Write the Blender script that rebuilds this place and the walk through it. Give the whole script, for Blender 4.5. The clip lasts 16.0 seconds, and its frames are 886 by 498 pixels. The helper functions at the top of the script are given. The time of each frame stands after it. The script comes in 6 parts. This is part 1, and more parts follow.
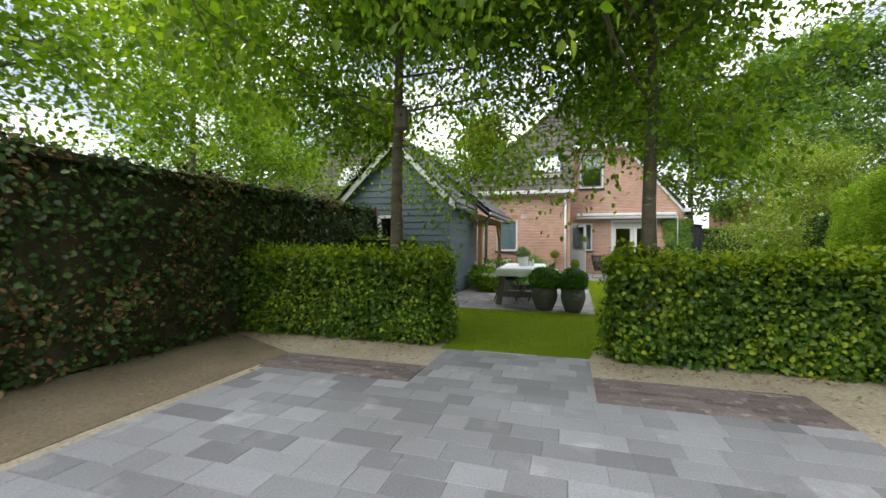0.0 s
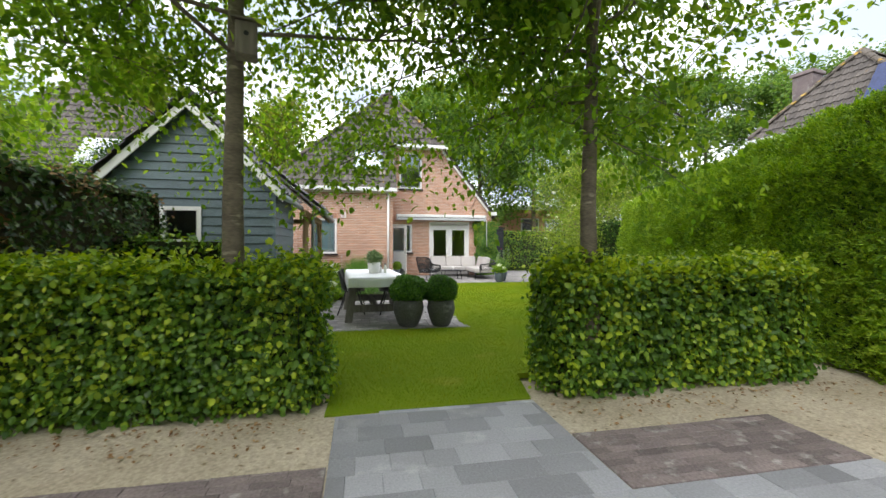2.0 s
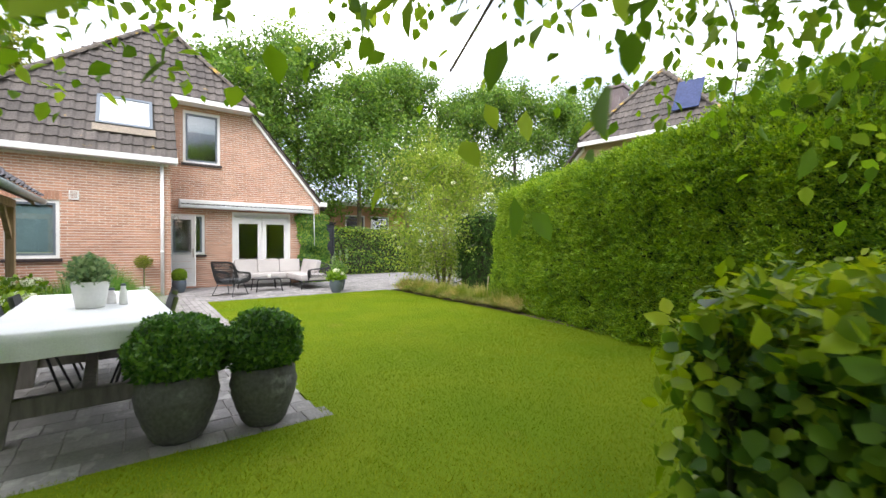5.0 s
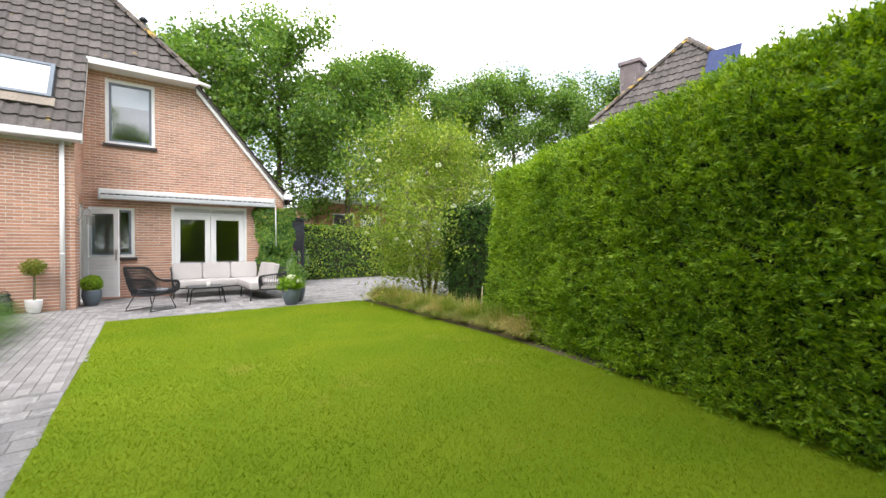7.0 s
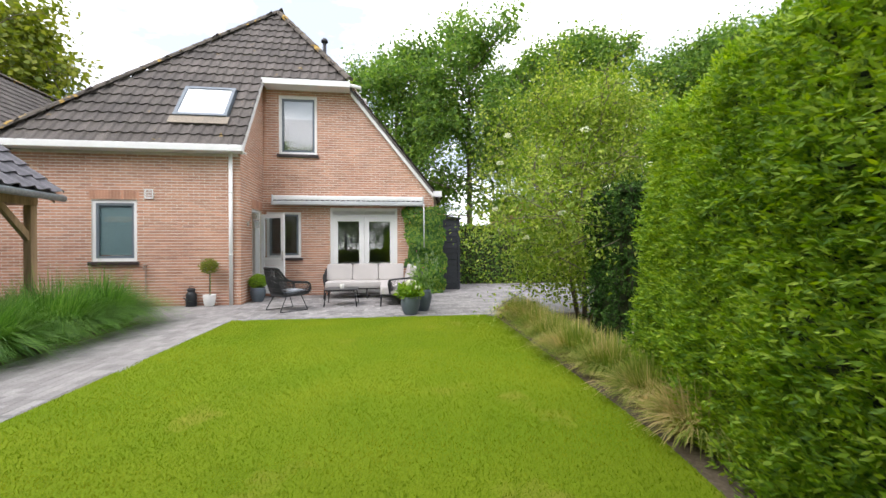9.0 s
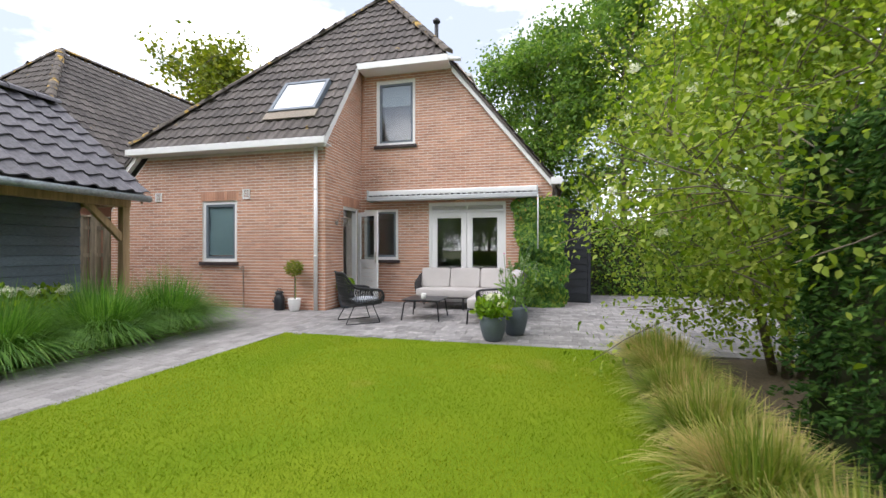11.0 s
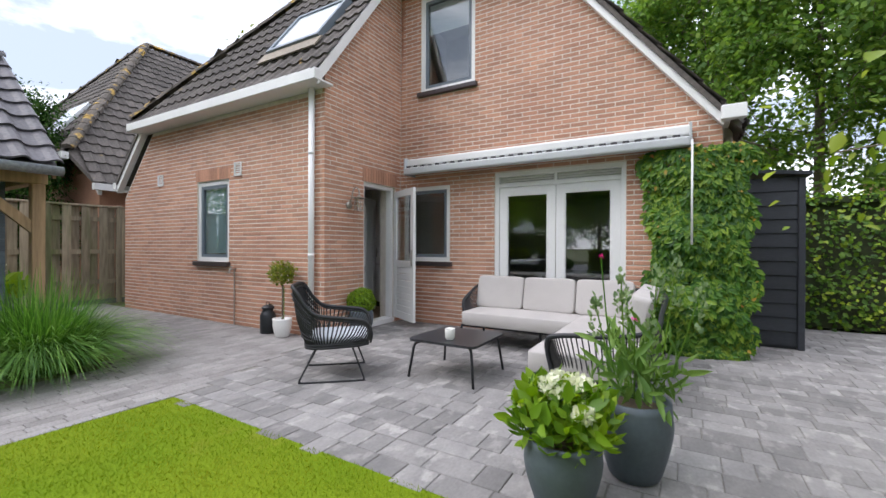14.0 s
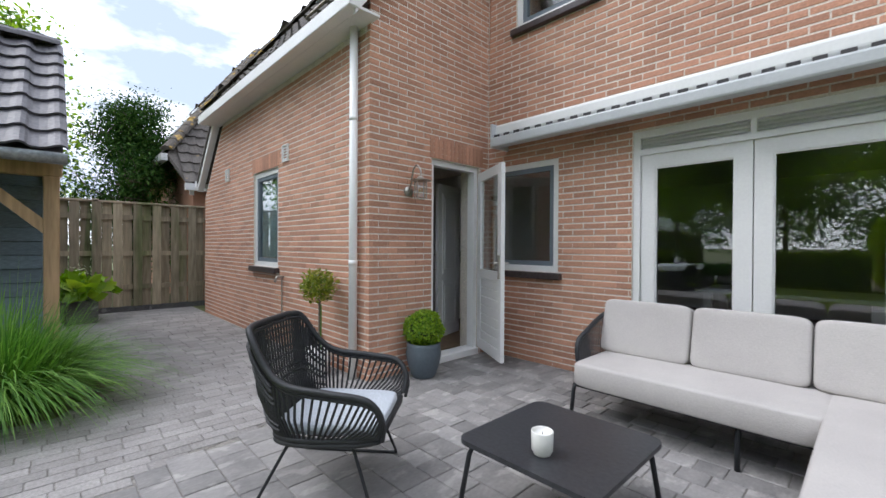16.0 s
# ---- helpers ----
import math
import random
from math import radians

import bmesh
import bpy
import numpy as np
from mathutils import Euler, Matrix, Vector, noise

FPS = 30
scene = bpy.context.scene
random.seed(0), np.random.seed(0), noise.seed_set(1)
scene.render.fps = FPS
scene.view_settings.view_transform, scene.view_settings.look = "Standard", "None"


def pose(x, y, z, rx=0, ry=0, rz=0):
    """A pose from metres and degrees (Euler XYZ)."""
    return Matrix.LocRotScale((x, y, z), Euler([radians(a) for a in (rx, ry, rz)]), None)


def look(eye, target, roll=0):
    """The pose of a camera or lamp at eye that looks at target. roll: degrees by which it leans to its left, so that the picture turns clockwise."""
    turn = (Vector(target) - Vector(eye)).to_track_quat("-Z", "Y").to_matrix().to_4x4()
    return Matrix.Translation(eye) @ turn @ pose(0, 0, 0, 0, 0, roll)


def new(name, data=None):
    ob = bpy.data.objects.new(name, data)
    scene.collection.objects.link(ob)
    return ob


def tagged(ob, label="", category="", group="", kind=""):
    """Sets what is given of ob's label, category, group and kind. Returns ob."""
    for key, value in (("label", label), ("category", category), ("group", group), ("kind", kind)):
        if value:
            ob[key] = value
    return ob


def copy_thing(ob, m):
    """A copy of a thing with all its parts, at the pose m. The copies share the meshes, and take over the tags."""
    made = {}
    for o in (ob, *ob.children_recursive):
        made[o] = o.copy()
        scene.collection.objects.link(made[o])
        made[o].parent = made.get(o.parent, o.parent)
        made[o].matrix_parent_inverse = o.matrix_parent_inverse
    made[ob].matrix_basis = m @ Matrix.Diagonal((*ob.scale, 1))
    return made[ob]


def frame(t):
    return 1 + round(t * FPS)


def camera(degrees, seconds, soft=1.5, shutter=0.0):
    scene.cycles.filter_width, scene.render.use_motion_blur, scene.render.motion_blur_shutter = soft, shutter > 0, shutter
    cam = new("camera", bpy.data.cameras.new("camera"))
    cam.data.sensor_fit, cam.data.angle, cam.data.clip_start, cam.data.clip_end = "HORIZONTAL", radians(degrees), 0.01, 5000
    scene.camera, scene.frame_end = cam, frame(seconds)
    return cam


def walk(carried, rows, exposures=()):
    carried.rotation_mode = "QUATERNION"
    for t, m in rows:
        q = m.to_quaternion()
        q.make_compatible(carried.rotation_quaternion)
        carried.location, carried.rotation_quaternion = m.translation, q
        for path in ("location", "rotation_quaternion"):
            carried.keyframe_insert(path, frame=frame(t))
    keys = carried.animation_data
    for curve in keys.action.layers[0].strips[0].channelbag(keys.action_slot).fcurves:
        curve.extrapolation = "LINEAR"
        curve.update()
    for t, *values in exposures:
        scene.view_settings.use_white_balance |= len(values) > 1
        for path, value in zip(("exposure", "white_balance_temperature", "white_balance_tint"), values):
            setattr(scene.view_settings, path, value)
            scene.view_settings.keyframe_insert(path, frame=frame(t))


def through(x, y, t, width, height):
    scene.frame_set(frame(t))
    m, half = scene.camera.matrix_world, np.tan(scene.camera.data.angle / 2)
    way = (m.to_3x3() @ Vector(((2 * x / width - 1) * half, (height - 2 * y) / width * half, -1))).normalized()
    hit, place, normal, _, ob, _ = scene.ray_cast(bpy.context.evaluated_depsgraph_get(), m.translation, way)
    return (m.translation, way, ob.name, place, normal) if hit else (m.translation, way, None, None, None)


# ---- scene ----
cam = camera(94.1, 16.0, shutter=0.2)
METRES, EYE, TILT, LEAN, TURN = 18.2, 1.2, 0.0, 0.0, 16.9
ROWS = [
    (0.0, 0.0, 0.0, 0.0, 0.0, -0.54, -0.33),
    (0.5, -0.012, 0.0187, 0.0005, -6.98, -0.53, -0.28),
    (1.0, -0.0247, 0.0417, 0.0013, -14.7, -0.56, -0.24),
    (1.5, -0.0337, 0.0665, 0.0028, -21.46, -0.5, -0.2),
    (2.0, -0.0376, 0.0959, 0.0027, -28.24, -0.38, -0.19),
    (2.5, -0.0353, 0.1245, 0.0032, -33.59, -0.3, -0.16),
    (3.0, -0.0256, 0.1549, 0.0033, -38.86, -0.37, -0.15),
    (3.5, -0.0117, 0.1823, 0.0035, -43.85, -0.4, -0.12),
    (4.0, 0.0052, 0.2104, 0.0028, -49.0, -0.42, -0.07),
    (4.5, 0.0227, 0.236, 0.0022, -51.55, -0.42, -0.01),
    (5.0, 0.0431, 0.2604, 0.0018, -53.44, -0.38, 0.03),
    (5.2, 0.0522, 0.2692, 0.0017, -54.05, -0.38, 0.04),
    (6.25, 0.1085, 0.3048, 0.001, -55.6, -0.33, 0.15),
    (7.3, 0.177, 0.3267, 0.0008, -51.4, -0.29, 0.27),
    (7.5, 0.1912, 0.3298, 0.0008, -49.38, -0.26, 0.32),
    (8.0, 0.2268, 0.3369, 0.0011, -41.9, -0.21, 0.36),
    (8.5, 0.2594, 0.3452, 0.0014, -32.78, -0.14, 0.36),
    (9.0, 0.2931, 0.3562, 0.0006, -24.76, -0.06, 0.25),
    (9.5, 0.3206, 0.3716, 0.0005, -18.03, -0.01, 0.18),
    (10.0, 0.3462, 0.3932, 0.0003, -12.47, 0.04, 0.15),
    (12.5, 0.4179, 0.5432, 0.002, 6.43, 0.07, -0.16),
    (13.0, 0.4267, 0.5771, 0.0013, 8.84, -0.03, -0.15),
    (13.5, 0.4313, 0.6077, 0.0014, 10.94, -0.08, -0.18),
    (14.0, 0.4322, 0.6399, 0.0002, 13.33, -0.16, -0.25),
    (14.5, 0.4297, 0.6682, 0.0, 16.66, -0.17, -0.3),
    (15.0, 0.426, 0.6973, 0.0009, 20.45, -0.23, -0.32),
    (15.5, 0.4208, 0.7218, 0.0021, 24.81, -0.24, -0.35),
    (16.0, 0.4149, 0.7468, 0.003, 29.39, -0.34, -0.33),
]
walk(cam, [(t, pose(0, 0, EYE, TILT, LEAN, TURN) @ pose(METRES * x, METRES * y, METRES * z, 90 + pitch, roll, yaw)) for t, x, y, z, yaw, pitch, roll in ROWS],
     [(0.0, 0.5, 6500, 12), (1.5, 0.65, 6500, 12), (3.0, 1.0, 6500, 12), (4.5, 1.08, 6450, 14), (5.2, 1.08, 6450, 16), (7.7, 0.93, 6450, 15), (9.5, 0.72, 6400, 15), (12.5, 0.52, 6250, 17), (14.5, 0.48, 6100, 15), (16.0, 0.44, 6000, 13)])

# ---- world, sun and exposure ----
world = bpy.data.worlds.new("sky")
scene.world = world
world.use_nodes = True
wn, wl = world.node_tree.nodes, world.node_tree.links
wn.clear()
w_out = wn.new("ShaderNodeOutputWorld")
w_sky = wn.new("ShaderNodeTexSky")
w_sky.sky_type, w_sky.sun_disc = "NISHITA", False
w_sky.sun_elevation, w_sky.sun_rotation = radians(50), radians(220)
w_bg = wn.new("ShaderNodeBackground")
w_bg.inputs["Strength"].default_value = 0.1
wl.new(w_sky.outputs["Color"], w_bg.inputs["Color"])
w_co = wn.new("ShaderNodeTexCoord")
w_map = wn.new("ShaderNodeMapping")
w_map.inputs["Scale"].default_value = (1.6, 1.6, 4.0)
w_map.inputs["Location"].default_value = (0.35, 0.2, 0.1)
wl.new(w_co.outputs["Generated"], w_map.inputs["Vector"])
w_no = wn.new("ShaderNodeTexNoise")
w_no.inputs["Scale"].default_value, w_no.inputs["Detail"].default_value = 1.5, 7.0
w_no.inputs["Roughness"].default_value = 0.55
wl.new(w_map.outputs["Vector"], w_no.inputs["Vector"])
w_rc = wn.new("ShaderNodeValToRGB")
w_rc.color_ramp.elements[0].position, w_rc.color_ramp.elements[0].color = 0.43, (0.25, 0.285, 0.33, 1)
w_rc.color_ramp.elements[1].position, w_rc.color_ramp.elements[1].color = 0.61, (1.0, 1.0, 1.0, 1)
wl.new(w_no.outputs["Fac"], w_rc.inputs["Fac"])
w_cl = wn.new("ShaderNodeBackground")
w_cl.inputs["Strength"].default_value = 2.4
wl.new(w_rc.outputs["Color"], w_cl.inputs["Color"])
w_mix = wn.new("ShaderNodeMixShader")
w_mix.inputs["Fac"].default_value = 0.85
wl.new(w_bg.outputs[0], w_mix.inputs[1])
wl.new(w_cl.outputs[0], w_mix.inputs[2])
wl.new(w_mix.outputs[0], w_out.inputs["Surface"])

sun = new("sun", bpy.data.lights.new("sun", "SUN"))
sun.data.energy, sun.data.angle, sun.data.color = 1.5, radians(35), (1.0, 0.97, 0.92)
sun.matrix_world = look((-9, -6, 16), (0, 4, 0))


# ---- materials ----
def mat(name, c1, c2, scale=2.0, fine=30.0, rough=0.75, bump=0.25, metal=0.0, rnd="", rv=0.0, speck=None,
        speck_scale=6.0, speck_at=0.62, fine_amount=0.25, stretch=(1, 1, 1), spec=0.4):
    """A surface with a broad and a fine variation of colour, relief, and a change from piece to piece."""
    m = bpy.data.materials.new(name)
    m.use_nodes = True
    n, l = m.node_tree.nodes, m.node_tree.links
    b = n["Principled BSDF"]
    b.inputs["Roughness"].default_value, b.inputs["Metallic"].default_value = rough, metal
    b.inputs["Specular IOR Level"].default_value = spec
    geo = n.new("ShaderNodeNewGeometry")
    mp = n.new("ShaderNodeMapping")
    mp.inputs["Scale"].default_value = stretch
    l.new(geo.outputs["Position"], mp.inputs["Vector"])
    big, small = n.new("ShaderNodeTexNoise"), n.new("ShaderNodeTexNoise")
    big.inputs["Scale"].default_value, big.inputs["Detail"].default_value = scale, 5
    small.inputs["Scale"].default_value, small.inputs["Detail"].default_value = fine, 4
    ramp = n.new("ShaderNodeMapRange")
    ramp.inputs["From Min"].default_value, ramp.inputs["From Max"].default_value = 0.3, 0.7
    mix = n.new("ShaderNodeMixRGB")
    mix.inputs[1].default_value, mix.inputs[2].default_value = (*c1, 1), (*c2, 1)
    for q in (big, small):
        l.new(mp.outputs["Vector"], q.inputs["Vector"])
    l.new(big.outputs["Fac"], ramp.inputs["Value"])
    l.new(ramp.outputs["Result"], mix.inputs[0])
    last = mix.outputs["Color"]
    if speck:
        sp = n.new("ShaderNodeTexNoise")
        sp.inputs["Scale"].default_value, sp.inputs["Detail"].default_value = speck_scale, 6
        l.new(mp.outputs["Vector"], sp.inputs["Vector"])
        sr = n.new("ShaderNodeMapRange")
        sr.inputs["From Min"].default_value, sr.inputs["From Max"].default_value = speck_at, speck_at + 0.08
        l.new(sp.outputs["Fac"], sr.inputs["Value"])
        sm = n.new("ShaderNodeMixRGB")
        sm.inputs[2].default_value = (*speck, 1)
        l.new(sr.outputs["Result"], sm.inputs[0])
        l.new(last, sm.inputs[1])
        last = sm.outputs["Color"]
    fr = n.new("ShaderNodeMapRange")
    fr.inputs["From Min"].default_value, fr.inputs["From Max"].default_value = 0.3, 0.7
    fr.inputs["To Min"].default_value, fr.inputs["To Max"].default_value = 1 - fine_amount, 1 + fine_amount
    l.new(small.outputs["Fac"], fr.inputs["Value"])
    value = fr.outputs["Result"]
    if rnd:
        src = n.new("ShaderNodeObjectInfo").outputs["Random"] if rnd == "object" else geo.outputs["Random Per Island"]
        rr = n.new("ShaderNodeMapRange")
        rr.inputs["To Min"].default_value, rr.inputs["To Max"].default_value = 1 - rv, 1 + rv
        l.new(src, rr.inputs["Value"])
        mu = n.new("ShaderNodeMath")
        mu.operation = "MULTIPLY"
        l.new(value, mu.inputs[0])
        l.new(rr.outputs["Result"], mu.inputs[1])
        value = mu.outputs["Value"]
    hsv = n.new("ShaderNodeHueSaturation")
    l.new(value, hsv.inputs["Value"])
    l.new(last, hsv.inputs["Color"])
    l.new(hsv.outputs["Color"], b.inputs["Base Color"])
    if bump:
        bp = n.new("ShaderNodeBump")
        bp.inputs["Strength"].default_value, bp.inputs["Distance"].default_value = bump, 0.01
        l.new(small.outputs["Fac"], bp.inputs["Height"])
        l.new(bp.outputs["Normal"], b.inputs["Normal"])
    return m


def leaf_mat(name, dark, mid, light, rough=0.45, through=0.3, at=(0.0, 0.55, 1.0), patch=(1.6, 0.2), gloss=0.35):
    """Leaves: colour by the leaf, gloss, and light that passes through."""
    m = bpy.data.materials.new(name)
    m.use_nodes = True
    n, l = m.node_tree.nodes, m.node_tree.links
    b = n["Principled BSDF"]
    b.inputs["Roughness"].default_value = rough
    b.inputs["Specular IOR Level"].default_value = gloss
    geo = n.new("ShaderNodeNewGeometry")
    ramp = n.new("ShaderNodeValToRGB")
    e = ramp.color_ramp.elements
    e[0].position, e[0].color = at[0], (*dark, 1)
    e[1].position, e[1].color = at[2], (*light, 1)
    k = e.new(at[1])
    k.color = (*mid, 1)
    no = n.new("ShaderNodeTexNoise")
    no.inputs["Scale"].default_value, no.inputs["Detail"].default_value = patch[0], 3
    l.new(geo.outputs["Position"], no.inputs["Vector"])
    mr = n.new("ShaderNodeMapRange")
    mr.inputs["From Min"].default_value, mr.inputs["From Max"].default_value = 0.3, 0.7
    mr.inputs["To Min"].default_value, mr.inputs["To Max"].default_value = -patch[1], patch[1]
    l.new(no.outputs["Fac"], mr.inputs["Value"])
    ad = n.new("ShaderNodeMath")
    ad.operation = "ADD"
    ad.use_clamp = True
    l.new(geo.outputs["Random Per Island"], ad.inputs[0])
    l.new(mr.outputs["Result"], ad.inputs[1])
    l.new(ad.outputs["Value"], ramp.inputs["Fac"])
    l.new(ramp.outputs["Color"], b.inputs["Base Color"])
    tr = n.new("ShaderNodeBsdfTranslucent")
    hs = n.new("ShaderNodeHueSaturation")
    hs.inputs["Saturation"].default_value, hs.inputs["Value"].default_value = 1.1, 1.5
    l.new(ramp.outputs["Color"], hs.inputs["Color"])
    l.new(hs.outputs["Color"], tr.inputs["Color"])
    mx = n.new("ShaderNodeMixShader")
    mx.inputs["Fac"].default_value = through
    l.new(b.outputs[0], mx.inputs[1])
    l.new(tr.outputs[0], mx.inputs[2])
    l.new(mx.outputs[0], n["Material Output"].inputs["Surface"])
    return m


def glass_mat(name, tint):
    m = bpy.data.materials.new(name)
    m.use_nodes = True
    n, l = m.node_tree.nodes, m.node_tree.links
    n.remove(n["Principled BSDF"])
    tr, gl, lw, pw, ml, mx = (n.new(k) for k in ("ShaderNodeBsdfTransparent", "ShaderNodeBsdfGlossy", "ShaderNodeLayerWeight", "ShaderNodeMath", "ShaderNodeMath", "ShaderNodeMixShader"))
    tr.inputs["Color"].default_value = (*tint, 1)
    gl.inputs["Roughness"].default_value = 0.0
    lw.inputs["Blend"].default_value = 0.5
    pw.operation, ml.operation = "POWER", "MULTIPLY_ADD"
    pw.inputs[1].default_value = 4.0
    ml.inputs[1].default_value, ml.inputs[2].default_value = 0.9, 0.13
    l.new(lw.outputs["Facing"], pw.inputs[0])
    l.new(pw.outputs[0], ml.inputs[0])
    l.new(ml.outputs[0], mx.inputs[0])
    l.new(tr.outputs[0], mx.inputs[1])
    l.new(gl.outputs[0], mx.inputs[2])
    l.new(mx.outputs[0], n["Material Output"].inputs["Surface"])
    return m


BRICK = mat("brick", (0.515, 0.28, 0.185), (0.41, 0.21, 0.139), 1.2, 60, 0.85, 0.35, rnd="object", rv=0.18, fine_amount=0.16)
BRICKS = mat("bricks", (0.515, 0.28, 0.185), (0.41, 0.21, 0.139), 1.2, 60, 0.85, 0.35, rnd="island", rv=0.18, fine_amount=0.16)
MORTAR = mat("mortar", (0.72, 0.66, 0.58), (0.62, 0.57, 0.50), 2, 80, 0.9, 0.3)
WHITE = mat("white_paint", (0.80, 0.80, 0.79), (0.74, 0.74, 0.73), 2, 50, 0.4, 0.03, fine_amount=0.03)
GREYFRAME = mat("grey_paint", (0.16, 0.19, 0.22), (0.13, 0.16, 0.19), 3, 40, 0.4, 0.04, fine_amount=0.06)
GLASS = glass_mat("glass", (0.88, 0.91, 0.91))
TILE = mat("roof_tile", (0.115, 0.10, 0.088), (0.075, 0.066, 0.06), 1.5, 25, 0.8, 0.4, rnd="island", rv=0.22, speck=(0.30, 0.20, 0.05), speck_scale=5, speck_at=0.69)
RIDGE = mat("ridge_tile", (0.13, 0.11, 0.09), (0.08, 0.07, 0.06), 2, 25, 0.85, 0.4, rnd="island", rv=0.2, speck=(0.42, 0.27, 0.06), speck_scale=4, speck_at=0.57)
TILE1 = mat("single_roof_tile", (0.115, 0.10, 0.088), (0.075, 0.066, 0.06), 1.5, 25, 0.8, 0.4, rnd="object", rv=0.22, speck=(0.30, 0.20, 0.05), speck_scale=5, speck_at=0.69)
SLATE = mat("grey_roof_tile", (0.105, 0.10, 0.11), (0.075, 0.073, 0.082), 2, 25, 0.5, 0.2, rnd="island", rv=0.12)
BLUEWOOD = mat("blue_boards", (0.13, 0.175, 0.205), (0.10, 0.138, 0.165), 1.5, 18, 0.5, 0.15, rnd="object", rv=0.12, stretch=(1, 1, 8))
GREYWOOD = mat("weathered_wood", (0.25, 0.22, 0.18), (0.17, 0.15, 0.12), 2, 20, 0.8, 0.3, rnd="object", rv=0.2, stretch=(1, 1, 0.15))
FENCEWOOD = mat("fence_wood", (0.35, 0.29, 0.20), (0.255, 0.215, 0.15), 2, 22, 0.85, 0.3, rnd="object", rv=0.22, stretch=(1, 1, 0.12), speck=(0.16, 0.17, 0.08), speck_scale=2, speck_at=0.55)
POSTWOOD = mat("oak_post", (0.42, 0.28, 0.15), (0.30, 0.20, 0.11), 2, 25, 0.7, 0.25, stretch=(1, 1, 0.1))
ZINC = mat("zinc", (0.30, 0.35, 0.36), (0.24, 0.28, 0.29), 3, 30, 0.45, 0.05, metal=0.5)
DARKBOARD = mat("dark_boards", (0.03, 0.034, 0.042), (0.022, 0.026, 0.033), 2, 25, 0.55, 0.2, rnd="object", rv=0.15, stretch=(1, 1, 8))
PAVER = mat("paver", (0.27, 0.258, 0.25), (0.19, 0.183, 0.18), 7, 60, 0.85, 0.4, rnd="object", rv=0.24, speck=(0.315, 0.30, 0.288), speck_scale=9, speck_at=0.56, fine_amount=0.09, stretch=(1, 0.55, 1))
PAVERS = mat("pavers", (0.27, 0.258, 0.25), (0.19, 0.183, 0.18), 7, 60, 0.85, 0.4, rnd="island", rv=0.24, speck=(0.315, 0.30, 0.288), speck_scale=9, speck_at=0.56, fine_amount=0.09, stretch=(1, 0.55, 1))
DRIVE = mat("drive_paver", (0.27, 0.275, 0.30), (0.22, 0.222, 0.24), 1.0, 80, 0.8, 0.25, rnd="object", rv=0.3, fine_amount=0.14, speck=(0.31, 0.31, 0.33), speck_scale=3, speck_at=0.6)
DRIVES = mat("drive_pavers", (0.27, 0.275, 0.30), (0.22, 0.222, 0.24), 1.0, 80, 0.8, 0.25, rnd="island", rv=0.3, fine_amount=0.14, speck=(0.31, 0.31, 0.33), speck_scale=3, speck_at=0.6)
CLINKER = mat("clinker", (0.30, 0.285, 0.275), (0.225, 0.212, 0.205), 3, 60, 0.85, 0.35, rnd="island", rv=0.17, fine_amount=0.18)
REDCLINK = mat("red_brown_clinker", (0.19, 0.155, 0.15), (0.135, 0.11, 0.11), 4, 60, 0.85, 0.3, rnd="island", rv=0.3, speck=(0.25, 0.23, 0.22), speck_scale=8, speck_at=0.58)
SAND = mat("sandy_soil", (0.43, 0.375, 0.29), (0.33, 0.28, 0.205), 1.3, 45, 0.95, 0.6, speck=(0.17, 0.13, 0.08), speck_scale=14, speck_at=0.63)
BROWNSOIL = mat("brown_soil", (0.235, 0.185, 0.125), (0.155, 0.125, 0.08), 1.6, 40, 0.95, 0.6, speck=(0.10, 0.13, 0.04), speck_scale=3, speck_at=0.63)
SOIL = mat("dark_soil", (0.14, 0.105, 0.07), (0.09, 0.07, 0.045), 2, 40, 0.95, 0.7)
JOINT = mat("joint_sand", (0.235, 0.22, 0.20), (0.18, 0.17, 0.155), 3, 60, 0.95, 0.3)
GROUND = mat("rough_grass", (0.10, 0.13, 0.04), (0.14, 0.14, 0.06), 0.2, 8, 0.95, 0.5)
LAWN = mat("lawn", (0.125, 0.20, 0.006), (0.17, 0.23, 0.009), 1.1, 90, 0.9, 0.5, speck=(0.22, 0.24, 0.025), speck_scale=1.3, speck_at=0.62, fine_amount=0.2, spec=0.1)
BARK = mat("bark", (0.19, 0.155, 0.115), (0.12, 0.10, 0.075), 3, 25, 0.9, 0.5, stretch=(1, 1, 3), speck=(0.30, 0.26, 0.2), speck_scale=5, speck_at=0.6)
# near-black green: the shade deep among leaves, put into the colour
SHADECORE = mat("hedge_inner_shade", (0.028, 0.045, 0.014), (0.04, 0.042, 0.02), 4, 20, 0.95, 0.5)
# twig brown, darkened to paint the shade between the twigs
CORE2 = mat("shaded_twiggy_inside", (0.07, 0.05, 0.03), (0.04, 0.045, 0.02), 4, 20, 0.95, 0.5)
BLADE = leaf_mat("grass_blade", (0.125, 0.205, 0.006), (0.165, 0.235, 0.008), (0.245, 0.27, 0.018), 0.7, 0.35, (0.0, 0.6, 1.0), (0.9, 0.5), 0.1)
BEECH = leaf_mat("hornbeam_leaf", (0.045, 0.11, 0.016), (0.135, 0.25, 0.026), (0.38, 0.48, 0.035), 0.4, 0.35, (0.0, 0.68, 1.0), (1.6, 0.24))
TREELEAF = leaf_mat("tree_leaf", (0.085, 0.165, 0.02), (0.175, 0.295, 0.03), (0.33, 0.43, 0.06), 0.45, 0.6)
CONIFER = leaf_mat("conifer_spray", (0.08, 0.17, 0.014), (0.215, 0.355, 0.024), (0.38, 0.50, 0.045), 0.6, 0.35)
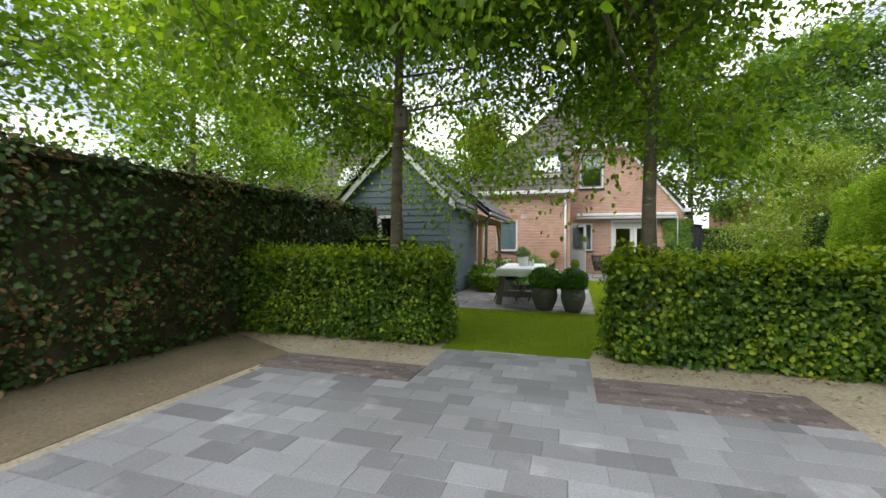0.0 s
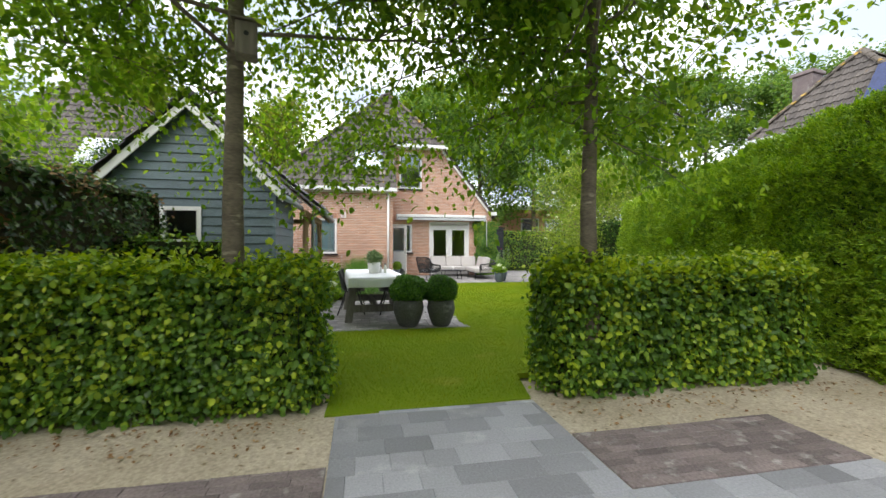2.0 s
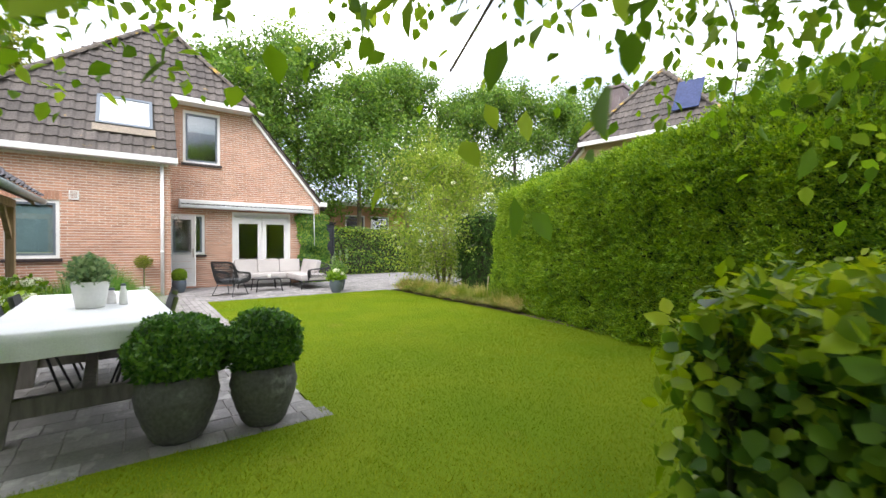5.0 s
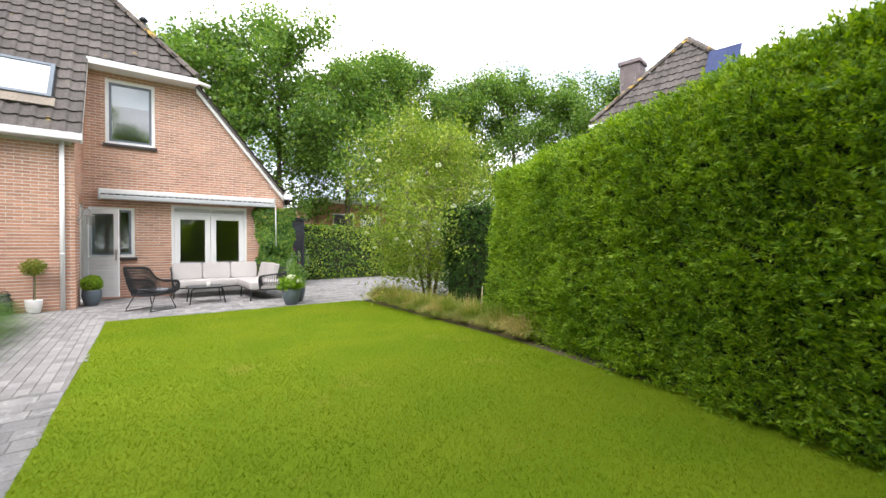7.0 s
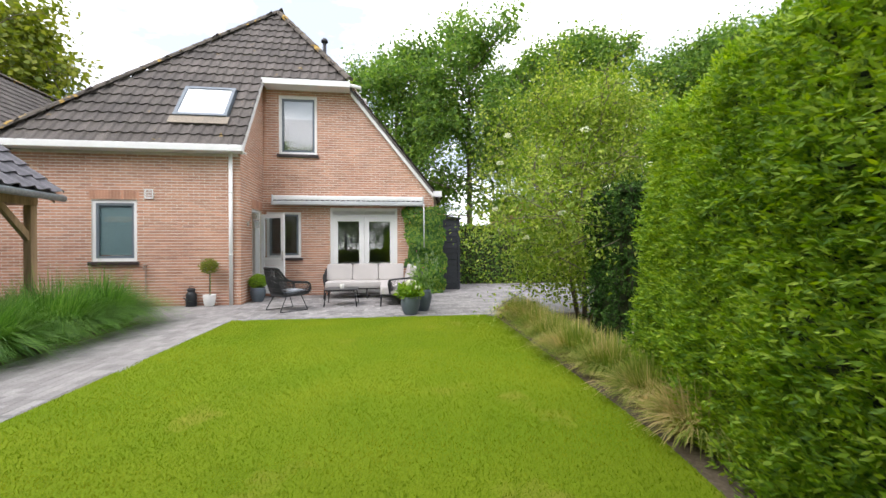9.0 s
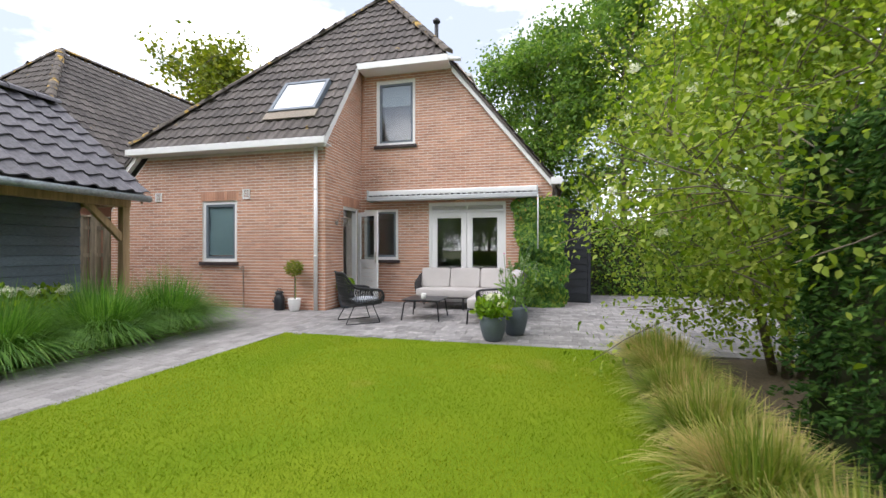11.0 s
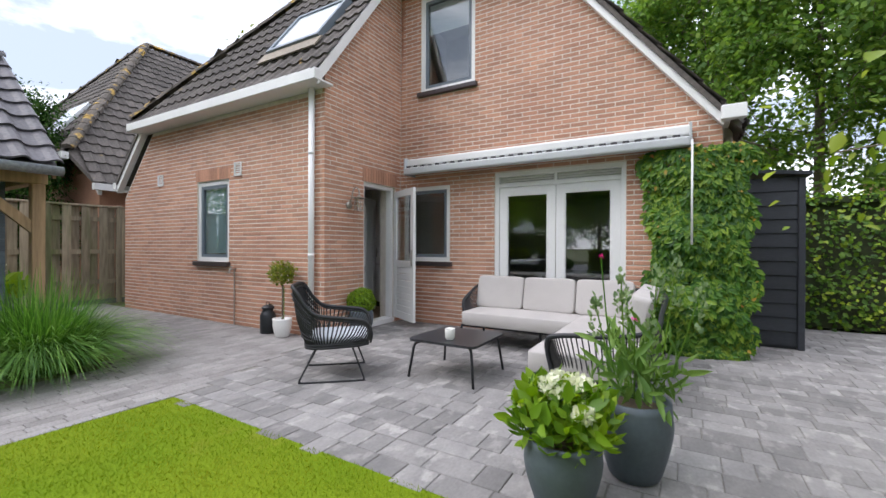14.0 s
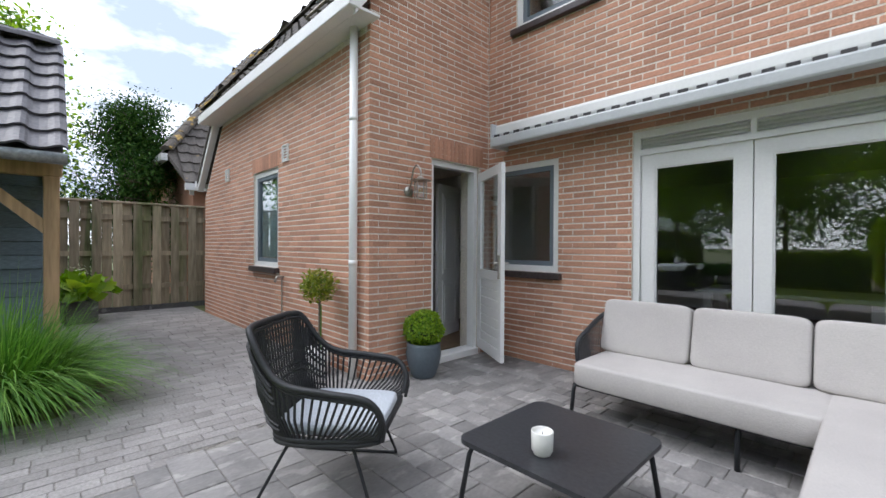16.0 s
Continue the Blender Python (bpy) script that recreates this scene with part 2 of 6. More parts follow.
IVYLEAF = leaf_mat("ivy_leaf", (0.018, 0.05, 0.014), (0.05, 0.11, 0.025), (0.14, 0.2, 0.045), 0.35, 0.2)
DEEPLEAF = leaf_mat("deep_green_leaf", (0.018, 0.05, 0.012), (0.04, 0.095, 0.02), (0.085, 0.16, 0.03), 0.75, 0.15, gloss=0.1)
FARLEAF = leaf_mat("far_leaf", (0.07, 0.14, 0.03), (0.13, 0.235, 0.04), (0.22, 0.32, 0.055), 0.6, 0.4)
YELLOWLEAF = leaf_mat("yellow_green_leaf", (0.08, 0.12, 0.015), (0.16, 0.20, 0.02), (0.28, 0.30, 0.04), 0.6, 0.35)
SHRUBLEAF = leaf_mat("shrub_leaf", (0.11, 0.19, 0.02), (0.21, 0.30, 0.035), (0.40, 0.46, 0.09), 0.5, 0.45)
DRYLEAF = leaf_mat("dry_leaf", (0.16, 0.085, 0.04), (0.26, 0.15, 0.07), (0.36, 0.24, 0.12), 0.7, 0.2)
YOUNGLEAF = leaf_mat("young_hornbeam_leaf", (0.16, 0.26, 0.02), (0.30, 0.40, 0.03), (0.45, 0.52, 0.05), 0.4, 0.4)
DARKROOM = mat("dark_interior", (0.10, 0.095, 0.09), (0.08, 0.075, 0.07), 2, 20, 0.8, 0.1)


# ---- mesh helpers ----
class Geo:
    """Collects vertices and faces of one mesh."""

    def __init__(self):
        self.v, self.f = [], []

    def add(self, vs, fs):
        k = len(self.v)
        self.v += [tuple(p) for p in vs]
        self.f += [tuple(i + k for i in q) for q in fs]
        return self

    def box(self, x0, x1, y0, y1, z0, z1, m=None):
        vs = [(x, y, z) for z in (z0, z1) for y in (y0, y1) for x in (x0, x1)]
        if m is not None:
            vs = [m @ Vector(p) for p in vs]
        return self.add(vs, [(0, 2, 3, 1), (4, 5, 7, 6), (0, 1, 5, 4), (2, 6, 7, 3), (0, 4, 6, 2), (1, 3, 7, 5)])

    def rbox(self, x0, x1, y0, y1, z0, z1, r=0.01, seg=2, m=None):
        bm = bmesh.new()
        bmesh.ops.create_cube(bm, size=1)
        for q in bm.verts:
            q.co = Vector(((x0 + x1) / 2 + q.co.x * (x1 - x0), (y0 + y1) / 2 + q.co.y * (y1 - y0), (z0 + z1) / 2 + q.co.z * (z1 - z0)))
        bmesh.ops.bevel(bm, geom=bm.edges[:], offset=r, segments=seg, profile=0.5, affect="EDGES")
        bm.verts.index_update()
        vs = [(m @ q.co if m is not None else q.co) for q in bm.verts]
        fs = [[q.index for q in f.verts] for f in bm.faces]
        bm.free()
        return self.add(vs, fs)

    def tube(self, pts, r, sides=8, closed=False, r2=None, cap=True):
        pts = [Vector(p) for p in pts]
        n, rings, side = len(pts), [], None
        for i, p in enumerate(pts):
            a, b = pts[i - 1 if (i or closed) else 0], pts[(i + 1) % n if (i < n - 1 or closed) else i]
            d = (b - a).normalized()
            side = d.orthogonal().normalized() if side is None else (side - d * side.dot(d)).normalized()
            up = d.cross(side)
            rad = r if r2 is None else r + (r2 - r) * i / (n - 1)
            rings.append([p + (side * math.cos(2 * math.pi * k / sides) + up * math.sin(2 * math.pi * k / sides)) * rad for k in range(sides)])
        fs = []
        for i in range(n if closed else n - 1):
            j = (i + 1) % n
            fs += [(i * sides + k, i * sides + (k + 1) % sides, j * sides + (k + 1) % sides, j * sides + k) for k in range(sides)]
        if cap and not closed:
            fs += [tuple(range(sides))[::-1], tuple((n - 1) * sides + k for k in range(sides))]
        return self.add([q for ring in rings for q in ring], fs)

    def lathe(self, prof, at=(0, 0, 0), sides=24):
        """prof: (radius, height) from the bottom up; closed at both ends."""
        vs, fs, n = [], [], len(prof)
        for r, z in prof:
            vs += [(at[0] + r * math.cos(2 * math.pi * k / sides), at[1] + r * math.sin(2 * math.pi * k / sides), at[2] + z) for k in range(sides)]
        for i in range(n - 1):
            fs += [(i * sides + k, i * sides + (k + 1) % sides, (i + 1) * sides + (k + 1) % sides, (i + 1) * sides + k) for k in range(sides)]
        fs += [tuple(range(sides))[::-1], tuple((n - 1) * sides + k for k in range(sides))]
        return self.add(vs, fs)

    def prism(self, poly, d):
        """A flat polygon (3D points) pushed along the vector d."""
        n = len(poly)
        vs = [Vector(p) for p in poly] + [Vector(p) + Vector(d) for p in poly]
        fs = [tuple(range(n))[::-1], tuple(range(n, 2 * n))] + [(i, (i + 1) % n, n + (i + 1) % n, n + i) for i in range(n)]
        return self.add(vs, fs)

    def mesh(self, name, material, smooth=False):
        me = bpy.data.meshes.new(name)
        me.from_pydata(self.v, [], self.f)
        me.materials.append(material)
        if smooth:
            me.polygons.foreach_set("use_smooth", [True] * len(me.polygons))
        me.update()
        return me


def part(name, g, material, parent=None, label="", smooth=False, kind=""):
    ob = new(name, g if isinstance(g, bpy.types.Mesh) else g.mesh(name, material, smooth))
    ob.parent = parent
    return tagged(ob, label=label, kind=kind)


def thing(name, label, category, group="", kind="", at=None):
    ob = new(name)
    ob.empty_display_size = 0.1
    if at is not None:
        ob.matrix_world = at
    return tagged(ob, label, category, group, kind)


def solid(name, g, material, label, category, kind="structure", smooth=False, group=""):
    return tagged(new(name, g.mesh(name, material, smooth)), label, category, group, kind)


def leaves_mesh(name, pts, dirs, ups, length, width, material, fold=0.25, shape=(0.35, 0.5, 0.7, 0.38), bend=0.15):
    """One leaf for each point: two bent halves that meet at the midrib. length and width: arrays."""
    n = len(pts)
    d = dirs / (np.linalg.norm(dirs, axis=1, keepdims=True) + 1e-9)
    s = np.cross(d, ups)
    s /= np.linalg.norm(s, axis=1, keepdims=True) + 1e-9
    u = np.cross(s, d)
    L, W = np.asarray(length).reshape(-1, 1), np.asarray(width).reshape(-1, 1)
    a1, w1, a2, w2 = shape
    base = pts
    tip = pts + d * L - u * L * bend
    def edge(a, w, sign):
        return pts + d * L * a + s * W * w * sign + u * W * fold * w - u * L * bend * a * a
    V = np.stack([base, edge(a1, w1, 1), edge(a2, w2, 1), tip, edge(a2, w2, -1), edge(a1, w1, -1)], axis=1).reshape(-1, 3)
    k = (np.arange(n) * 6)[:, None]
    F = np.concatenate([k + np.array([0, 1, 2, 3]), k + np.array([0, 3, 4, 5])], axis=1).reshape(-1, 4)
    return quads_mesh(name, V, F, material)


def quads_mesh(name, V, F, material, smooth=False):
    me = bpy.data.meshes.new(name)
    me.vertices.add(len(V))
    me.vertices.foreach_set("co", np.ascontiguousarray(V, dtype=np.float32).ravel())
    me.loops.add(F.size)
    me.loops.foreach_set("vertex_index", np.ascontiguousarray(F, dtype=np.int32).ravel())
    me.polygons.add(len(F))
    me.polygons.foreach_set("loop_start", np.arange(len(F), dtype=np.int32) * F.shape[1])
    if smooth:
        me.polygons.foreach_set("use_smooth", np.ones(len(F), dtype=bool))
    me.materials.append(material)
    me.update(calc_edges=True)
    return me


def rand_unit(rng, n):
    q = rng.normal(size=(n, 3))
    return q / np.linalg.norm(q, axis=1, keepdims=True)


def lumps(p, s, seed=0):
    """Smooth uneven values at points, from -1 to 1 or so."""
    q = p * s + seed * 1.7
    return (np.sin(q[:, 0] * 1.3 + q[:, 1] * 2.1) + np.sin(q[:, 1] * 1.7 - q[:, 2] * 1.9 + 1) + np.sin(q[:, 2] * 2.3 + q[:, 0] * 0.9 + 2)) / 3


# ---- ground, lawn and paving ----
g = Geo()
g.add([(-900, -900, -0.06), (900, -900, -0.06), (900, 900, -0.06), (-900, 900, -0.06)], [(0, 1, 2, 3)])
solid("ground", g, GROUND, "rough green ground reaching to the horizon", "ground")


def slab(name, poly, z, material, label, category):
    return solid(name, Geo().prism([(x, y, z - 0.05) for x, y in poly], (0, 0, 0.05)), material, label, category)


slab("sandy_strip", [(-4.6, -7), (4.4, -7), (4.4, 5.1), (-4.6, 5.1)], -0.012, SAND, "pale sandy soil beside the driveway under the hedges", "soil")
slab("soil_strip", [(-4.6, -7), (-2.88, -7), (-2.98, 3.9), (-4.6, 4.7)], -0.006, BROWNSOIL, "brown soil with leaf litter under the tall hedge", "soil")
LAWN_EDGE = [(-1.42, 4.60), (0.22, 4.66), (0.35, 5.3), (4.45, 5.3), (4.7, 8.6), (4.95, 10.2), (5.05, 12.3), (5.15, 14.8), (5.0, 15.12), (0.62, 15.2), (0.46, 7.67), (-2.72, 7.72), (-5.6, 7.72), (-5.6, 5.3), (-1.4, 5.3)]
slab("lawn", LAWN_EDGE, 0.0, LAWN, "short green lawn with a few straw-yellow patches", "lawn")
slab("planting_bed", [(4.3, 5.0), (6.8, 5.0), (7.2, 15.2), (5.15, 14.8), (5.05, 12.3), (4.95, 10.2), (4.7, 8.6)], -0.006, SOIL, "dark soil of the bed under the conifer hedge", "soil")
slab("planting_bed", [(-6.4, 11.2), (-0.75, 11.2), (-0.75, 15.3), (-1.6, 15.75), (-2.6, 15.3), (-6.4, 15.0)], -0.008, SOIL, "dark soil of the bed beside the veranda", "soil")


def inside(poly, x, y):
    hit = False
    for (x0, y0), (x1, y1) in zip(poly, poly[1:] + poly[:1]):
        if (y0 > y) != (y1 > y) and x < (x1 - x0) * (y - y0) / (y1 - y0) + x0:
            hit = not hit
    return hit


def pave(name, poly, row, lengths, one, many, label, near=None, along="x", seed=1, joint=0.006, piece="paver", z=0.0, bedding=None, rows=None):
    """A paved surface: its bed, the pieces near the walk as parts, the others joined."""
    rng = random.Random(seed)
    bed = slab(name, poly, z - (0.007 if bedding is None else 0.004), bedding or JOINT, label, "pavement")
    xs, ys = [p[0] for p in poly], [p[1] for p in poly]
    u0, u1, v0, v1 = (min(xs), max(xs), min(ys), max(ys)) if along == "x" else (min(ys), max(ys), min(xs), max(xs))
    joined, shared, count, v = Geo(), {}, 0, v0
    while v < v1 - 0.02:
        u = u0 - rng.random() * max(lengths)
        row = rng.choice(rows) if rows else row
        while u < u1:
            length = rng.choice(lengths)
            a0, a1, b0, b1 = max(u, u0), min(u + length, u1), v, min(v + row, v1)
            u += length
            if a1 - a0 < 0.03:
                continue
            cx, cy = ((a0 + a1) / 2, (b0 + b1) / 2) if along == "x" else ((b0 + b1) / 2, (a0 + a1) / 2)
            if not inside(poly, cx, cy):
                continue
            hx, hy = ((a1 - a0) / 2, (b1 - b0) / 2) if along == "x" else ((b1 - b0) / 2, (a1 - a0) / 2)
            hx, hy, c = hx - joint / 2, hy - joint / 2, 0.004
            top = z + rng.uniform(-0.0015, 0.0015)
            if near and count < 295 and near(cx, cy):
                key = (round(hx, 3), round(hy, 3))
                if key not in shared:
                    shared[key] = paver_geo(*key, 0, 0, 0, c).mesh(piece, one)
                part(piece, shared[key], one, bed).location = (cx, cy, top)
                count += 1
            else:
                q = paver_geo(hx, hy, cx, cy, top, c)
                joined.add(q.v, q.f)
        v += row
    if joined.v:
        part("pavers", joined, many, bed, kind="stuff")
    return bed


def paver_geo(hx, hy, cx, cy, top, c):
    vs = [(cx + sx * (hx - q), cy + sy * (hy - q), zz) for q, zz in ((0, top - 0.04), (0, top - c), (c, top)) for sx, sy in ((-1, -1), (1, -1), (1, 1), (-1, 1))]
    fs = [(8, 9, 10, 11)] + [(r * 4 + k, r * 4 + (k + 1) % 4, r * 4 + 4 + (k + 1) % 4, r * 4 + 4 + k) for r in (0, 1) for k in range(4)]
    return Geo().add(vs, fs)


# ---- house ----
COURSE, BL = 0.0625, 0.222


def wall(name, origin, u, n, length, top, openings, label, thick=0.3, near=None, seed=3, bricks=True, ends=(0.006, 0.006)):
    """A brick wall from origin along u, outside towards n. top: [(u, z), ...]. openings: (u0, u1, z0, z1)."""
    rng = random.Random(seed)
    o, u, n = Vector(origin), Vector(u), Vector(n)
    def height(s):
        for (a, za), (b, zb) in zip(top, top[1:]):
            if a <= s <= b:
                return za + (zb - za) * (s - a) / (b - a)
        return top[-1][1]
    def at(s, z, d=0.0):
        return o + u * s + n * d + Vector((0, 0, z))
    cuts = sorted({ends[0], length - ends[1], *(q for w in openings for q in w[:2]), *(q[0] for q in top if 0.03 < q[0] < length - 0.03)})
    back = Geo()
    for a, b in zip(cuts, cuts[1:]):
        if b - a < 1e-4:
            continue
        holes = sorted((w[2], w[3]) for w in openings if w[0] < (a + b) / 2 < w[1])
        z = -0.05
        for z0, z1 in holes:
            if z0 > z:
                back.prism([at(a, z, -0.004), at(b, z, -0.004), at(b, z0, -0.004), at(a, z0, -0.004)], n * -(thick - 0.004))
            z = z1
        back.prism([at(a, z, -0.004), at(b, z, -0.004), at(b, height(b - 1e-6), -0.004), at(a, height(a + 1e-6), -0.004)], n * -(thick - 0.004))
    w_ob = solid(name, back, MORTAR, label, "wall")
    if not bricks:
        return w_ob
    joined, shared, count, row = Geo(), {}, 0, 0
    tops = max(z for _, z in top)
    turn = Matrix((u, n, Vector((0, 0, 1)))).transposed().to_4x4()
    while row * COURSE < tops - 0.03:
        z0, z1 = row * COURSE, row * COURSE + 0.051
        spans = [(0.0, length)]
        for w in openings:
            if w[2] < z1 - 0.01 and w[3] > z0 + 0.01:
                spans = [q for a, b in spans for q in ((a, min(b, w[0])), (max(a, w[1]), b)) if q[1] - q[0] > 0.015]
        for a, b in spans:
            s = -(0.111 if row % 2 else 0.0)
            while s < b:
                s0, s1 = max(s, a), min(s + BL, b)
                s += BL
                if s1 - s0 < 0.02:
                    continue
                e0, e1 = s0 + (0.005 if s0 > 0.001 else 0.002), s1 - (0.005 if s1 < length - 0.001 else 0.002)
                while e1 > e0 and height(e1) < z1:
                    e1 -= 0.02
                while e1 > e0 and height(e0) < z1:
                    e0 += 0.02
                if e1 - e0 < 0.008:
                    continue
                d = rng.uniform(-0.0015, 0.0015)
                half, c = (e1 - e0) / 2, 0.0035
                if near and count < 295 and half > 0.03 and near((e0 + e1) / 2, z0):
                    key = round(half, 2)
                    if key not in shared:
                        shared[key] = brick_geo(key, turn, Vector(), c).mesh("brick", BRICK)
                    part("brick", shared[key], BRICK, w_ob).location = at((e0 + e1) / 2, z0 + 0.0255, d)
                    count += 1
                else:
                    q = brick_geo(half, turn, at((e0 + e1) / 2, z0 + 0.0255, d), c)
                    joined.add(q.v, q.f)
        row += 1
    part("bricks", joined, BRICKS, w_ob, kind="stuff")
    return w_ob


def brick_geo(half, turn, at, c):
    vs = [turn @ Vector((sx * (half - q), y, sz * (0.0245 - q))) + at for q, y in ((0, -0.045), (0, -c), (c, 0.0)) for sx, sz in ((-1, -1), (1, -1), (1, 1), (-1, 1))]
    fs = [(8, 9, 10, 11)] + [(r * 4 + k, r * 4 + (k + 1) % 4, r * 4 + 4 + (k + 1) % 4, r * 4 + 4 + k) for r in (0, 1) for k in range(4)]
    return Geo().add(vs, fs)


YK, YM, XC, XL, XR = 17.33, 19.02, 0.06, -5.45, 4.52
KW = (-2.90, -2.03, 0.97, 2.27)
SW, FD, UW = (0.14, 1.0, 0.99, 2.19), (1.755, 3.52, 0.03, 2.295), (0.46, 1.42, 3.70, 5.23)
DOOR = (18.11, 18.86, 0.0, 2.18)
APEX_X, APEX_Y, APEX_Z = 0.06, 20.66, 8.26
FS, LS, RS = 1.357, 1.028, 1.227           # slopes of the front, left and right roof planes


def roof_f(y):
    return APEX_Z - (APEX_Y - y) * FS


def roof_l(x):
    return APEX_Z - (APEX_X - x) * LS


def roof_r(x):
    return APEX_Z - (x - APEX_X) * RS


wall("wall_kitchen", (XL, YK, 0), (1, 0, 0), (0, -1, 0), XC - XL, [(0, 2.15), (1.08, 3.3), (XC - XL, 3.3)],
     [(KW[0] - XL, KW[1] - XL, KW[2], KW[3])], "orange-red brick wall with pale joints, kitchen wing", near=lambda s, z: s > 3.0 and z < 2.0)
side_top = [(0, roof_f(YK) - 0.12), (YM - YK, roof_f(YM) - 0.12)]
wall("wall_side", (XC, YK, 0), (0, 1, 0), (1, 0, 0), YM - YK, side_top, [(DOOR[0] - YK, DOOR[1] - YK, -0.1, DOOR[3])],
     "orange-red brick side wall beside the open back door", near=lambda s, z: z < 2.3, seed=5, ends=(0.006, -0.02))
wall("wall_main", (XC, YM, 0), (1, 0, 0), (0, -1, 0), XR - XC, [(0, 5.5), (2.36, 5.5), (XR - XC, 2.72)],
     [(q[0] - XC, q[1] - XC, q[2], q[3]) for q in (SW, FD, UW)], "orange-red brick garden wall with clipped gable", near=lambda s, z: z < 1.3 or (s < 2.0 and 2.3 < z < 2.8), seed=7, ends=(-0.02, 0.006))
wall("wall_right", (XR, YM, 0), (0, 1, 0), (1, 0, 0), 9.0, [(0, 2.7), (9.0, 2.7)], [], "orange-red brick side wall beside the passage", seed=9)
# unseen openings added in these two walls to let daylight into the rooms
wall("wall_left", (XL, YK + 0.3, 0), (0, 1, 0), (-1, 0, 0), 10.4, [(0, 2.15), (10.4, 2.15)], [(0.5, 4.6, 0.06, 2.08)], "orange-red brick side wall behind the fence", bricks=False)
wall("wall_back", (XL, 28, 0), (1, 0, 0), (0, 1, 0), XR - XL, [(0, 2.3), (4.5, 6.5), (XR - XL, 2.3)], [(1.0, 4.4, 0.4, 2.1)], "brick street-side wall of the house", bricks=False)


def tile_field(corner, across, up, cols, rows, tw, tl, keep, lift=0.045, seed=2, wave=0.032):
    """Overlapping curved roof tiles on a sloping plane. corner: low start; across, up: unit vectors in the plane."""
    rng = random.Random(seed)
    o, a, b = Vector(corner), Vector(across), Vector(up)
    n = a.cross(b).normalized()
    prof = [(0.0, 0.35), (0.1, 0.05), (0.28, 0.0), (0.5, 0.25), (0.68, 0.8), (0.82, 1.0), (0.94, 0.75), (1.02, 0.3)]
    out = []
    for r in range(rows):
        for c in range(cols):
            p = o + a * ((c + 0.5) * tw) + b * ((r + 0.5) * tl)
            if not keep(p):
                continue
            j = rng.uniform(-0.006, 0.006)
            vs = []
            for v, h in ((0.0, lift), (1.12, lift * 0.25)):
                vs += [o + a * ((c + s) * tw) + b * ((r + v) * tl + j) + n * (h + wave * w) for s, w in prof]
            k = len(prof)
            vs += [q - n * 0.022 for q in vs[:k]]
            fs = [(i, i + 1, k + i + 1, k + i) for i in range(k - 1)] + [(2 * k + i, 2 * k + i + 1, i + 1, i) for i in range(k - 1)]
            out.append((vs, fs))
    return out


def add_tiles(parent, tiles, material, name="roof_tiles", single=0):
    gg, shared = Geo(), None
    for k, (vs, fs) in enumerate(tiles):
        if k < single:
            if shared is None:
                shared = Geo().add([q - vs[0] for q in vs], fs).mesh("roof_tile", TILE1)
            part("roof_tile", shared, TILE1, parent).location = vs[0]
        else:
            gg.add(vs, fs)
    if gg.v:
        part(name, gg, material, parent, kind="stuff")


def ridge_line(parent, a, b, material, r=0.11, step=0.36):
    a, b = Vector(a), Vector(b)
    d = (b - a).normalized()
    side = d.cross(Vector((0, 0, 1))).normalized()
    up = side.cross(d)
    gg, s, length = Geo(), 0.0, (b - a).length
    while s < length - 0.1:
        p0, p1 = a + d * s, a + d * min(s + step + 0.03, length)
        vs = []
        for p, rr in ((p0, r * 1.1), (p1, r * 0.95)):
            vs += [p + side * math.cos(t) * rr + up * (math.sin(t) * rr * 0.8 + 0.02) for t in [math.pi * k / 6 for k in range(7)]]
        fs = [(k, k + 1, 8 + k, 7 + k) for k in range(6)] + [(0, 1, 2, 3, 4, 5, 6)]
        gg.add(vs, fs)
        s += step
    part("ridge_tiles", gg, material, parent, kind="stuff")


roof = thing("roof", "dark brown clay tile hipped roof with lichen", "roof", kind="structure")
EX = 0.20
yb = 26.0
A1, A2 = (APEX_X, APEX_Y, APEX_Z), (APEX_X, yb, APEX_Z)
# boards under the tiles
g = Geo()
ye = YK - EX                      # low eave of the kitchen wing
xl0, xr0 = XL - 0.1, XR + 0.16
hl = APEX_X - (APEX_Z - roof_f(ye)) / LS      # where the left hip meets the low eave
yh = YM - 0.38                    # high eave above the garden wall
hr = APEX_X + (APEX_Z - roof_f(yh)) / RS
lo = Vector((0, 0, -0.10))
front = [(hl, ye, roof_f(ye)), (XC + 0.09, ye, roof_f(ye)), (XC + 0.09, yh, roof_f(yh)), (hr, yh, roof_f(yh)), A1]
left = [(xl0, YK - 0.12, roof_l(xl0)), (hl + 0.1, YK - 0.12, roof_l(hl + 0.1)), (hl, ye, roof_f(ye)), A1, A2, (xl0, yb + 2.2, roof_l(xl0))]
right = [(xr0, YM - 0.13, roof_r(xr0)), (xr0, yb + 2.2, roof_r(xr0)), A2, A1, (hr - 0.1, YM - 0.13, roof_r(hr - 0.1))]
backp = [(xl0, yb + 2.2, roof_l(xl0)), A2, (xr0, yb + 2.2, roof_r(xr0))]
for q in (front, left, right, backp):
    g.prism([Vector(p) + lo for p in q], (0, 0, 0.08))
part("boards", g, TILE, roof)
kf = math.hypot(1, FS)
SKY = (-1.42, -0.30, 17.62, 18.25)


def keep_front(p):
    if SKY[0] - 0.02 < p.x < SKY[1] + 0.02 and SKY[2] - 0.02 < p.y < SKY[3] + 0.05:
        return False
    return roof_l(p.x) > p.z - 0.06 and roof_r(p.x) > p.z - 0.06 and (p.x < XC + 0.12 or p.y > yh) and p.z < APEX_Z


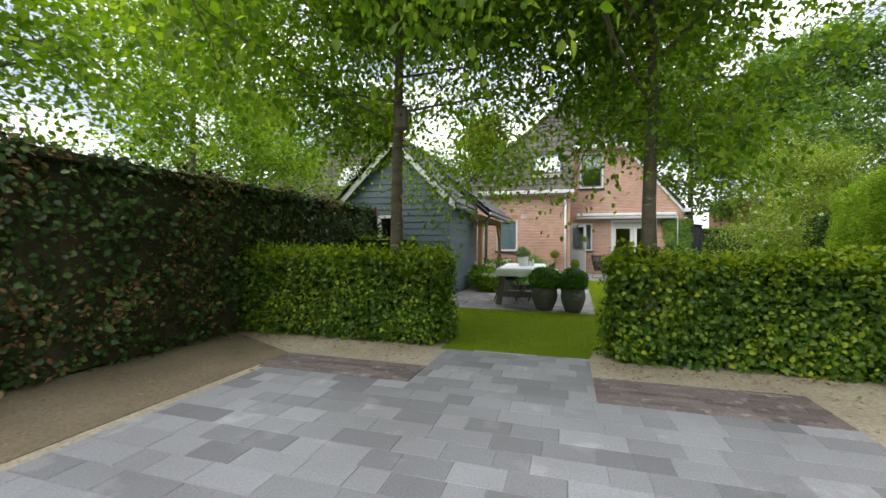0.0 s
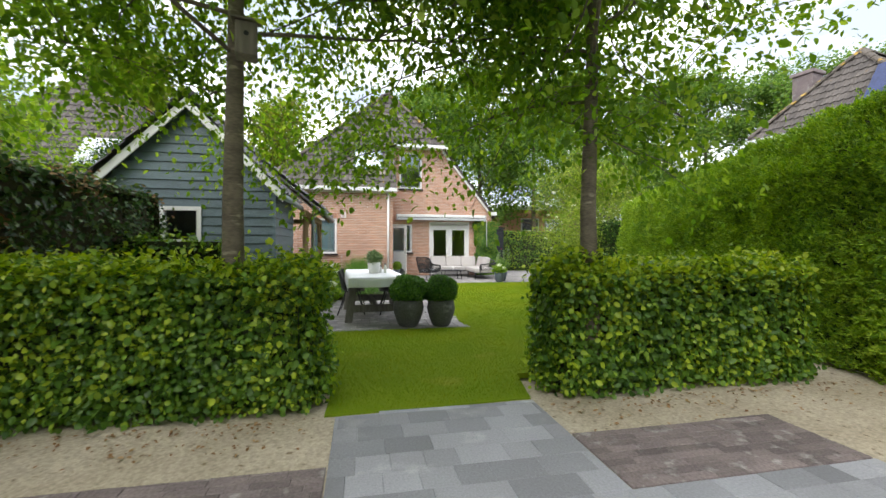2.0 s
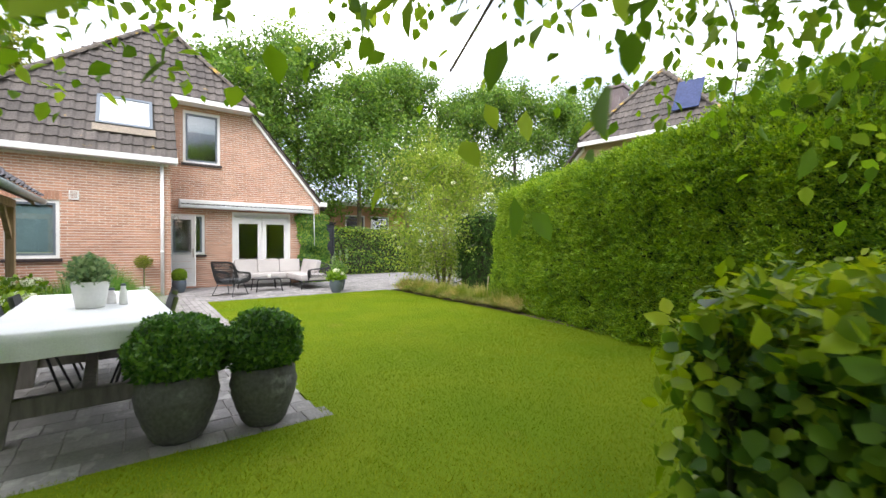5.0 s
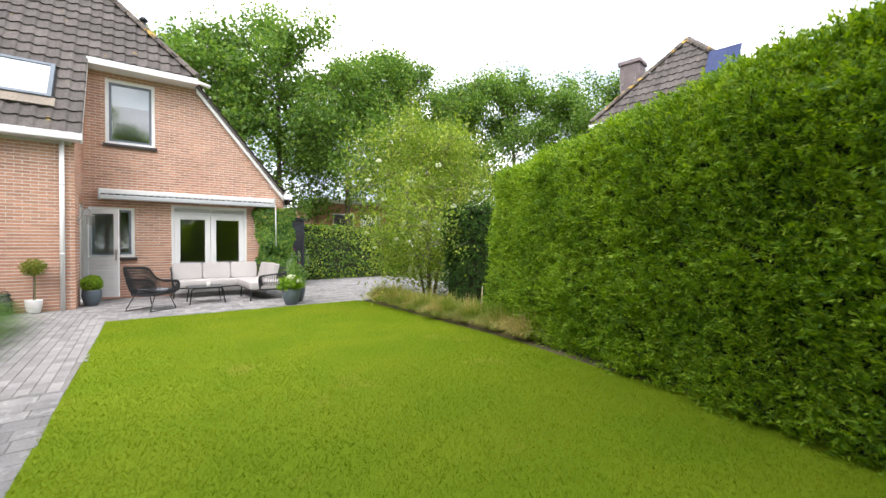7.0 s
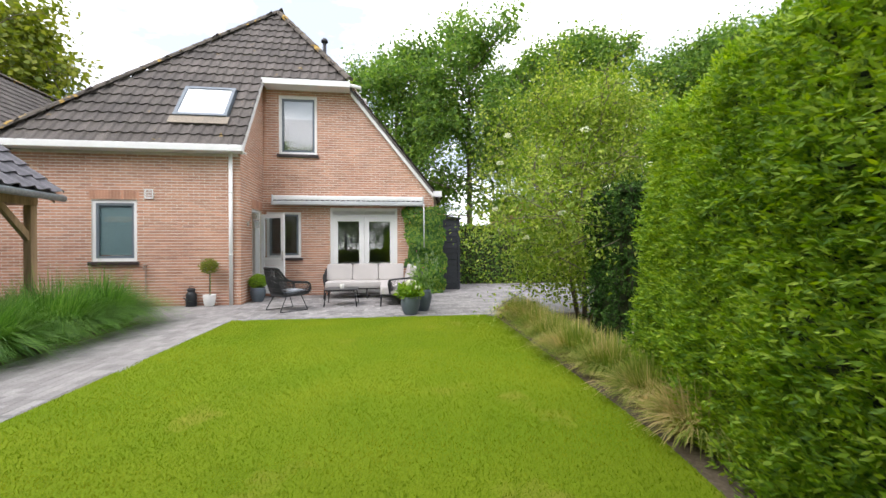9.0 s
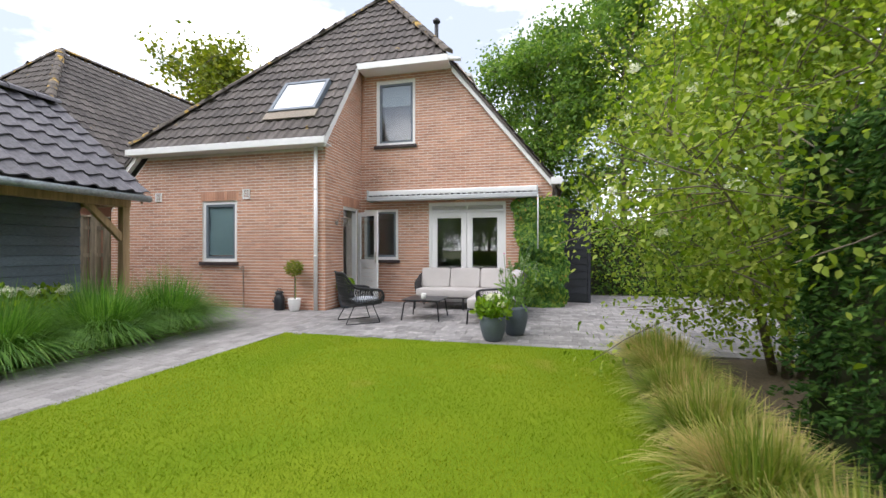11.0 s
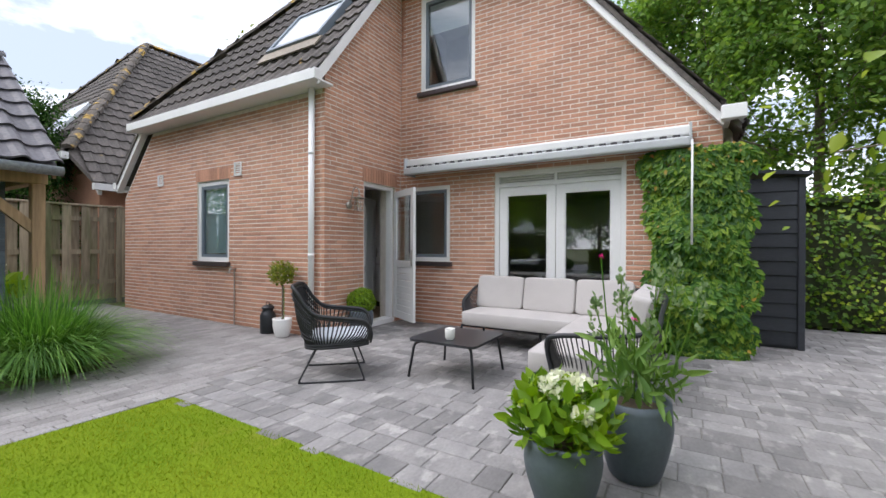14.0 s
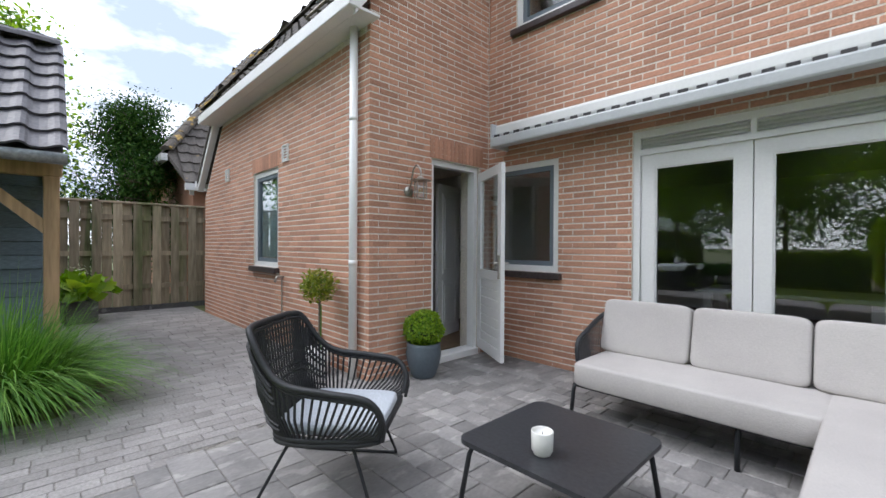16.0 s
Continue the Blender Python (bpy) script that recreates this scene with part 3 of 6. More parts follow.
add_tiles(roof, tile_field((-4.7, ye - 0.04, roof_f(ye - 0.04) - 0.02), (1, 0, 0), (0, 1 / kf, FS / kf), 34, 20, 0.222, 0.33, keep_front), TILE, single=290)
kr = math.hypot(1, RS)
add_tiles(roof, tile_field((xr0 + 0.03, YM - 0.155, roof_r(xr0 + 0.03) - 0.02), (0, 1, 0), (-1 / kr, 0, RS / kr), 42, 22, 0.222, 0.33,
                           lambda p: roof_f(p.y) > p.z - 0.06 and p.z < APEX_Z and p.y > YM - 0.14), TILE)
kl = math.hypot(1, LS)
add_tiles(roof, tile_field((xl0 - 0.03, 27.0, roof_l(xl0 - 0.03) - 0.02), (0, -1, 0), (1 / kl, 0, LS / kl), 45, 26, 0.222, 0.33,
                           lambda p: roof_f(p.y) > p.z - 0.06 and p.z < APEX_Z and p.y > YK - 0.1), TILE)
ridge_line(roof, (hl, ye, roof_f(ye) + 0.03), A1, RIDGE)
ridge_line(roof, (hr, yh, roof_f(yh) + 0.03), A1, RIDGE)
ridge_line(roof, A1, A2, RIDGE)

# white gutters, fascias and verge boards
trim = thing("trim", "white painted fascia boards and box gutters of the house", "trim", kind="structure")
zk, zh = roof_f(ye), roof_f(yh)
g = Geo().rbox(hl - 0.08, XC + 0.14, ye - 0.10, ye + 0.02, zk - 0.17, zk - 0.03, 0.008, 1)
g.box(hl - 0.05, XC + 0.13, ye + 0.02, YK + 0.02, zk - 0.165, zk - 0.14)
part("gutter", g, WHITE, trim)
g = Geo().box(XC + 0.10, hr + 0.02, yh - 0.10, yh + 0.02, zh - 0.16, zh - 0.02)
g.box(XC + 0.10, hr, yh + 0.02, YM, zh - 0.14, zh - 0.115)
part("gutter", g, WHITE, trim)
def verge(p, q, d, drop=0.2):
    return Geo().prism([Vector(p), Vector(q), Vector(q) - Vector((0, 0, drop)), Vector(p) - Vector((0, 0, drop))], d)
part("verge_board", verge((hr + 0.02, YM - 0.10, roof_r(hr + 0.02) - 0.02), (XR, YM - 0.10, roof_r(XR) - 0.02), (0, 0.10, 0), 0.2), WHITE, trim)
part("verge_board", verge((XC + 0.095, ye - 0.03, zk - 0.03), (XC + 0.095, yh, zh + 0.01), (0.03, 0, 0), 0.19), WHITE, trim)
part("verge_board", verge((xl0, YK - 0.10, roof_l(xl0) - 0.03), (hl + 0.12, YK - 0.10, roof_l(hl + 0.12) - 0.03), (0, 0.10, 0), 0.2), WHITE, trim)
part("gutter", Geo().rbox(XR - 0.03, xr0 + 0.04, YM - 0.22, 28, roof_r(xr0) + 0.02, roof_r(xr0) + 0.17, 0.008, 1), WHITE, trim)
part("gutter", Geo().box(xl0 - 0.12, xl0 + 0.02, YK - 0.12, 28, roof_l(xl0) - 0.16, roof_l(xl0) - 0.03), WHITE, trim)
g = Geo().tube([(hr + 0.02, yh - 0.05, zh - 0.1), (hr + 0.30, yh - 0.05, zh - 0.16)], 0.045, 10)
part("spout", g, WHITE, trim, smooth=True)


def downpipe(x, y, z0, z1, label):
    p = thing("downpipe", label, "downpipe", kind="structure")
    part("pipe", Geo().tube([(x, y, z0), (x, y, z1)], 0.04, 14), WHITE, p, smooth=True)
    for z in (z0 + (z1 - z0) * k for k in (0.33, 0.74)):
        part("collar", Geo().tube([(x, y, z - 0.025), (x, y, z + 0.025)], 0.043, 14), WHITE, p, smooth=True)
    return p


downpipe(XC - 0.185, YK - 0.055, 0.0, zk - 0.15, "white plastic rainwater pipe down the brick corner")
downpipe(XR + 0.07, YM + 0.25, 0.0, roof_r(xr0) + 0.03, "white plastic rainwater pipe at the brick corner")


# ---- windows and doors ----
def frame_geo(x0, x1, z0, z1, w, d0, d1):
    q = Geo()
    q.box(x0, x0 + w, d0, d1, z0, z1).box(x1 - w, x1, d0, d1, z0, z1)
    return q.box(x0 + w, x1 - w, d0, d1, z0, z0 + w).box(x0 + w, x1 - w, d0, d1, z1 - w, z1)


def window(name, q, y, label, sash=True, blind=0.0, sill=True, cloth=None):
    x0, x1, z0, z1 = q
    w = thing(name, label, "window", kind="structure")
    part("window_frame", frame_geo(x0, x1, z0, z1, 0.065, y + 0.025, y + 0.12), WHITE, w)
    s = 0.065
    if sash:
        part("sash", frame_geo(x0 + s, x1 - s, z0 + s, z1 - s, 0.05, y + 0.035, y + 0.09), GREYFRAME, w, "dark grey painted sash")
        s += 0.05
    pane = part("pane", Geo().box(x0 + s, x1 - s, y + 0.06, y + 0.066, z0 + s, z1 - s), GLASS, w)
    pane.visible_shadow = False
    if sill:
        sl = Geo()
        sl.rbox(x0 - 0.05, x1 + 0.05, y - 0.06, y + 0.05, z0 - 0.075, z0 - 0.003, 0.01)
        part("window_sill", sl, DARKSILL, w, "dark brown glazed sill tiles")
    if blind:
        zz = z1 - s
        while zz > z1 - s - (z1 - z0 - 2 * s) * blind:
            part("slat", Geo().prism([(x0 + s, y + 0.074, zz - 0.027), (x0 + s, y + 0.084, zz), (x0 + s, y + 0.086, zz), (x0 + s, y + 0.076, zz - 0.027)], (x1 - x0 - 2 * s, 0, 0)), cloth or BLIND, w)
            zz -= 0.025
    return w


DARKSILL = mat("sill_tile", (0.06, 0.045, 0.045), (0.045, 0.035, 0.035), 4, 40, 0.35, 0.1)
BLIND = mat("blind", (0.52, 0.56, 0.57), (0.46, 0.50, 0.51), 4, 40, 0.5, 0.0)
TEALBLIND = mat("teal_blind", (0.24, 0.37, 0.39), (0.21, 0.33, 0.35), 4, 40, 0.5, 0.0)
window("window_1", KW, YK, "white framed kitchen window with a lowered teal slatted blind", blind=0.97, cloth=TEALBLIND)
window("window_2", SW, YM, "white framed window beside the back door", sash=True)
window("window_3", UW, YM, "white framed upper window with a half drawn blind", blind=0.35)


# ---- hedges ----
def hedge(name, label, quads, n, leaf, size, core, seed, spread=0.06, bump=0.08, tilt=0.8, kinds=None, width=0.62, category="hedge", out=0.0, shape=(0.35, 0.5, 0.7, 0.38), aim=(0, 0, -0.35), young=0, dry=0, tuft=0, dry_top=9.0, back=1.0):
    """A clipped hedge: dark sheets that paint the shade inside it, and leaves over its faces. quads: faces of four
    corners, seen from outside anticlockwise.
    """
    rng = np.random.default_rng(seed)
    h = thing(name, label, category)
    gg = Geo()
    pts, nor, areas = [], [], []
    for q in quads:
        a, b, c, d = (np.array(p, float) for p in q)
        nn = np.cross(c - a, d - b)
        areas.append(np.linalg.norm(nn) / 2)
    areas[-1] *= back
    total = sum(areas)
    for q, ar in zip(quads, areas):
        a, b, c, d = (np.array(p, float) for p in q)
        k = int(n * ar / total)
        s, t = rng.random(k)[:, None], rng.random(k)[:, None]
        p = a * (1 - s) * (1 - t) + b * s * (1 - t) + c * s * t + d * (1 - s) * t
        nn = np.cross(c - a, d - b)
        nn /= np.linalg.norm(nn)
        pts.append(p)
        nor.append(np.repeat(nn[None], k, 0))
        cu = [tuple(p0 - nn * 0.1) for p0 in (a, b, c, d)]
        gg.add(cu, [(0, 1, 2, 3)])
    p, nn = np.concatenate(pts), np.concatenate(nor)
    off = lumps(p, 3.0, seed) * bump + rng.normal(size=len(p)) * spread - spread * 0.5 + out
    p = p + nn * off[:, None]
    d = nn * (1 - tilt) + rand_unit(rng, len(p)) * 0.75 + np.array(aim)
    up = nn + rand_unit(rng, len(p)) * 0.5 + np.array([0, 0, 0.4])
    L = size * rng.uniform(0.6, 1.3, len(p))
    # closed dark sheets behind the leaves stand in for inner shade
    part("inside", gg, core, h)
    if tuft:
        m = len(p)
        td = nn * 0.5 + rand_unit(rng, m) * 0.5 + np.array(aim)
        td /= np.linalg.norm(td, axis=1, keepdims=True)
        P, D, N = (np.repeat(q, tuft, 0) for q in (p, td, nn))
        k = m * tuft
        s = rng.random(k)[:, None]
        P = P + D * s * size * 1.1 + rng.normal(size=(k, 3)) * size * 0.16
        D = D + rand_unit(rng, k) * 0.75
        U = N + rand_unit(rng, k) * 0.7
        D /= np.linalg.norm(D, axis=1, keepdims=True)
        S = np.cross(D, U)
        S /= np.linalg.norm(S, axis=1, keepdims=True) + 1e-9
        Lf = (size * 0.62 * rng.uniform(0.6, 1.3, k))[:, None]
        W = Lf * width
        V = np.stack([P, P + D * Lf * 0.45 + S * W * 0.5, P + D * Lf, P + D * Lf * 0.45 - S * W * 0.5], 1).reshape(-1, 3)
        part("foliage", quads_mesh("foliage", V, np.arange(4 * k).reshape(-1, 4), leaf), leaf, h, kind="stuff")
    else:
        part("foliage", leaves_mesh("foliage", p, d, up, L, L * width, leaf, shape=shape), leaf, h, kind="stuff")
    if young:
        top = (nn[:, 2] > 0.7) | (p[:, 2] > p[:, 2].max() - 0.28 - 0.25 * rng.random(len(p)) ** 2)
        k = rng.choice(np.flatnonzero(top), young)
        pe = p[k] + rng.normal(size=(young, 3)) * 0.02 + np.array([0, 0, 0.03])
        Ly = size * rng.uniform(0.6, 1.3, young)
        part("young_growth", leaves_mesh("young_growth", pe, rand_unit(rng, young) + np.array([0, 0, 0.5]), rand_unit(rng, young) * 0.6 + np.array([0, 0, 1.0]), Ly, Ly * width, YOUNGLEAF), YOUNGLEAF, h, "bright yellow-green young shoots", kind="stuff")
    if dry:
        k = rng.choice(np.flatnonzero((lumps(p, 1.7, seed + 4) > 0.12) & (p[:, 2] < dry_top)), dry)
        pe = p[k] + nn[k] * 0.01 + rng.normal(size=(dry, 3)) * 0.03
        Ly = size * rng.uniform(0.5, 1.3, dry)
        part("dry_growth", leaves_mesh("dry_growth", pe, rand_unit(rng, dry) + np.array([0, 0, -0.3]), rand_unit(rng, dry) + nn[k], Ly, Ly * 0.5, DRYLEAF), DRYLEAF, h, "dry brown leaves and twigs", kind="stuff")
    return h


def block(x0, x1, y0, y1, h, batter=0.0):
    a, b, c, d = (x0, y0), (x1, y0), (x1, y1), (x0, y1)
    k = batter
    A, B, C, D = (x0 + k, y0 + k), (x1 - k, y0 + k), (x1 - k, y1 - k), (x0 + k, y1 - k)
    lo, hi = [a, b, c, d], [A, B, C, D]
    f = []
    for i in range(4):
        j = (i + 1) % 4
        f.append([(*lo[i], 0.02), (*lo[j], 0.02), (*hi[j], h), (*hi[i], h)])
    f.append([(*p, h) for p in hi])
    return f


BEECHSHAPE = (0.3, 0.5, 0.68, 0.42)
hedge("hedge", "clipped green hornbeam hedge with bright young leaves on top", block(0.48, 3.12, 4.67, 5.24, 1.03), 27000, BEECH, 0.054, SHADECORE, 11, young=9000, width=0.72, shape=BEECHSHAPE)
hedge("hedge", "clipped green hornbeam hedge beside the sandy strip", block(-4.6, -1.52, 4.72, 5.42, 1.05), 34000, BEECH, 0.052, SHADECORE, 12, young=8000, width=0.72, shape=BEECHSHAPE)
hedge("hedge", "low clipped green hedge before the blue shed", block(-5.6, -3.1, 7.6, 8.4, 1.3), 5000, BEECH, 0.075, SHADECORE, 13, width=0.7)
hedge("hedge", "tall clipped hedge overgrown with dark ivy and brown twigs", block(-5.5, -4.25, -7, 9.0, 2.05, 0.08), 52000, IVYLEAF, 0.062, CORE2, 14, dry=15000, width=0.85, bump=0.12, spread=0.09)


def slanted(p, q, depth, h, lean, h2=None):
    """The faces of a long hedge whose garden side runs from p to q."""
    p, q = Vector((*p, 0)), Vector((*q, 0))
    d = (q - p).normalized()
    n = Vector((-d.y, d.x, 0))
    up = Vector((0, 0, h))
    uq = Vector((0, 0, h if h2 is None else h2))
    r = Vector((0, 0, 0.55))
    a, b, c, e = p, q, q - n * depth, p - n * depth
    ia, ib, ic, ie = a - n * lean + up, b - n * lean - d * lean + uq, c + n * lean - d * lean + uq, e + n * lean + up
    sa, sb = a - n * lean * 0.2 + up - r * 1.2, b - n * lean * 0.5 - d * lean * 0.2 + up - r * 1.2
    sc = c - d * lean * 0.2 + uq - r * 1.2
    ja, jb, jc, je = ia - n * 0.12, ib - n * 0.12 - d * 0.1, ic - d * 0.1, ie
    return [[b, a, sa, sb], [sb, sa, ja, jb], [c, b, sb, sc], [sc, sb, jb, jc], [jb, ja, je, jc], [e, c, sc, e + up]]


hedge("hedge", "tall clipped bright green conifer hedge along the lawn", [[tuple(p) for p in f] for f in slanted((3.55, 4.2), (5.5, 11.25), 1.5, 2.86, 0.34, 2.42)], 44000, CONIFER, 0.066, SHADECORE, 15, back=0.12, tuft=11, spread=0.05, bump=0.07, width=0.36, tilt=0.4, aim=(-0.1, 0.2, 0.3), shape=(0.3, 0.5, 0.7, 0.4))
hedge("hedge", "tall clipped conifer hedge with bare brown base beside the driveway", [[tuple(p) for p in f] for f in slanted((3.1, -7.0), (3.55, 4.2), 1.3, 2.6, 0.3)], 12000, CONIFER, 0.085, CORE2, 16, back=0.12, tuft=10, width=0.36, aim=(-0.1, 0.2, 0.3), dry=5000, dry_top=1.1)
hedge("hedge", "clipped green hedge closing the passage beside the house", block(5.3, 10.5, 21.6, 22.6, 2.0), 13000, BEECH, 0.07, SHADECORE, 17, width=0.75)
# added dark block: paints the shaded end of the conifer hedge
hedge("hedge", "dark green hedge block added for the shaded gap behind the flowering shrub", block(5.9, 7.1, 12.1, 12.9, 1.95), 4200, DEEPLEAF, 0.07, SHADECORE, 18, tuft=9, width=0.4)


# ---- trees ----
def dome(name, parent, c, r, n, size, material, seed, width=0.6, fill=0.75, up=0.3, bottom=-1.0, shape=(0.35, 0.5, 0.7, 0.38)):
    """Leaves through the outer part of a rounded bush."""
    nr = np.random.default_rng(seed)
    d = rand_unit(nr, n)
    d[:, 2] = np.where(d[:, 2] < bottom, -d[:, 2], d[:, 2])
    rad = (fill + (1.04 - fill) * nr.random(n) ** 0.6)[:, None] * (1 + 0.10 * lumps(d, 3.0, seed))[:, None]
    p = np.array(c) + d * rad * np.array(r)
    L = size * nr.uniform(0.6, 1.3, n)
    dirs = d * 0.5 + rand_unit(nr, n) * 0.8 + np.array([0, 0, up])
    return part(name, leaves_mesh(name, p, dirs, d + rand_unit(nr, n) * 0.4, L, L * width, material, shape=shape), material, parent, kind="stuff")


def grow(rng, start, d, length, r, depth, segs, ends, spread, droop):
    p, d = Vector(start), Vector(d).normalized()
    pts, n = [p.copy()], 5
    for i in range(n):
        d = (d + Vector((rng.uniform(-1, 1), rng.uniform(-1, 1), rng.uniform(-0.6, 0.6) - droop)) * 0.16).normalized()
        p = p + d * length / n
        pts.append(p.copy())
    segs.append((pts, r, r * 0.5))
    if depth == 0:
        ends.append(pts)
        return
    for k in range(rng.randint(4, 5)):
        s = pts[rng.randint(2, n)]
        side = Vector((rng.uniform(-1, 1), rng.uniform(-1, 1), rng.uniform(-0.4, 0.7))).normalized()
        grow(rng, s, d * (1 - spread) + side * spread, length * rng.uniform(0.5, 0.75), r * 0.45, depth - 1, segs, ends, spread, droop)
    ends.append(pts[2:])


def tree(name, label, x, y, height, trunk_r, fork, limbs, limb_len, n_leaf, leaf, size, seed, droop=0.1, lean=(0, 0), spread=0.7, width=0.62, category="tree", cluster=0.16, rise=(0.15, 1.0), small=False):
    rng, nr = random.Random(seed), np.random.default_rng(seed)
    t = thing(name, label, category)
    pts = [(x + lean[0] * k, y + lean[1] * k, height * k) for k in (0, 0.1, 0.25, 0.45, 0.7, 0.95)]
    trunk = Geo().tube([(px + rng.uniform(-0.02, 0.02), py + rng.uniform(-0.02, 0.02), pz) for px, py, pz in pts], trunk_r, 12, r2=trunk_r * 0.25)
    part("trunk", trunk, BARK, t, smooth=True)
    segs, ends = [], []
    for k in range(limbs):
        s = (k + 0.5) / limbs
        z = fork + (height * 0.93 - fork) * s
        a = k * 2.4 + 1.9 + rng.uniform(-0.4, 0.4)
        e = rise[0] + (rise[1] - rise[0]) * s
        f = z / height
        ln = limb_len * (1.05 - 0.55 * s) * rng.uniform(0.85, 1.1)
        grow(rng, (x + lean[0] * f, y + lean[1] * f, z), (math.cos(a), math.sin(a), e), ln, trunk_r * (0.17 + 0.13 * s), 2, segs, ends, spread, droop)
    gl = Geo()
    for q, r0, r1 in segs:
        gl.tube(q, max(r0, 0.006), 5, r2=max(r1, 0.003), cap=False)
    part("branchwork", gl, BARK, t, smooth=True, kind="stuff")
    arr = np.array([[tuple(q) for q in (e if len(e) >= 4 else [e[0]] * (4 - len(e)) + e)][-4:] for e in ends])
    which = nr.integers(0, len(arr), n_leaf)
    s = nr.random(n_leaf) * 2.999
    i = s.astype(int)
    fr = (s - i)[:, None]
    p = arr[which, i] * (1 - fr) + arr[which, i + 1] * fr + nr.normal(size=(n_leaf, 3)) * cluster
    along = arr[which, 3] - arr[which, 0]
    along /= np.linalg.norm(along, axis=1, keepdims=True) + 1e-6
    d = along * 0.5 + rand_unit(nr, n_leaf) * 0.8 + np.array([0, 0, -0.5])
    up = np.array([0, 0, 1.0]) + rand_unit(nr, n_leaf) * 0.7
    L = size * nr.uniform(0.6, 1.25, n_leaf)
    if small:
        d /= np.linalg.norm(d, axis=1, keepdims=True)
        sd = np.cross(d, up)
        sd /= np.linalg.norm(sd, axis=1, keepdims=True) + 1e-9
        L, W = L[:, None], (L * width)[:, None]
        V = np.stack([p, p + d * L * 0.45 + sd * W * 0.5, p + d * L, p + d * L * 0.45 - sd * W * 0.5], 1).reshape(-1, 3)
        crown = quads_mesh("crown", V, np.arange(4 * n_leaf).reshape(-1, 4), leaf)
    else:
        crown = leaves_mesh("crown", p, d, up, L, L * width, leaf)
    part("crown", crown, leaf, t, kind="stuff")
    return t


tree("tree", "slim lime tree rising out of the hornbeam hedge", 0.82, 4.78, 6.3, 0.098, 2.45, 23, 2.6, 76000, TREELEAF, 0.076, 21, droop=0.19, rise=(0.27, 1.1), cluster=0.25)
tree("tree", "slim lime tree with a wooden nesting box on its trunk", -2.12, 4.95, 6.4, 0.105, 2.5, 22, 2.3, 92000, TREELEAF, 0.078, 22, droop=0.18, rise=(0.22, 1.1), cluster=0.25)
sh = tree("shrub", "multi-stemmed light green shrub with white flowers by the terrace", 6.62, 14.5, 3.5, 0.04, 0.35, 22, 1.75, 30000, SHRUBLEAF, 0.058, 23, droop=0.02, spread=0.65, rise=(0.35, 1.5), category="shrub")
dome("low_foliage", sh, (6.5, 14.45, 1.15), (1.25, 1.25, 0.95), 8000, 0.06, SHRUBLEAF, 24, fill=0.3)
for k in range(6):
    a = k * 1.05
    part("stem", Geo().tube([(6.62 + 0.12 * math.cos(a), 14.5 + 0.12 * math.sin(a), 0), (6.62 + 0.3 * math.cos(a), 14.5 + 0.3 * math.sin(a), 0.9), (6.62 + 0.75 * math.cos(a), 14.5 + 0.75 * math.sin(a), 2.3)], 0.035, 8, r2=0.012), BARK, sh, smooth=True)
for k, (x, y, h) in enumerate([(4, 37, 14), (9, 36, 15.5), (14, 36, 14.5), (19, 37, 16), (24, 35, 14.5), (29, 33, 15.5), (33, 28, 14.5), (36, 21, 14), (38, 13, 13)]):
    tree("tree", "tall dense green tree beyond the gardens", x, y, h, 0.28, h * 0.2, 14, h * 0.33, 30000, FARLEAF, 0.25, 30 + k, cluster=0.42, droop=-0.05, width=0.75, small=True)
for k, (x, y, h) in enumerate([(-8.5, 3, 7), (-9.5, 8.5, 7.5), (-8, -3, 7), (-11.5, 13, 6.5)]):
    tree("tree", "leafy green garden tree behind the tall hedge", x, y, h, 0.14, 2.0, 14, 2.6, 20000, TREELEAF, 0.13, 50 + k, cluster=0.27, width=0.7, small=True)
for k, (x, y, h) in enumerate([(-15.5, 31.5, 13), (-8, 40, 12.5)]):
    tree("tree", "yellow-green tree rising behind the roofs", x, y, h, 0.28, 3, 14, 4, 14000, YELLOWLEAF, 0.3, 60 + k, cluster=0.45, width=0.75, small=True)
tree("tree", "dense dark green conifer behind the board fence", -8.7, 16.6, 4.3, 0.12, 0.5, 22, 1.0, 36000, DEEPLEAF, 0.09, 65, cluster=0.2, width=0.4, droop=-0.15, small=True)
for k, (x, y, h) in enumerate([(-13, -13, 9), (-7, -15, 10), (-1, -14, 9.5), (5, -15, 10), (11, -12, 9), (13, -4, 8.5)]):
    tree("tree", "leafy green tree along the lane behind the driveway", x, y, h, 0.2, 1.6, 14, 3.4, 14000, FARLEAF, 0.24, 70 + k, cluster=0.4, width=0.75, small=True)


# ---- more materials ----
CUSHION = mat("cushion_cloth", (0.47, 0.445, 0.425), (0.42, 0.395, 0.38), 3, 160, 0.95, 0.25, fine_amount=0.08)
BLACKROD = mat("black_metal", (0.022, 0.024, 0.027), (0.017, 0.019, 0.022), 5, 60, 0.45, 0.05)
RATTAN = mat("black_rattan", (0.02, 0.021, 0.023), (0.03, 0.031, 0.033), 8, 120, 0.5, 0.2)
CORD = mat("grey_cord", (0.075, 0.07, 0.072), (0.05, 0.048, 0.05), 6, 150, 0.8, 0.3)
TABLETOP = mat("black_tabletop", (0.035, 0.036, 0.04), (0.028, 0.029, 0.033), 2, 50, 0.35, 0.05)
SEATPAD = mat("pale_blue_seat_pad", (0.45, 0.48, 0.52), (0.40, 0.43, 0.47), 4, 150, 0.95, 0.2)
POTBLUE = mat("blue_grey_pot", (0.10, 0.125, 0.145), (0.08, 0.10, 0.12), 3, 40, 0.55, 0.08, fine_amount=0.08)
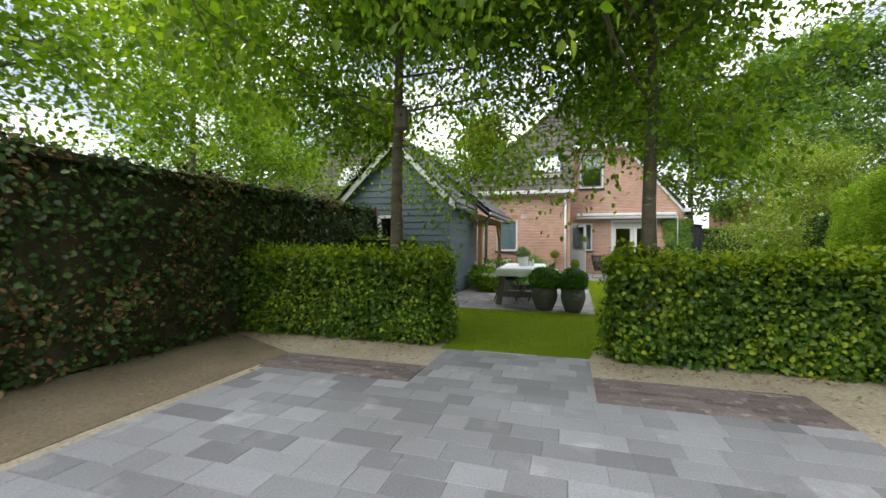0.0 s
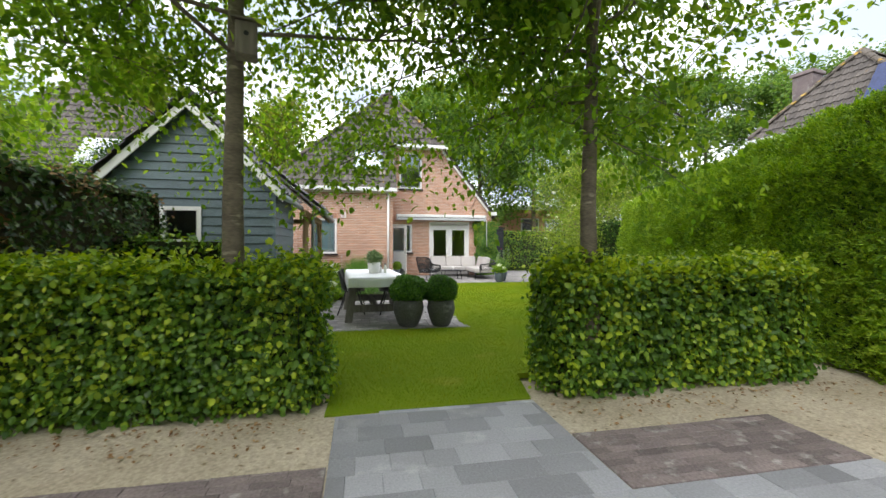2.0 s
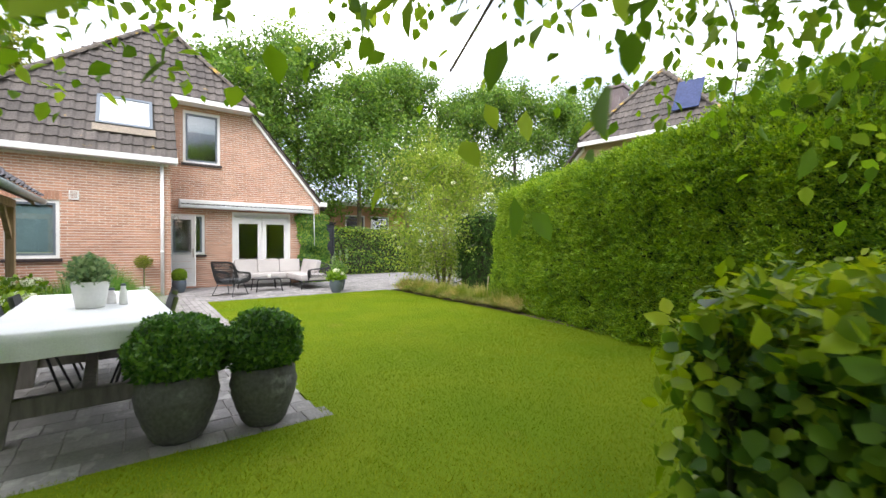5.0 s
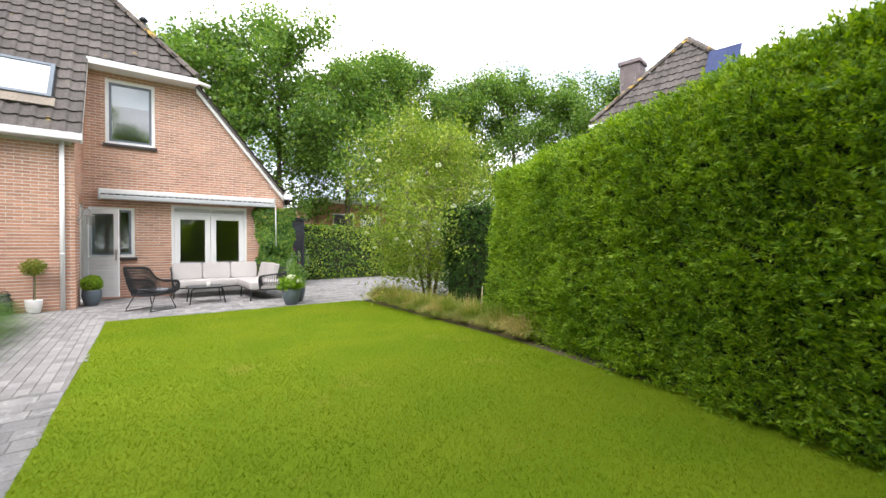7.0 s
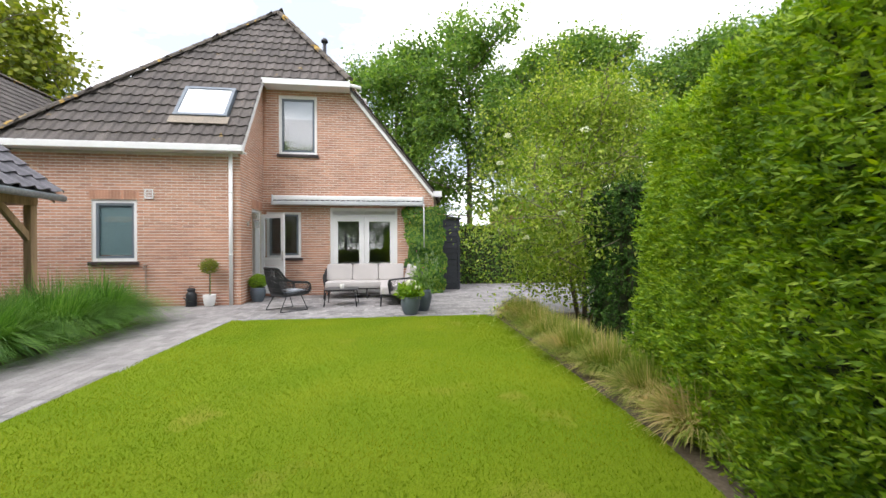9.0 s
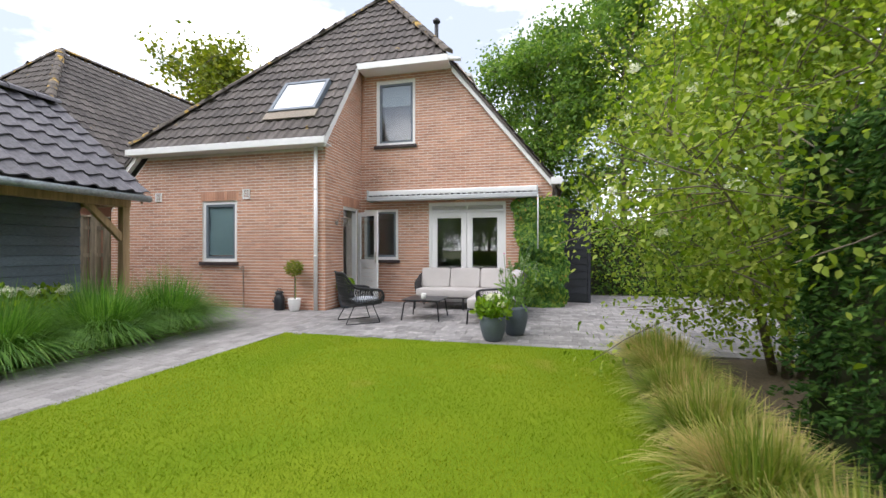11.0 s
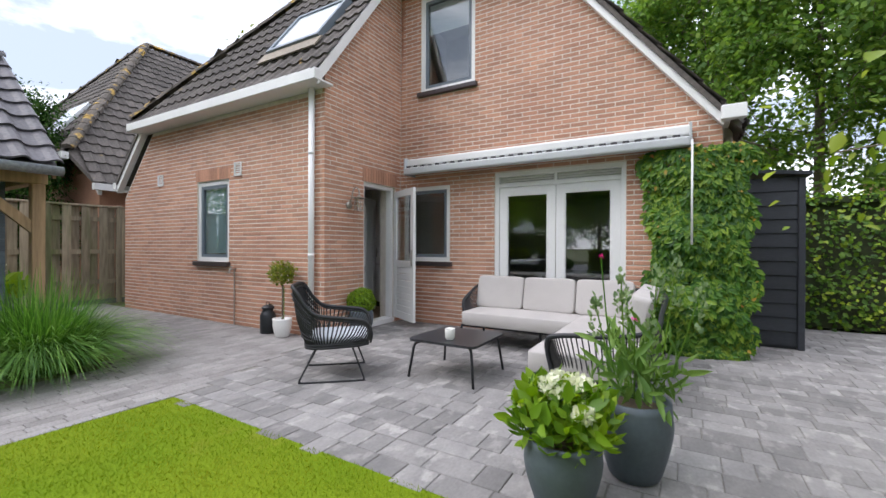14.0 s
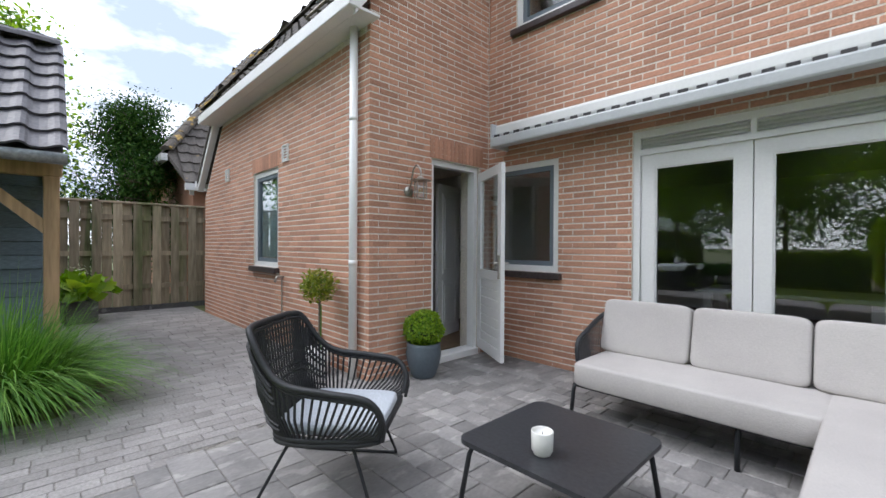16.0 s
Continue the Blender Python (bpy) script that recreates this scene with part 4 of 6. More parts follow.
POTGREY = mat("fibre_clay_pot", (0.125, 0.125, 0.125), (0.085, 0.085, 0.087), 4, 40, 0.75, 0.2, speck=(0.2, 0.2, 0.2), speck_scale=7, speck_at=0.62)
POTWHITE = mat("white_pot", (0.76, 0.75, 0.73), (0.71, 0.70, 0.68), 3, 40, 0.5, 0.04, fine_amount=0.04)
CLOTH = mat("white_tablecloth", (0.74, 0.76, 0.77), (0.66, 0.68, 0.70), 3, 120, 0.9, 0.15, fine_amount=0.06)
TABLEWOOD = mat("grey_table_wood", (0.20, 0.19, 0.165), (0.14, 0.13, 0.115), 3, 30, 0.8, 0.3, stretch=(1, 1, 0.2))
STEEL = mat("brushed_steel", (0.5, 0.47, 0.43), (0.42, 0.4, 0.37), 6, 60, 0.35, 0.05, metal=0.9)
AWNGREY = mat("awning_metal", (0.50, 0.52, 0.53), (0.45, 0.47, 0.48), 2, 40, 0.35, 0.03, fine_amount=0.04)
FLOORWOOD = mat("wood_floor", (0.22, 0.15, 0.09), (0.16, 0.11, 0.07), 3, 30, 0.5, 0.1, stretch=(1, 6, 1))
PLASTER = mat("plaster", (0.62, 0.61, 0.58), (0.56, 0.55, 0.52), 2, 40, 0.9, 0.05)
SOLAR = mat("solar_panel", (0.02, 0.035, 0.10), (0.03, 0.045, 0.13), 3, 20, 0.15, 0.0)
CANDLE = mat("white_glass", (0.75, 0.74, 0.70), (0.7, 0.69, 0.66), 5, 40, 0.25, 0.0, fine_amount=0.04)
ZBEIGE = mat("lead_flashing", (0.30, 0.25, 0.19), (0.22, 0.19, 0.15), 4, 30, 0.7, 0.2)
PALEWALL = mat("pale_yellow_render", (0.55, 0.42, 0.24), (0.48, 0.37, 0.22), 2, 40, 0.9, 0.1)
PINK = leaf_mat("pink_petal", (0.5, 0.02, 0.16), (0.6, 0.03, 0.22), (0.75, 0.08, 0.35), 0.5, 0.3)
PETAL = leaf_mat("cream_petal", (0.62, 0.64, 0.42), (0.78, 0.79, 0.62), (0.85, 0.85, 0.75), 0.6, 0.3)
BOXLEAF = leaf_mat("box_leaf", (0.03, 0.085, 0.018), (0.065, 0.17, 0.028), (0.14, 0.28, 0.04), 0.4, 0.25)
FRESHLEAF = leaf_mat("fresh_leaf", (0.08, 0.17, 0.015), (0.17, 0.30, 0.02), (0.30, 0.42, 0.035), 0.45, 0.35)
VINELEAF = leaf_mat("vine_leaf", (0.03, 0.095, 0.013), (0.09, 0.215, 0.022), (0.26, 0.38, 0.04), 0.4, 0.35)
CANE = mat("bamboo", (0.52, 0.45, 0.28), (0.44, 0.38, 0.24), 6, 60, 0.6, 0.1)
SHOOT = leaf_mat("vine_shoot", (0.25, 0.22, 0.03), (0.42, 0.28, 0.05), (0.5, 0.2, 0.06), 0.5, 0.35)
HERBLEAF = leaf_mat("herb_leaf", (0.12, 0.20, 0.09), (0.20, 0.29, 0.12), (0.30, 0.38, 0.18), 0.6, 0.3)
REED = leaf_mat("fountain_grass", (0.045, 0.12, 0.02), (0.105, 0.235, 0.035), (0.22, 0.38, 0.075), 0.5, 0.35)
SEDGE = leaf_mat("bed_grass", (0.15, 0.23, 0.03), (0.33, 0.36, 0.075), (0.60, 0.47, 0.22), 0.6, 0.35, (0.0, 0.55, 1.0), (2.4, 0.5))


def superpad(g, c, half, e=0.35, nu=20, nv=10, m=None, sag=0.0):
    """A cushion: a rounded block with soft edges."""
    def pw(a):
        return math.copysign(abs(a) ** e, a)
    vs, fs = [], []
    for i in range(nv + 1):
        th = -math.pi / 2 + math.pi * i / nv
        for j in range(nu):
            ph = 2 * math.pi * j / nu
            p = Vector((half[0] * pw(math.cos(th)) * pw(math.cos(ph)), half[1] * pw(math.cos(th)) * pw(math.sin(ph)), half[2] * pw(math.sin(th))))
            p.z += sag * math.cos(p.x / half[0] * 1.5) * math.cos(p.y / half[1] * 1.5)
            p += Vector(c)
            vs.append(m @ p if m is not None else p)
    for i in range(nv):
        fs += [(i * nu + j, i * nu + (j + 1) % nu, (i + 1) * nu + (j + 1) % nu, (i + 1) * nu + j) for j in range(nu)]
    return g.add(vs, fs)


def smooth_path(pts, n=6, closed=False):
    """A curve through the points."""
    pts = [Vector(p) for p in pts]
    out, k = [], len(pts)
    for i in range(k if closed else k - 1):
        p0, p1 = pts[i - 1] if (i or closed) else pts[0], pts[i]
        p2, p3 = pts[(i + 1) % k], pts[(i + 2) % k] if (closed or i + 2 < k) else pts[-1]
        for s in (j / n for j in range(n)):
            out.append(0.5 * (2 * p1 + (p2 - p0) * s + (2 * p0 - 5 * p1 + 4 * p2 - p3) * s * s + (3 * p1 - p0 - 3 * p2 + p3) * s ** 3))
    return out if closed else out + [pts[-1]]


def blades(name, parent, centres, n, length, width, material, seed, spread=0.6, base=0.05, droop=0.9, flare=0.7):
    """Arching grass blades from a few centres."""
    nr = np.random.default_rng(seed)
    cs = np.array(centres, float)[nr.integers(0, len(centres), n)]
    a = nr.random(n) * 2 * np.pi
    out = np.stack([np.cos(a), np.sin(a), np.zeros(n)], 1)
    L = (length * nr.uniform(0.55, 1.15, n))[:, None]
    lean = (spread * nr.random(n) ** flare)[:, None]
    side = np.stack([-np.sin(a), np.cos(a), np.zeros(n)], 1)
    p0 = cs + out * base * nr.random(n)[:, None] * 2
    rings = []
    K = 5
    for k in range(K + 1):
        s = k / K
        x = L * lean * (s + droop * s * s * 0.12)
        z = L * (s - droop * lean * s * s * 0.95)
        q = p0 + out * x + np.array([0, 0, 1.0]) * np.maximum(z, 0.01)
        w = width * (1 - s) ** 0.6 * 0.5 + 0.0004
        rings += [q - side * w, q + side * w]
    V = np.stack(rings, 1).reshape(-1, 3)
    k0 = (np.arange(n) * 2 * (K + 1))[:, None]
    F = np.concatenate([k0 + np.array([2 * k, 2 * k + 1, 2 * k + 3, 2 * k + 2]) for k in range(K)], 1).reshape(-1, 4)
    return part(name, quads_mesh(name, V, F, material), material, parent, kind="stuff")


# ---- french doors, back door, awning, roof window ----
def french_doors():
    x0, x1, z0, z1 = FD
    d = thing("door_1", "white glazed double garden doors, closed, with louvred vents above", "door", kind="structure")
    y = YM + 0.02
    part("door_frame", frame_geo(x0, x1, z0, z1, 0.06, y, y + 0.12).box(x0 + 0.06, x1 - 0.06, y, y + 0.1, 2.08, 2.13), WHITE, d)
    mid = (x0 + x1) / 2
    part("mullion", Geo().box(mid - 0.02, mid + 0.02, y + 0.005, y + 0.1, 2.13, z1 - 0.06), WHITE, d)
    for a, b in ((x0 + 0.06, mid - 0.02), (mid + 0.02, x1 - 0.06)):
        v = part("vent", Geo().box(a, b, y + 0.06, y + 0.08, 2.13, z1 - 0.06), WHITE, d)
        for k in range(4):
            z = 2.145 + k * 0.032
            part("slat", Geo().prism([(a, y + 0.02, z), (a, y + 0.05, z + 0.022), (a, y + 0.055, z + 0.022), (a, y + 0.025, z)], (b - a, 0, 0)), WHITE, v)
    for a, b in ((x0 + 0.06, mid), (mid, x1 - 0.06)):
        lf = part("door_leaf", frame_geo(a + 0.004, b - 0.004, 0.09, 2.078, 0.115, y + 0.02, y + 0.08), WHITE, d)
        pane = part("pane", Geo().box(a + 0.119, b - 0.119, y + 0.045, y + 0.051, 0.205, 1.963), GLASS, lf)
        pane.visible_shadow = False
        part("bead", frame_geo(a + 0.119, b - 0.119, 0.205, 1.963, 0.012, y + 0.03, y + 0.045), WHITE, lf)
    part("threshold", Geo().box(x0, x1, YM - 0.02, YM + 0.2, 0.0, 0.03), PAVERS, d)


french_doors()


def back_door():
    y0, y1, _, z1 = DOOR
    d = thing("door_2", "white back door standing open beside the brick wall", "door", kind="structure")
    x = XC - 0.04
    g2 = Geo().box(x - 0.1, x, y0, y0 + 0.055, 0.02, z1).box(x - 0.1, x, y1 - 0.055, y1, 0.02, z1).box(x - 0.1, x, y0 + 0.055, y1 - 0.055, z1 - 0.055, z1)
    part("door_frame", g2, WHITE, d)
    part("threshold", Geo().rbox(x - 0.14, x + 0.05, y0 + 0.01, y1 - 0.01, 0.0, 0.075, 0.008), WHITE, d)
    w, m = 0.74, pose(XC + 0.0, y1 - 0.03, 0.0, 0, 0, -30)
    # the leaf in its own axes: x from the hinge outwards, y through its thickness
    lf = part("door_leaf", Geo().box(0, w, 0, 0.04, 0.09, 0.20).box(0, 0.1, 0, 0.04, 0.20, 2.10).box(w - 0.1, w, 0, 0.04, 0.20, 2.10).box(0.1, w - 0.1, 0, 0.04, 2.0, 2.10).box(0.1, w - 0.1, 0, 0.04, 0.90, 1.0), WHITE, d)
    lf.matrix_world = m
    for k in range(7):
        z = 0.20 + k * 0.1
        part("panel", Geo().rbox(0.1, w - 0.1, 0.008, 0.032, z + 0.002, z + 0.098, 0.006, 1), WHITE, lf)
    pane = part("pane", Geo().box(0.1, w - 0.1, 0.017, 0.023, 1.0, 2.0), GLASS, lf)
    pane.visible_shadow = False
    for s in (-1, 1):
        yy = 0.02 + s * 0.035
        part("door_handle", Geo().rbox(w - 0.065, w - 0.03, min(yy, 0.02), max(yy, 0.02), 0.93, 1.17, 0.004, 1).tube([(w - 0.047, yy, 1.09), (w - 0.047, yy + s * 0.04, 1.09), (w - 0.16, yy + s * 0.04, 1.09)], 0.009, 8), STEEL, lf, "steel lever handle on a long plate")


back_door()
# soldier courses above the openings
SOLD = thing("lintel_course", "row of upright bricks over the back door", "brickwork", kind="structure")
for k in range(14):
    y = DOOR[0] - 0.03 + k * 0.0605
    part("brick", Geo().rbox(XC - 0.02, XC + 0.006, y, y + 0.05, DOOR[3] + 0.008, DOOR[3] + 0.215, 0.003, 1), BRICK, SOLD)
SOLD2 = thing("lintel_course", "row of upright bricks over the kitchen window", "brickwork", kind="structure")
for k in range(16):
    x = KW[0] - 0.04 + k * 0.0605
    part("brick", Geo().rbox(x, x + 0.05, YK - 0.006, YK + 0.02, KW[3] + 0.008, KW[3] + 0.215, 0.003, 1), BRICK, SOLD2)

aw = thing("awning", "rolled-in awning in a pale grey metal cassette", "awning")
AX0, AX1 = 0.34, 4.22
part("cassette", Geo().rbox(AX0, AX1, YM - 0.24, YM - 0.02, 2.475, 2.60, 0.03, 3), WHITE, aw)
part("front_bar", Geo().rbox(AX0 + 0.01, AX1 - 0.02, YM - 0.32, YM - 0.20, 2.345, 2.45, 0.02, 2), AWNGREY, aw)
part("roll", Geo().tube([(AX0 + 0.02, YM - 0.16, 2.465), (AX1 - 0.03, YM - 0.16, 2.465)], 0.035, 12), CORD, aw, smooth=True)
k = AX0 + 0.05
while k < AX1 - 0.1:
    part("scallop", Geo().rbox(k, k + 0.075, YM - 0.305, YM - 0.295, 2.435, 2.476, 0.003, 1), CORD, aw, "dark cloth tab")
    k += 0.13
for x in (AX0, AX1 - 0.02):
    part("end_cap", Geo().rbox(x - 0.01, x + 0.02, YM - 0.30, YM - 0.0, 2.345, 2.61, 0.01, 2), AWNGREY, aw)
part("crank", Geo().tube([(AX1 + 0.0, YM - 0.33, 2.40), (AX1 + 0.0, YM - 0.36, 1.25)], 0.011, 8), WHITE, aw, "white winding rod", smooth=True)

sk = thing("roof_window", "pivoting roof window with dark frame reflecting the bright sky", "roof window", kind="structure")
nf = Vector((0, -FS, 1)).normalized()
uf = Vector((0, 1, FS)).normalized()
mk = Matrix((Vector((1, 0, 0)), uf, nf)).transposed().to_4x4()
mk.translation = Vector((SKY[0], SKY[2], roof_f(SKY[2])))
sk.matrix_world = mk
SWD, SLN = SKY[1] - SKY[0], (SKY[3] - SKY[2]) * kf
def flat_frame(x1, y1, w, z0, z1):
    return Geo().box(0, x1, 0, w, z0, z1).box(0, x1, y1 - w, y1, z0, z1).box(0, w, w, y1 - w, z0, z1).box(x1 - w, x1, w, y1 - w, z0, z1)
part("frame", flat_frame(SWD, SLN, 0.07, 0.0, 0.11), GREYFRAME, sk)
# opaque pale colour paints the sky's reflection on roof and neighbour panes
SKYGLASS = mat("sky_reflection_glass", (0.75, 0.78, 0.8), (0.72, 0.75, 0.78), 2, 20, 0.06, 0.0, fine_amount=0.02, spec=1.0)
part("pane", Geo().box(0.07, SWD - 0.07, 0.07, SLN - 0.07, 0.07, 0.085), SKYGLASS, sk, "opaque pane with the bright sky reflection in its colour")
part("apron", Geo().box(-0.06, SWD + 0.06, -0.24, 0.0, 0.055, 0.075), ZBEIGE, sk, "beige lead apron")

flue = thing("roof_flue", "small black flue pipe standing on the tiled roof", "flue")
part("pipe", Geo().tube([(1.25, 21.7, 6.6), (1.25, 21.7, 8.0)], 0.06, 14), BLACKROD, flue, smooth=True)
part("cap", Geo().lathe([(0.06, 7.96), (0.11, 8.0), (0.11, 8.05), (0.05, 8.12)], (1.25, 21.7, 0), 16), BLACKROD, flue, smooth=True)

# small fixtures on the walls
def vent(x, z, w, h):
    v = thing("wall_vent", "small white louvred vent in the brick wall", "vent", group="wall vents")
    part("frame", frame_geo(x, x + w, z, z + h, 0.018, YK - 0.02, YK + 0.01), WHITE, v)
    for j in range(5):
        zz = z + 0.025 + j * (h - 0.04) / 5
        part("slat", Geo().box(x + 0.018, x + w - 0.018, YK - 0.012, YK - 0.004, zz, zz + 0.014), WHITE, v)
vent(-1.87, 2.30, 0.17, 0.21)
vent(-4.16, 2.30, 0.17, 0.2)
tap = thing("garden_tap", "brass garden tap on the brick wall", "tap")
part("pipe", Geo().tube([(-1.85, YK - 0.02, 0.0), (-1.85, YK - 0.02, 0.86)], 0.009, 8), STEEL, tap)
part("body", Geo().tube([(-1.85, YK + 0.01, 0.86), (-1.85, YK - 0.09, 0.86), (-1.85, YK - 0.11, 0.80)], 0.016, 10), STEEL, tap, smooth=True)
part("handle", Geo().rbox(-1.89, -1.81, YK - 0.08, YK - 0.06, 0.895, 0.91, 0.004, 1), STEEL, tap)
lamp = thing("wall_lamp", "brass stable lamp with swan neck on the brick wall", "wall lamp")
lx, ly = XC, 17.78
part("wall_plate", Geo().tube([(lx, ly, 1.80), (lx + 0.025, ly, 1.80)], 0.05, 16), STEEL, lamp, smooth=True)
part("arm", Geo().tube(smooth_path([(lx + 0.02, ly, 1.80), (lx + 0.06, ly, 1.88), (lx + 0.09, ly, 2.0), (lx + 0.15, ly, 2.04), (lx + 0.20, ly, 1.98), (lx + 0.20, ly, 1.93)]), 0.009, 8), STEEL, lamp, smooth=True)
part("hood", Geo().lathe([(0.02, 0.04), (0.035, 0.02), (0.10, 0.0), (0.098, -0.006), (0.03, 0.01)], (lx + 0.20, ly, 1.89), 20), STEEL, lamp)
gj = part("glass_jar", Geo().lathe([(0.03, -0.19), (0.055, -0.17), (0.06, -0.1), (0.055, -0.01)], (lx + 0.20, ly, 1.89), 16), GLASS, lamp, "clear ribbed glass", smooth=True)
gj.visible_shadow = False
for j in range(4):
    a = j * math.pi / 2 + 0.4
    part("guard", Geo().tube([(lx + 0.20 + 0.066 * math.cos(a), ly + 0.066 * math.sin(a), 1.89), (lx + 0.20 + 0.066 * math.cos(a), ly + 0.066 * math.sin(a), 1.71)], 0.004, 6), STEEL, lamp)

# ---- rooms behind the glass ----
g = Geo().box(XL + 0.3, XC - 0.3, YK + 0.3, 27.7, -0.02, 0.05).box(XC - 0.3, XR - 0.3, YM + 0.3, 27.7, -0.02, 0.05)
solid("floor", g, FLOORWOOD, "brown wooden floor inside the house", "floor")
solid("ceiling", Geo().box(XL + 0.3, XC - 0.3, YK + 0.3, 27.7, 2.5, 2.6).box(XC - 0.3, XR - 0.3, YM + 0.3, 27.7, 2.5, 2.6), PLASTER, "white plastered ceiling inside the house", "ceiling")
solid("wall_upper", Geo().box(XC + 0.02, 2.6, YM + 1.5, YM + 1.6, 2.62, 5.3).box(XC - 0.08, XC + 0.02, YM + 0.31, YM + 1.6, 2.62, 5.3).box(2.6, 2.7, YM + 0.31, YM + 1.6, 2.62, 5.05), PLASTER, "pale plastered walls of the upper room", "wall")
solid("ceiling_upper", Geo().box(XC - 0.08, 2.7, YM + 0.31, YM + 1.6, 5.3, 5.36), PLASTER, "white plastered ceiling of the upper room", "ceiling")
solid("wall_inner", Geo().box(XC - 0.3, XC - 0.2, YM + 0.35, 27.7, 0.05, 2.5), PLASTER, "pale plastered inner wall", "wall")
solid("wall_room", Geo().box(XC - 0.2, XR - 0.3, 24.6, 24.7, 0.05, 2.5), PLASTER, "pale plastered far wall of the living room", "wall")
cab = thing("kitchen_cabinet", "tall white kitchen cabinet seen through the open door", "cabinet")
part("body", Geo().box(-1.75, -0.62, 19.77, 20.4, 0.15, 2.35), WHITE, cab)
part("plinth", Geo().box(-1.72, -0.65, 19.80, 20.4, 0.05, 0.15), DARKBOARD, cab)
for x0, x1 in ((-1.74, -1.19), (-1.18, -0.63)):
    for z0, z1 in ((0.16, 0.98), (1.0, 2.33)):
        cd = part("door", Geo().rbox(x0, x1, 19.75, 19.77, z0, z1, 0.004, 1), WHITE, cab)
        zz = z0 + 0.12 if z0 > 0.9 else z1 - 0.1
        part("handle", Geo().tube([(x0 + 0.05, 19.735, zz), (x0 + 0.2, 19.735, zz)], 0.007, 6), STEEL, cd)
idoor = thing("inner_door", "white panelled inner door standing ajar", "door")
idm = pose(-0.62, 18.84, 0.05, 0, 0, 106)
part("leaf", Geo().box(0, 0.58, 0, 0.04, 0.02, 2.02), WHITE, idoor).matrix_world = idm
for z0, z1 in ((0.15, 0.75), (0.85, 1.9)):
    part("panel", frame_geo(0.1, 0.48, z0, z1, 0.03, -0.012, 0.0).rbox(0.16, 0.42, -0.008, 0.002, z0 + 0.06, z1 - 0.06, 0.003, 1), WHITE, idoor).matrix_world = idm
part("handle", Geo().tube([(0.53, -0.04, 0.98), (0.53, -0.04, 1.14)], 0.008, 6), STEEL, idoor).matrix_world = idm
dt = thing("indoor_table", "white dining table inside behind the garden doors", "table")
part("tabletop", Geo().rbox(1.9, 3.4, 20.4, 21.3, 0.76, 0.80, 0.01), WHITE, dt)
for x, y in ((2.0, 20.5), (3.3, 20.5), (2.0, 21.2), (3.3, 21.2)):
    part("leg", Geo().rbox(x - 0.04, x + 0.04, y - 0.04, y + 0.04, 0.05, 0.76, 0.006, 1), WHITE, dt)

# ---- shed with veranda ----
SX0, SX1, SY0, SY1 = -5.4, -2.68, 9.32, 11.35
RX, RZ = -4.05, 3.78
shed = thing("shed", "blue-grey timber garden shed with tiled roof and open veranda", "shed")


def board_wall(parent, o, u, n, length, z0, z1, row, material, cut=None, holes=()):
    """Lapped horizontal boards."""
    o, u, n = Vector(o), Vector(u), Vector(n)
    z = z0
    while z < z1 - 0.01:
        top = min(z + row, z1)
        a, b = (0.0, length) if cut is None else cut((z + top) / 2)
        spans = [(a, b)]
        for h in holes:
            if h[2] < top - 0.02 and h[3] > z + 0.02:
                spans = [q for s0, s1 in spans for q in ((s0, min(s1, h[0])), (max(s0, h[1]), s1)) if q[1] - q[0] > 0.02]
        for s0, s1 in spans:
            if s1 - s0 > 0.05:
                c = o + u * s0
                poly = [c + Vector((0, 0, z)) + n * 0.030, c + Vector((0, 0, top - 0.006)) + n * 0.014, c + Vector((0, 0, top)) + n * 0.0, c + Vector((0, 0, z)) + n * 0.0]
                part("board", Geo().prism(poly, u * (s1 - s0)), material, parent)
        z = top


SLP = (RZ - 2.30) / (SX1 - RX)
def gable_cut(z):
    if z < 2.25:
        return (0.0, SX1 - SX0)
    q = (z - 2.25) / SLP
    return (q, SX1 - SX0 - q)


SW_HOLE = (-4.50 - SX0, -3.86 - SX0, 1.28, 1.92)
part("wall_front", Geo().box(SX0, -4.5, SY0, SY0 + 0.06, 0, 2.28).box(-3.86, SX1, SY0, SY0 + 0.06, 0, 2.28).box(-4.5, -3.86, SY0, SY0 + 0.06, 0, 1.28).box(-4.5, -3.86, SY0, SY0 + 0.06, 1.92, 2.28).prism([(SX0, SY0 + 0.06, 2.28), (SX1, SY0 + 0.06, 2.28), (RX, SY0 + 0.06, RZ - 0.03)], (0, -0.06, 0)), BLUEWOOD, shed)
board_wall(shed, (SX0, SY0, 0), (1, 0, 0), (0, -1, 0), SX1 - SX0, 0.05, RZ - 0.1, 0.155, BLUEWOOD, gable_cut, [SW_HOLE])
part("wall_side", Geo().box(SX1 - 0.06, SX1, SY0, SY1, 0, 2.3), BLUEWOOD, shed)
board_wall(shed, (SX1, SY0, 0), (0, 1, 0), (1, 0, 0), SY1 - SY0, 0.05, 2.28, 0.155, BLUEWOOD)
part("corner_post", Geo().box(SX1 - 0.02, SX1 + 0.035, SY0 - 0.035, SY0 + 0.02, 0.0, 2.3), BLUEWOOD, shed)
part("wall_end", Geo().box(-3.3, SX1, SY1 - 0.06, SY1, 0, 2.4), BLUEWOOD, shed)
part("wall_back", Geo().box(-3.38, -3.3, SY1, 15.15, 0, 2.95), BLUEWOOD, shed)
board_wall(shed, (-3.3, SY1, 0), (0, 1, 0), (1, 0, 0), 3.8, 0.05, 2.85, 0.155, BLUEWOOD)
part("wall_left", Geo().box(SX0, SX0 + 0.06, SY0, 15.15, 0, 2.3), BLUEWOOD, shed)
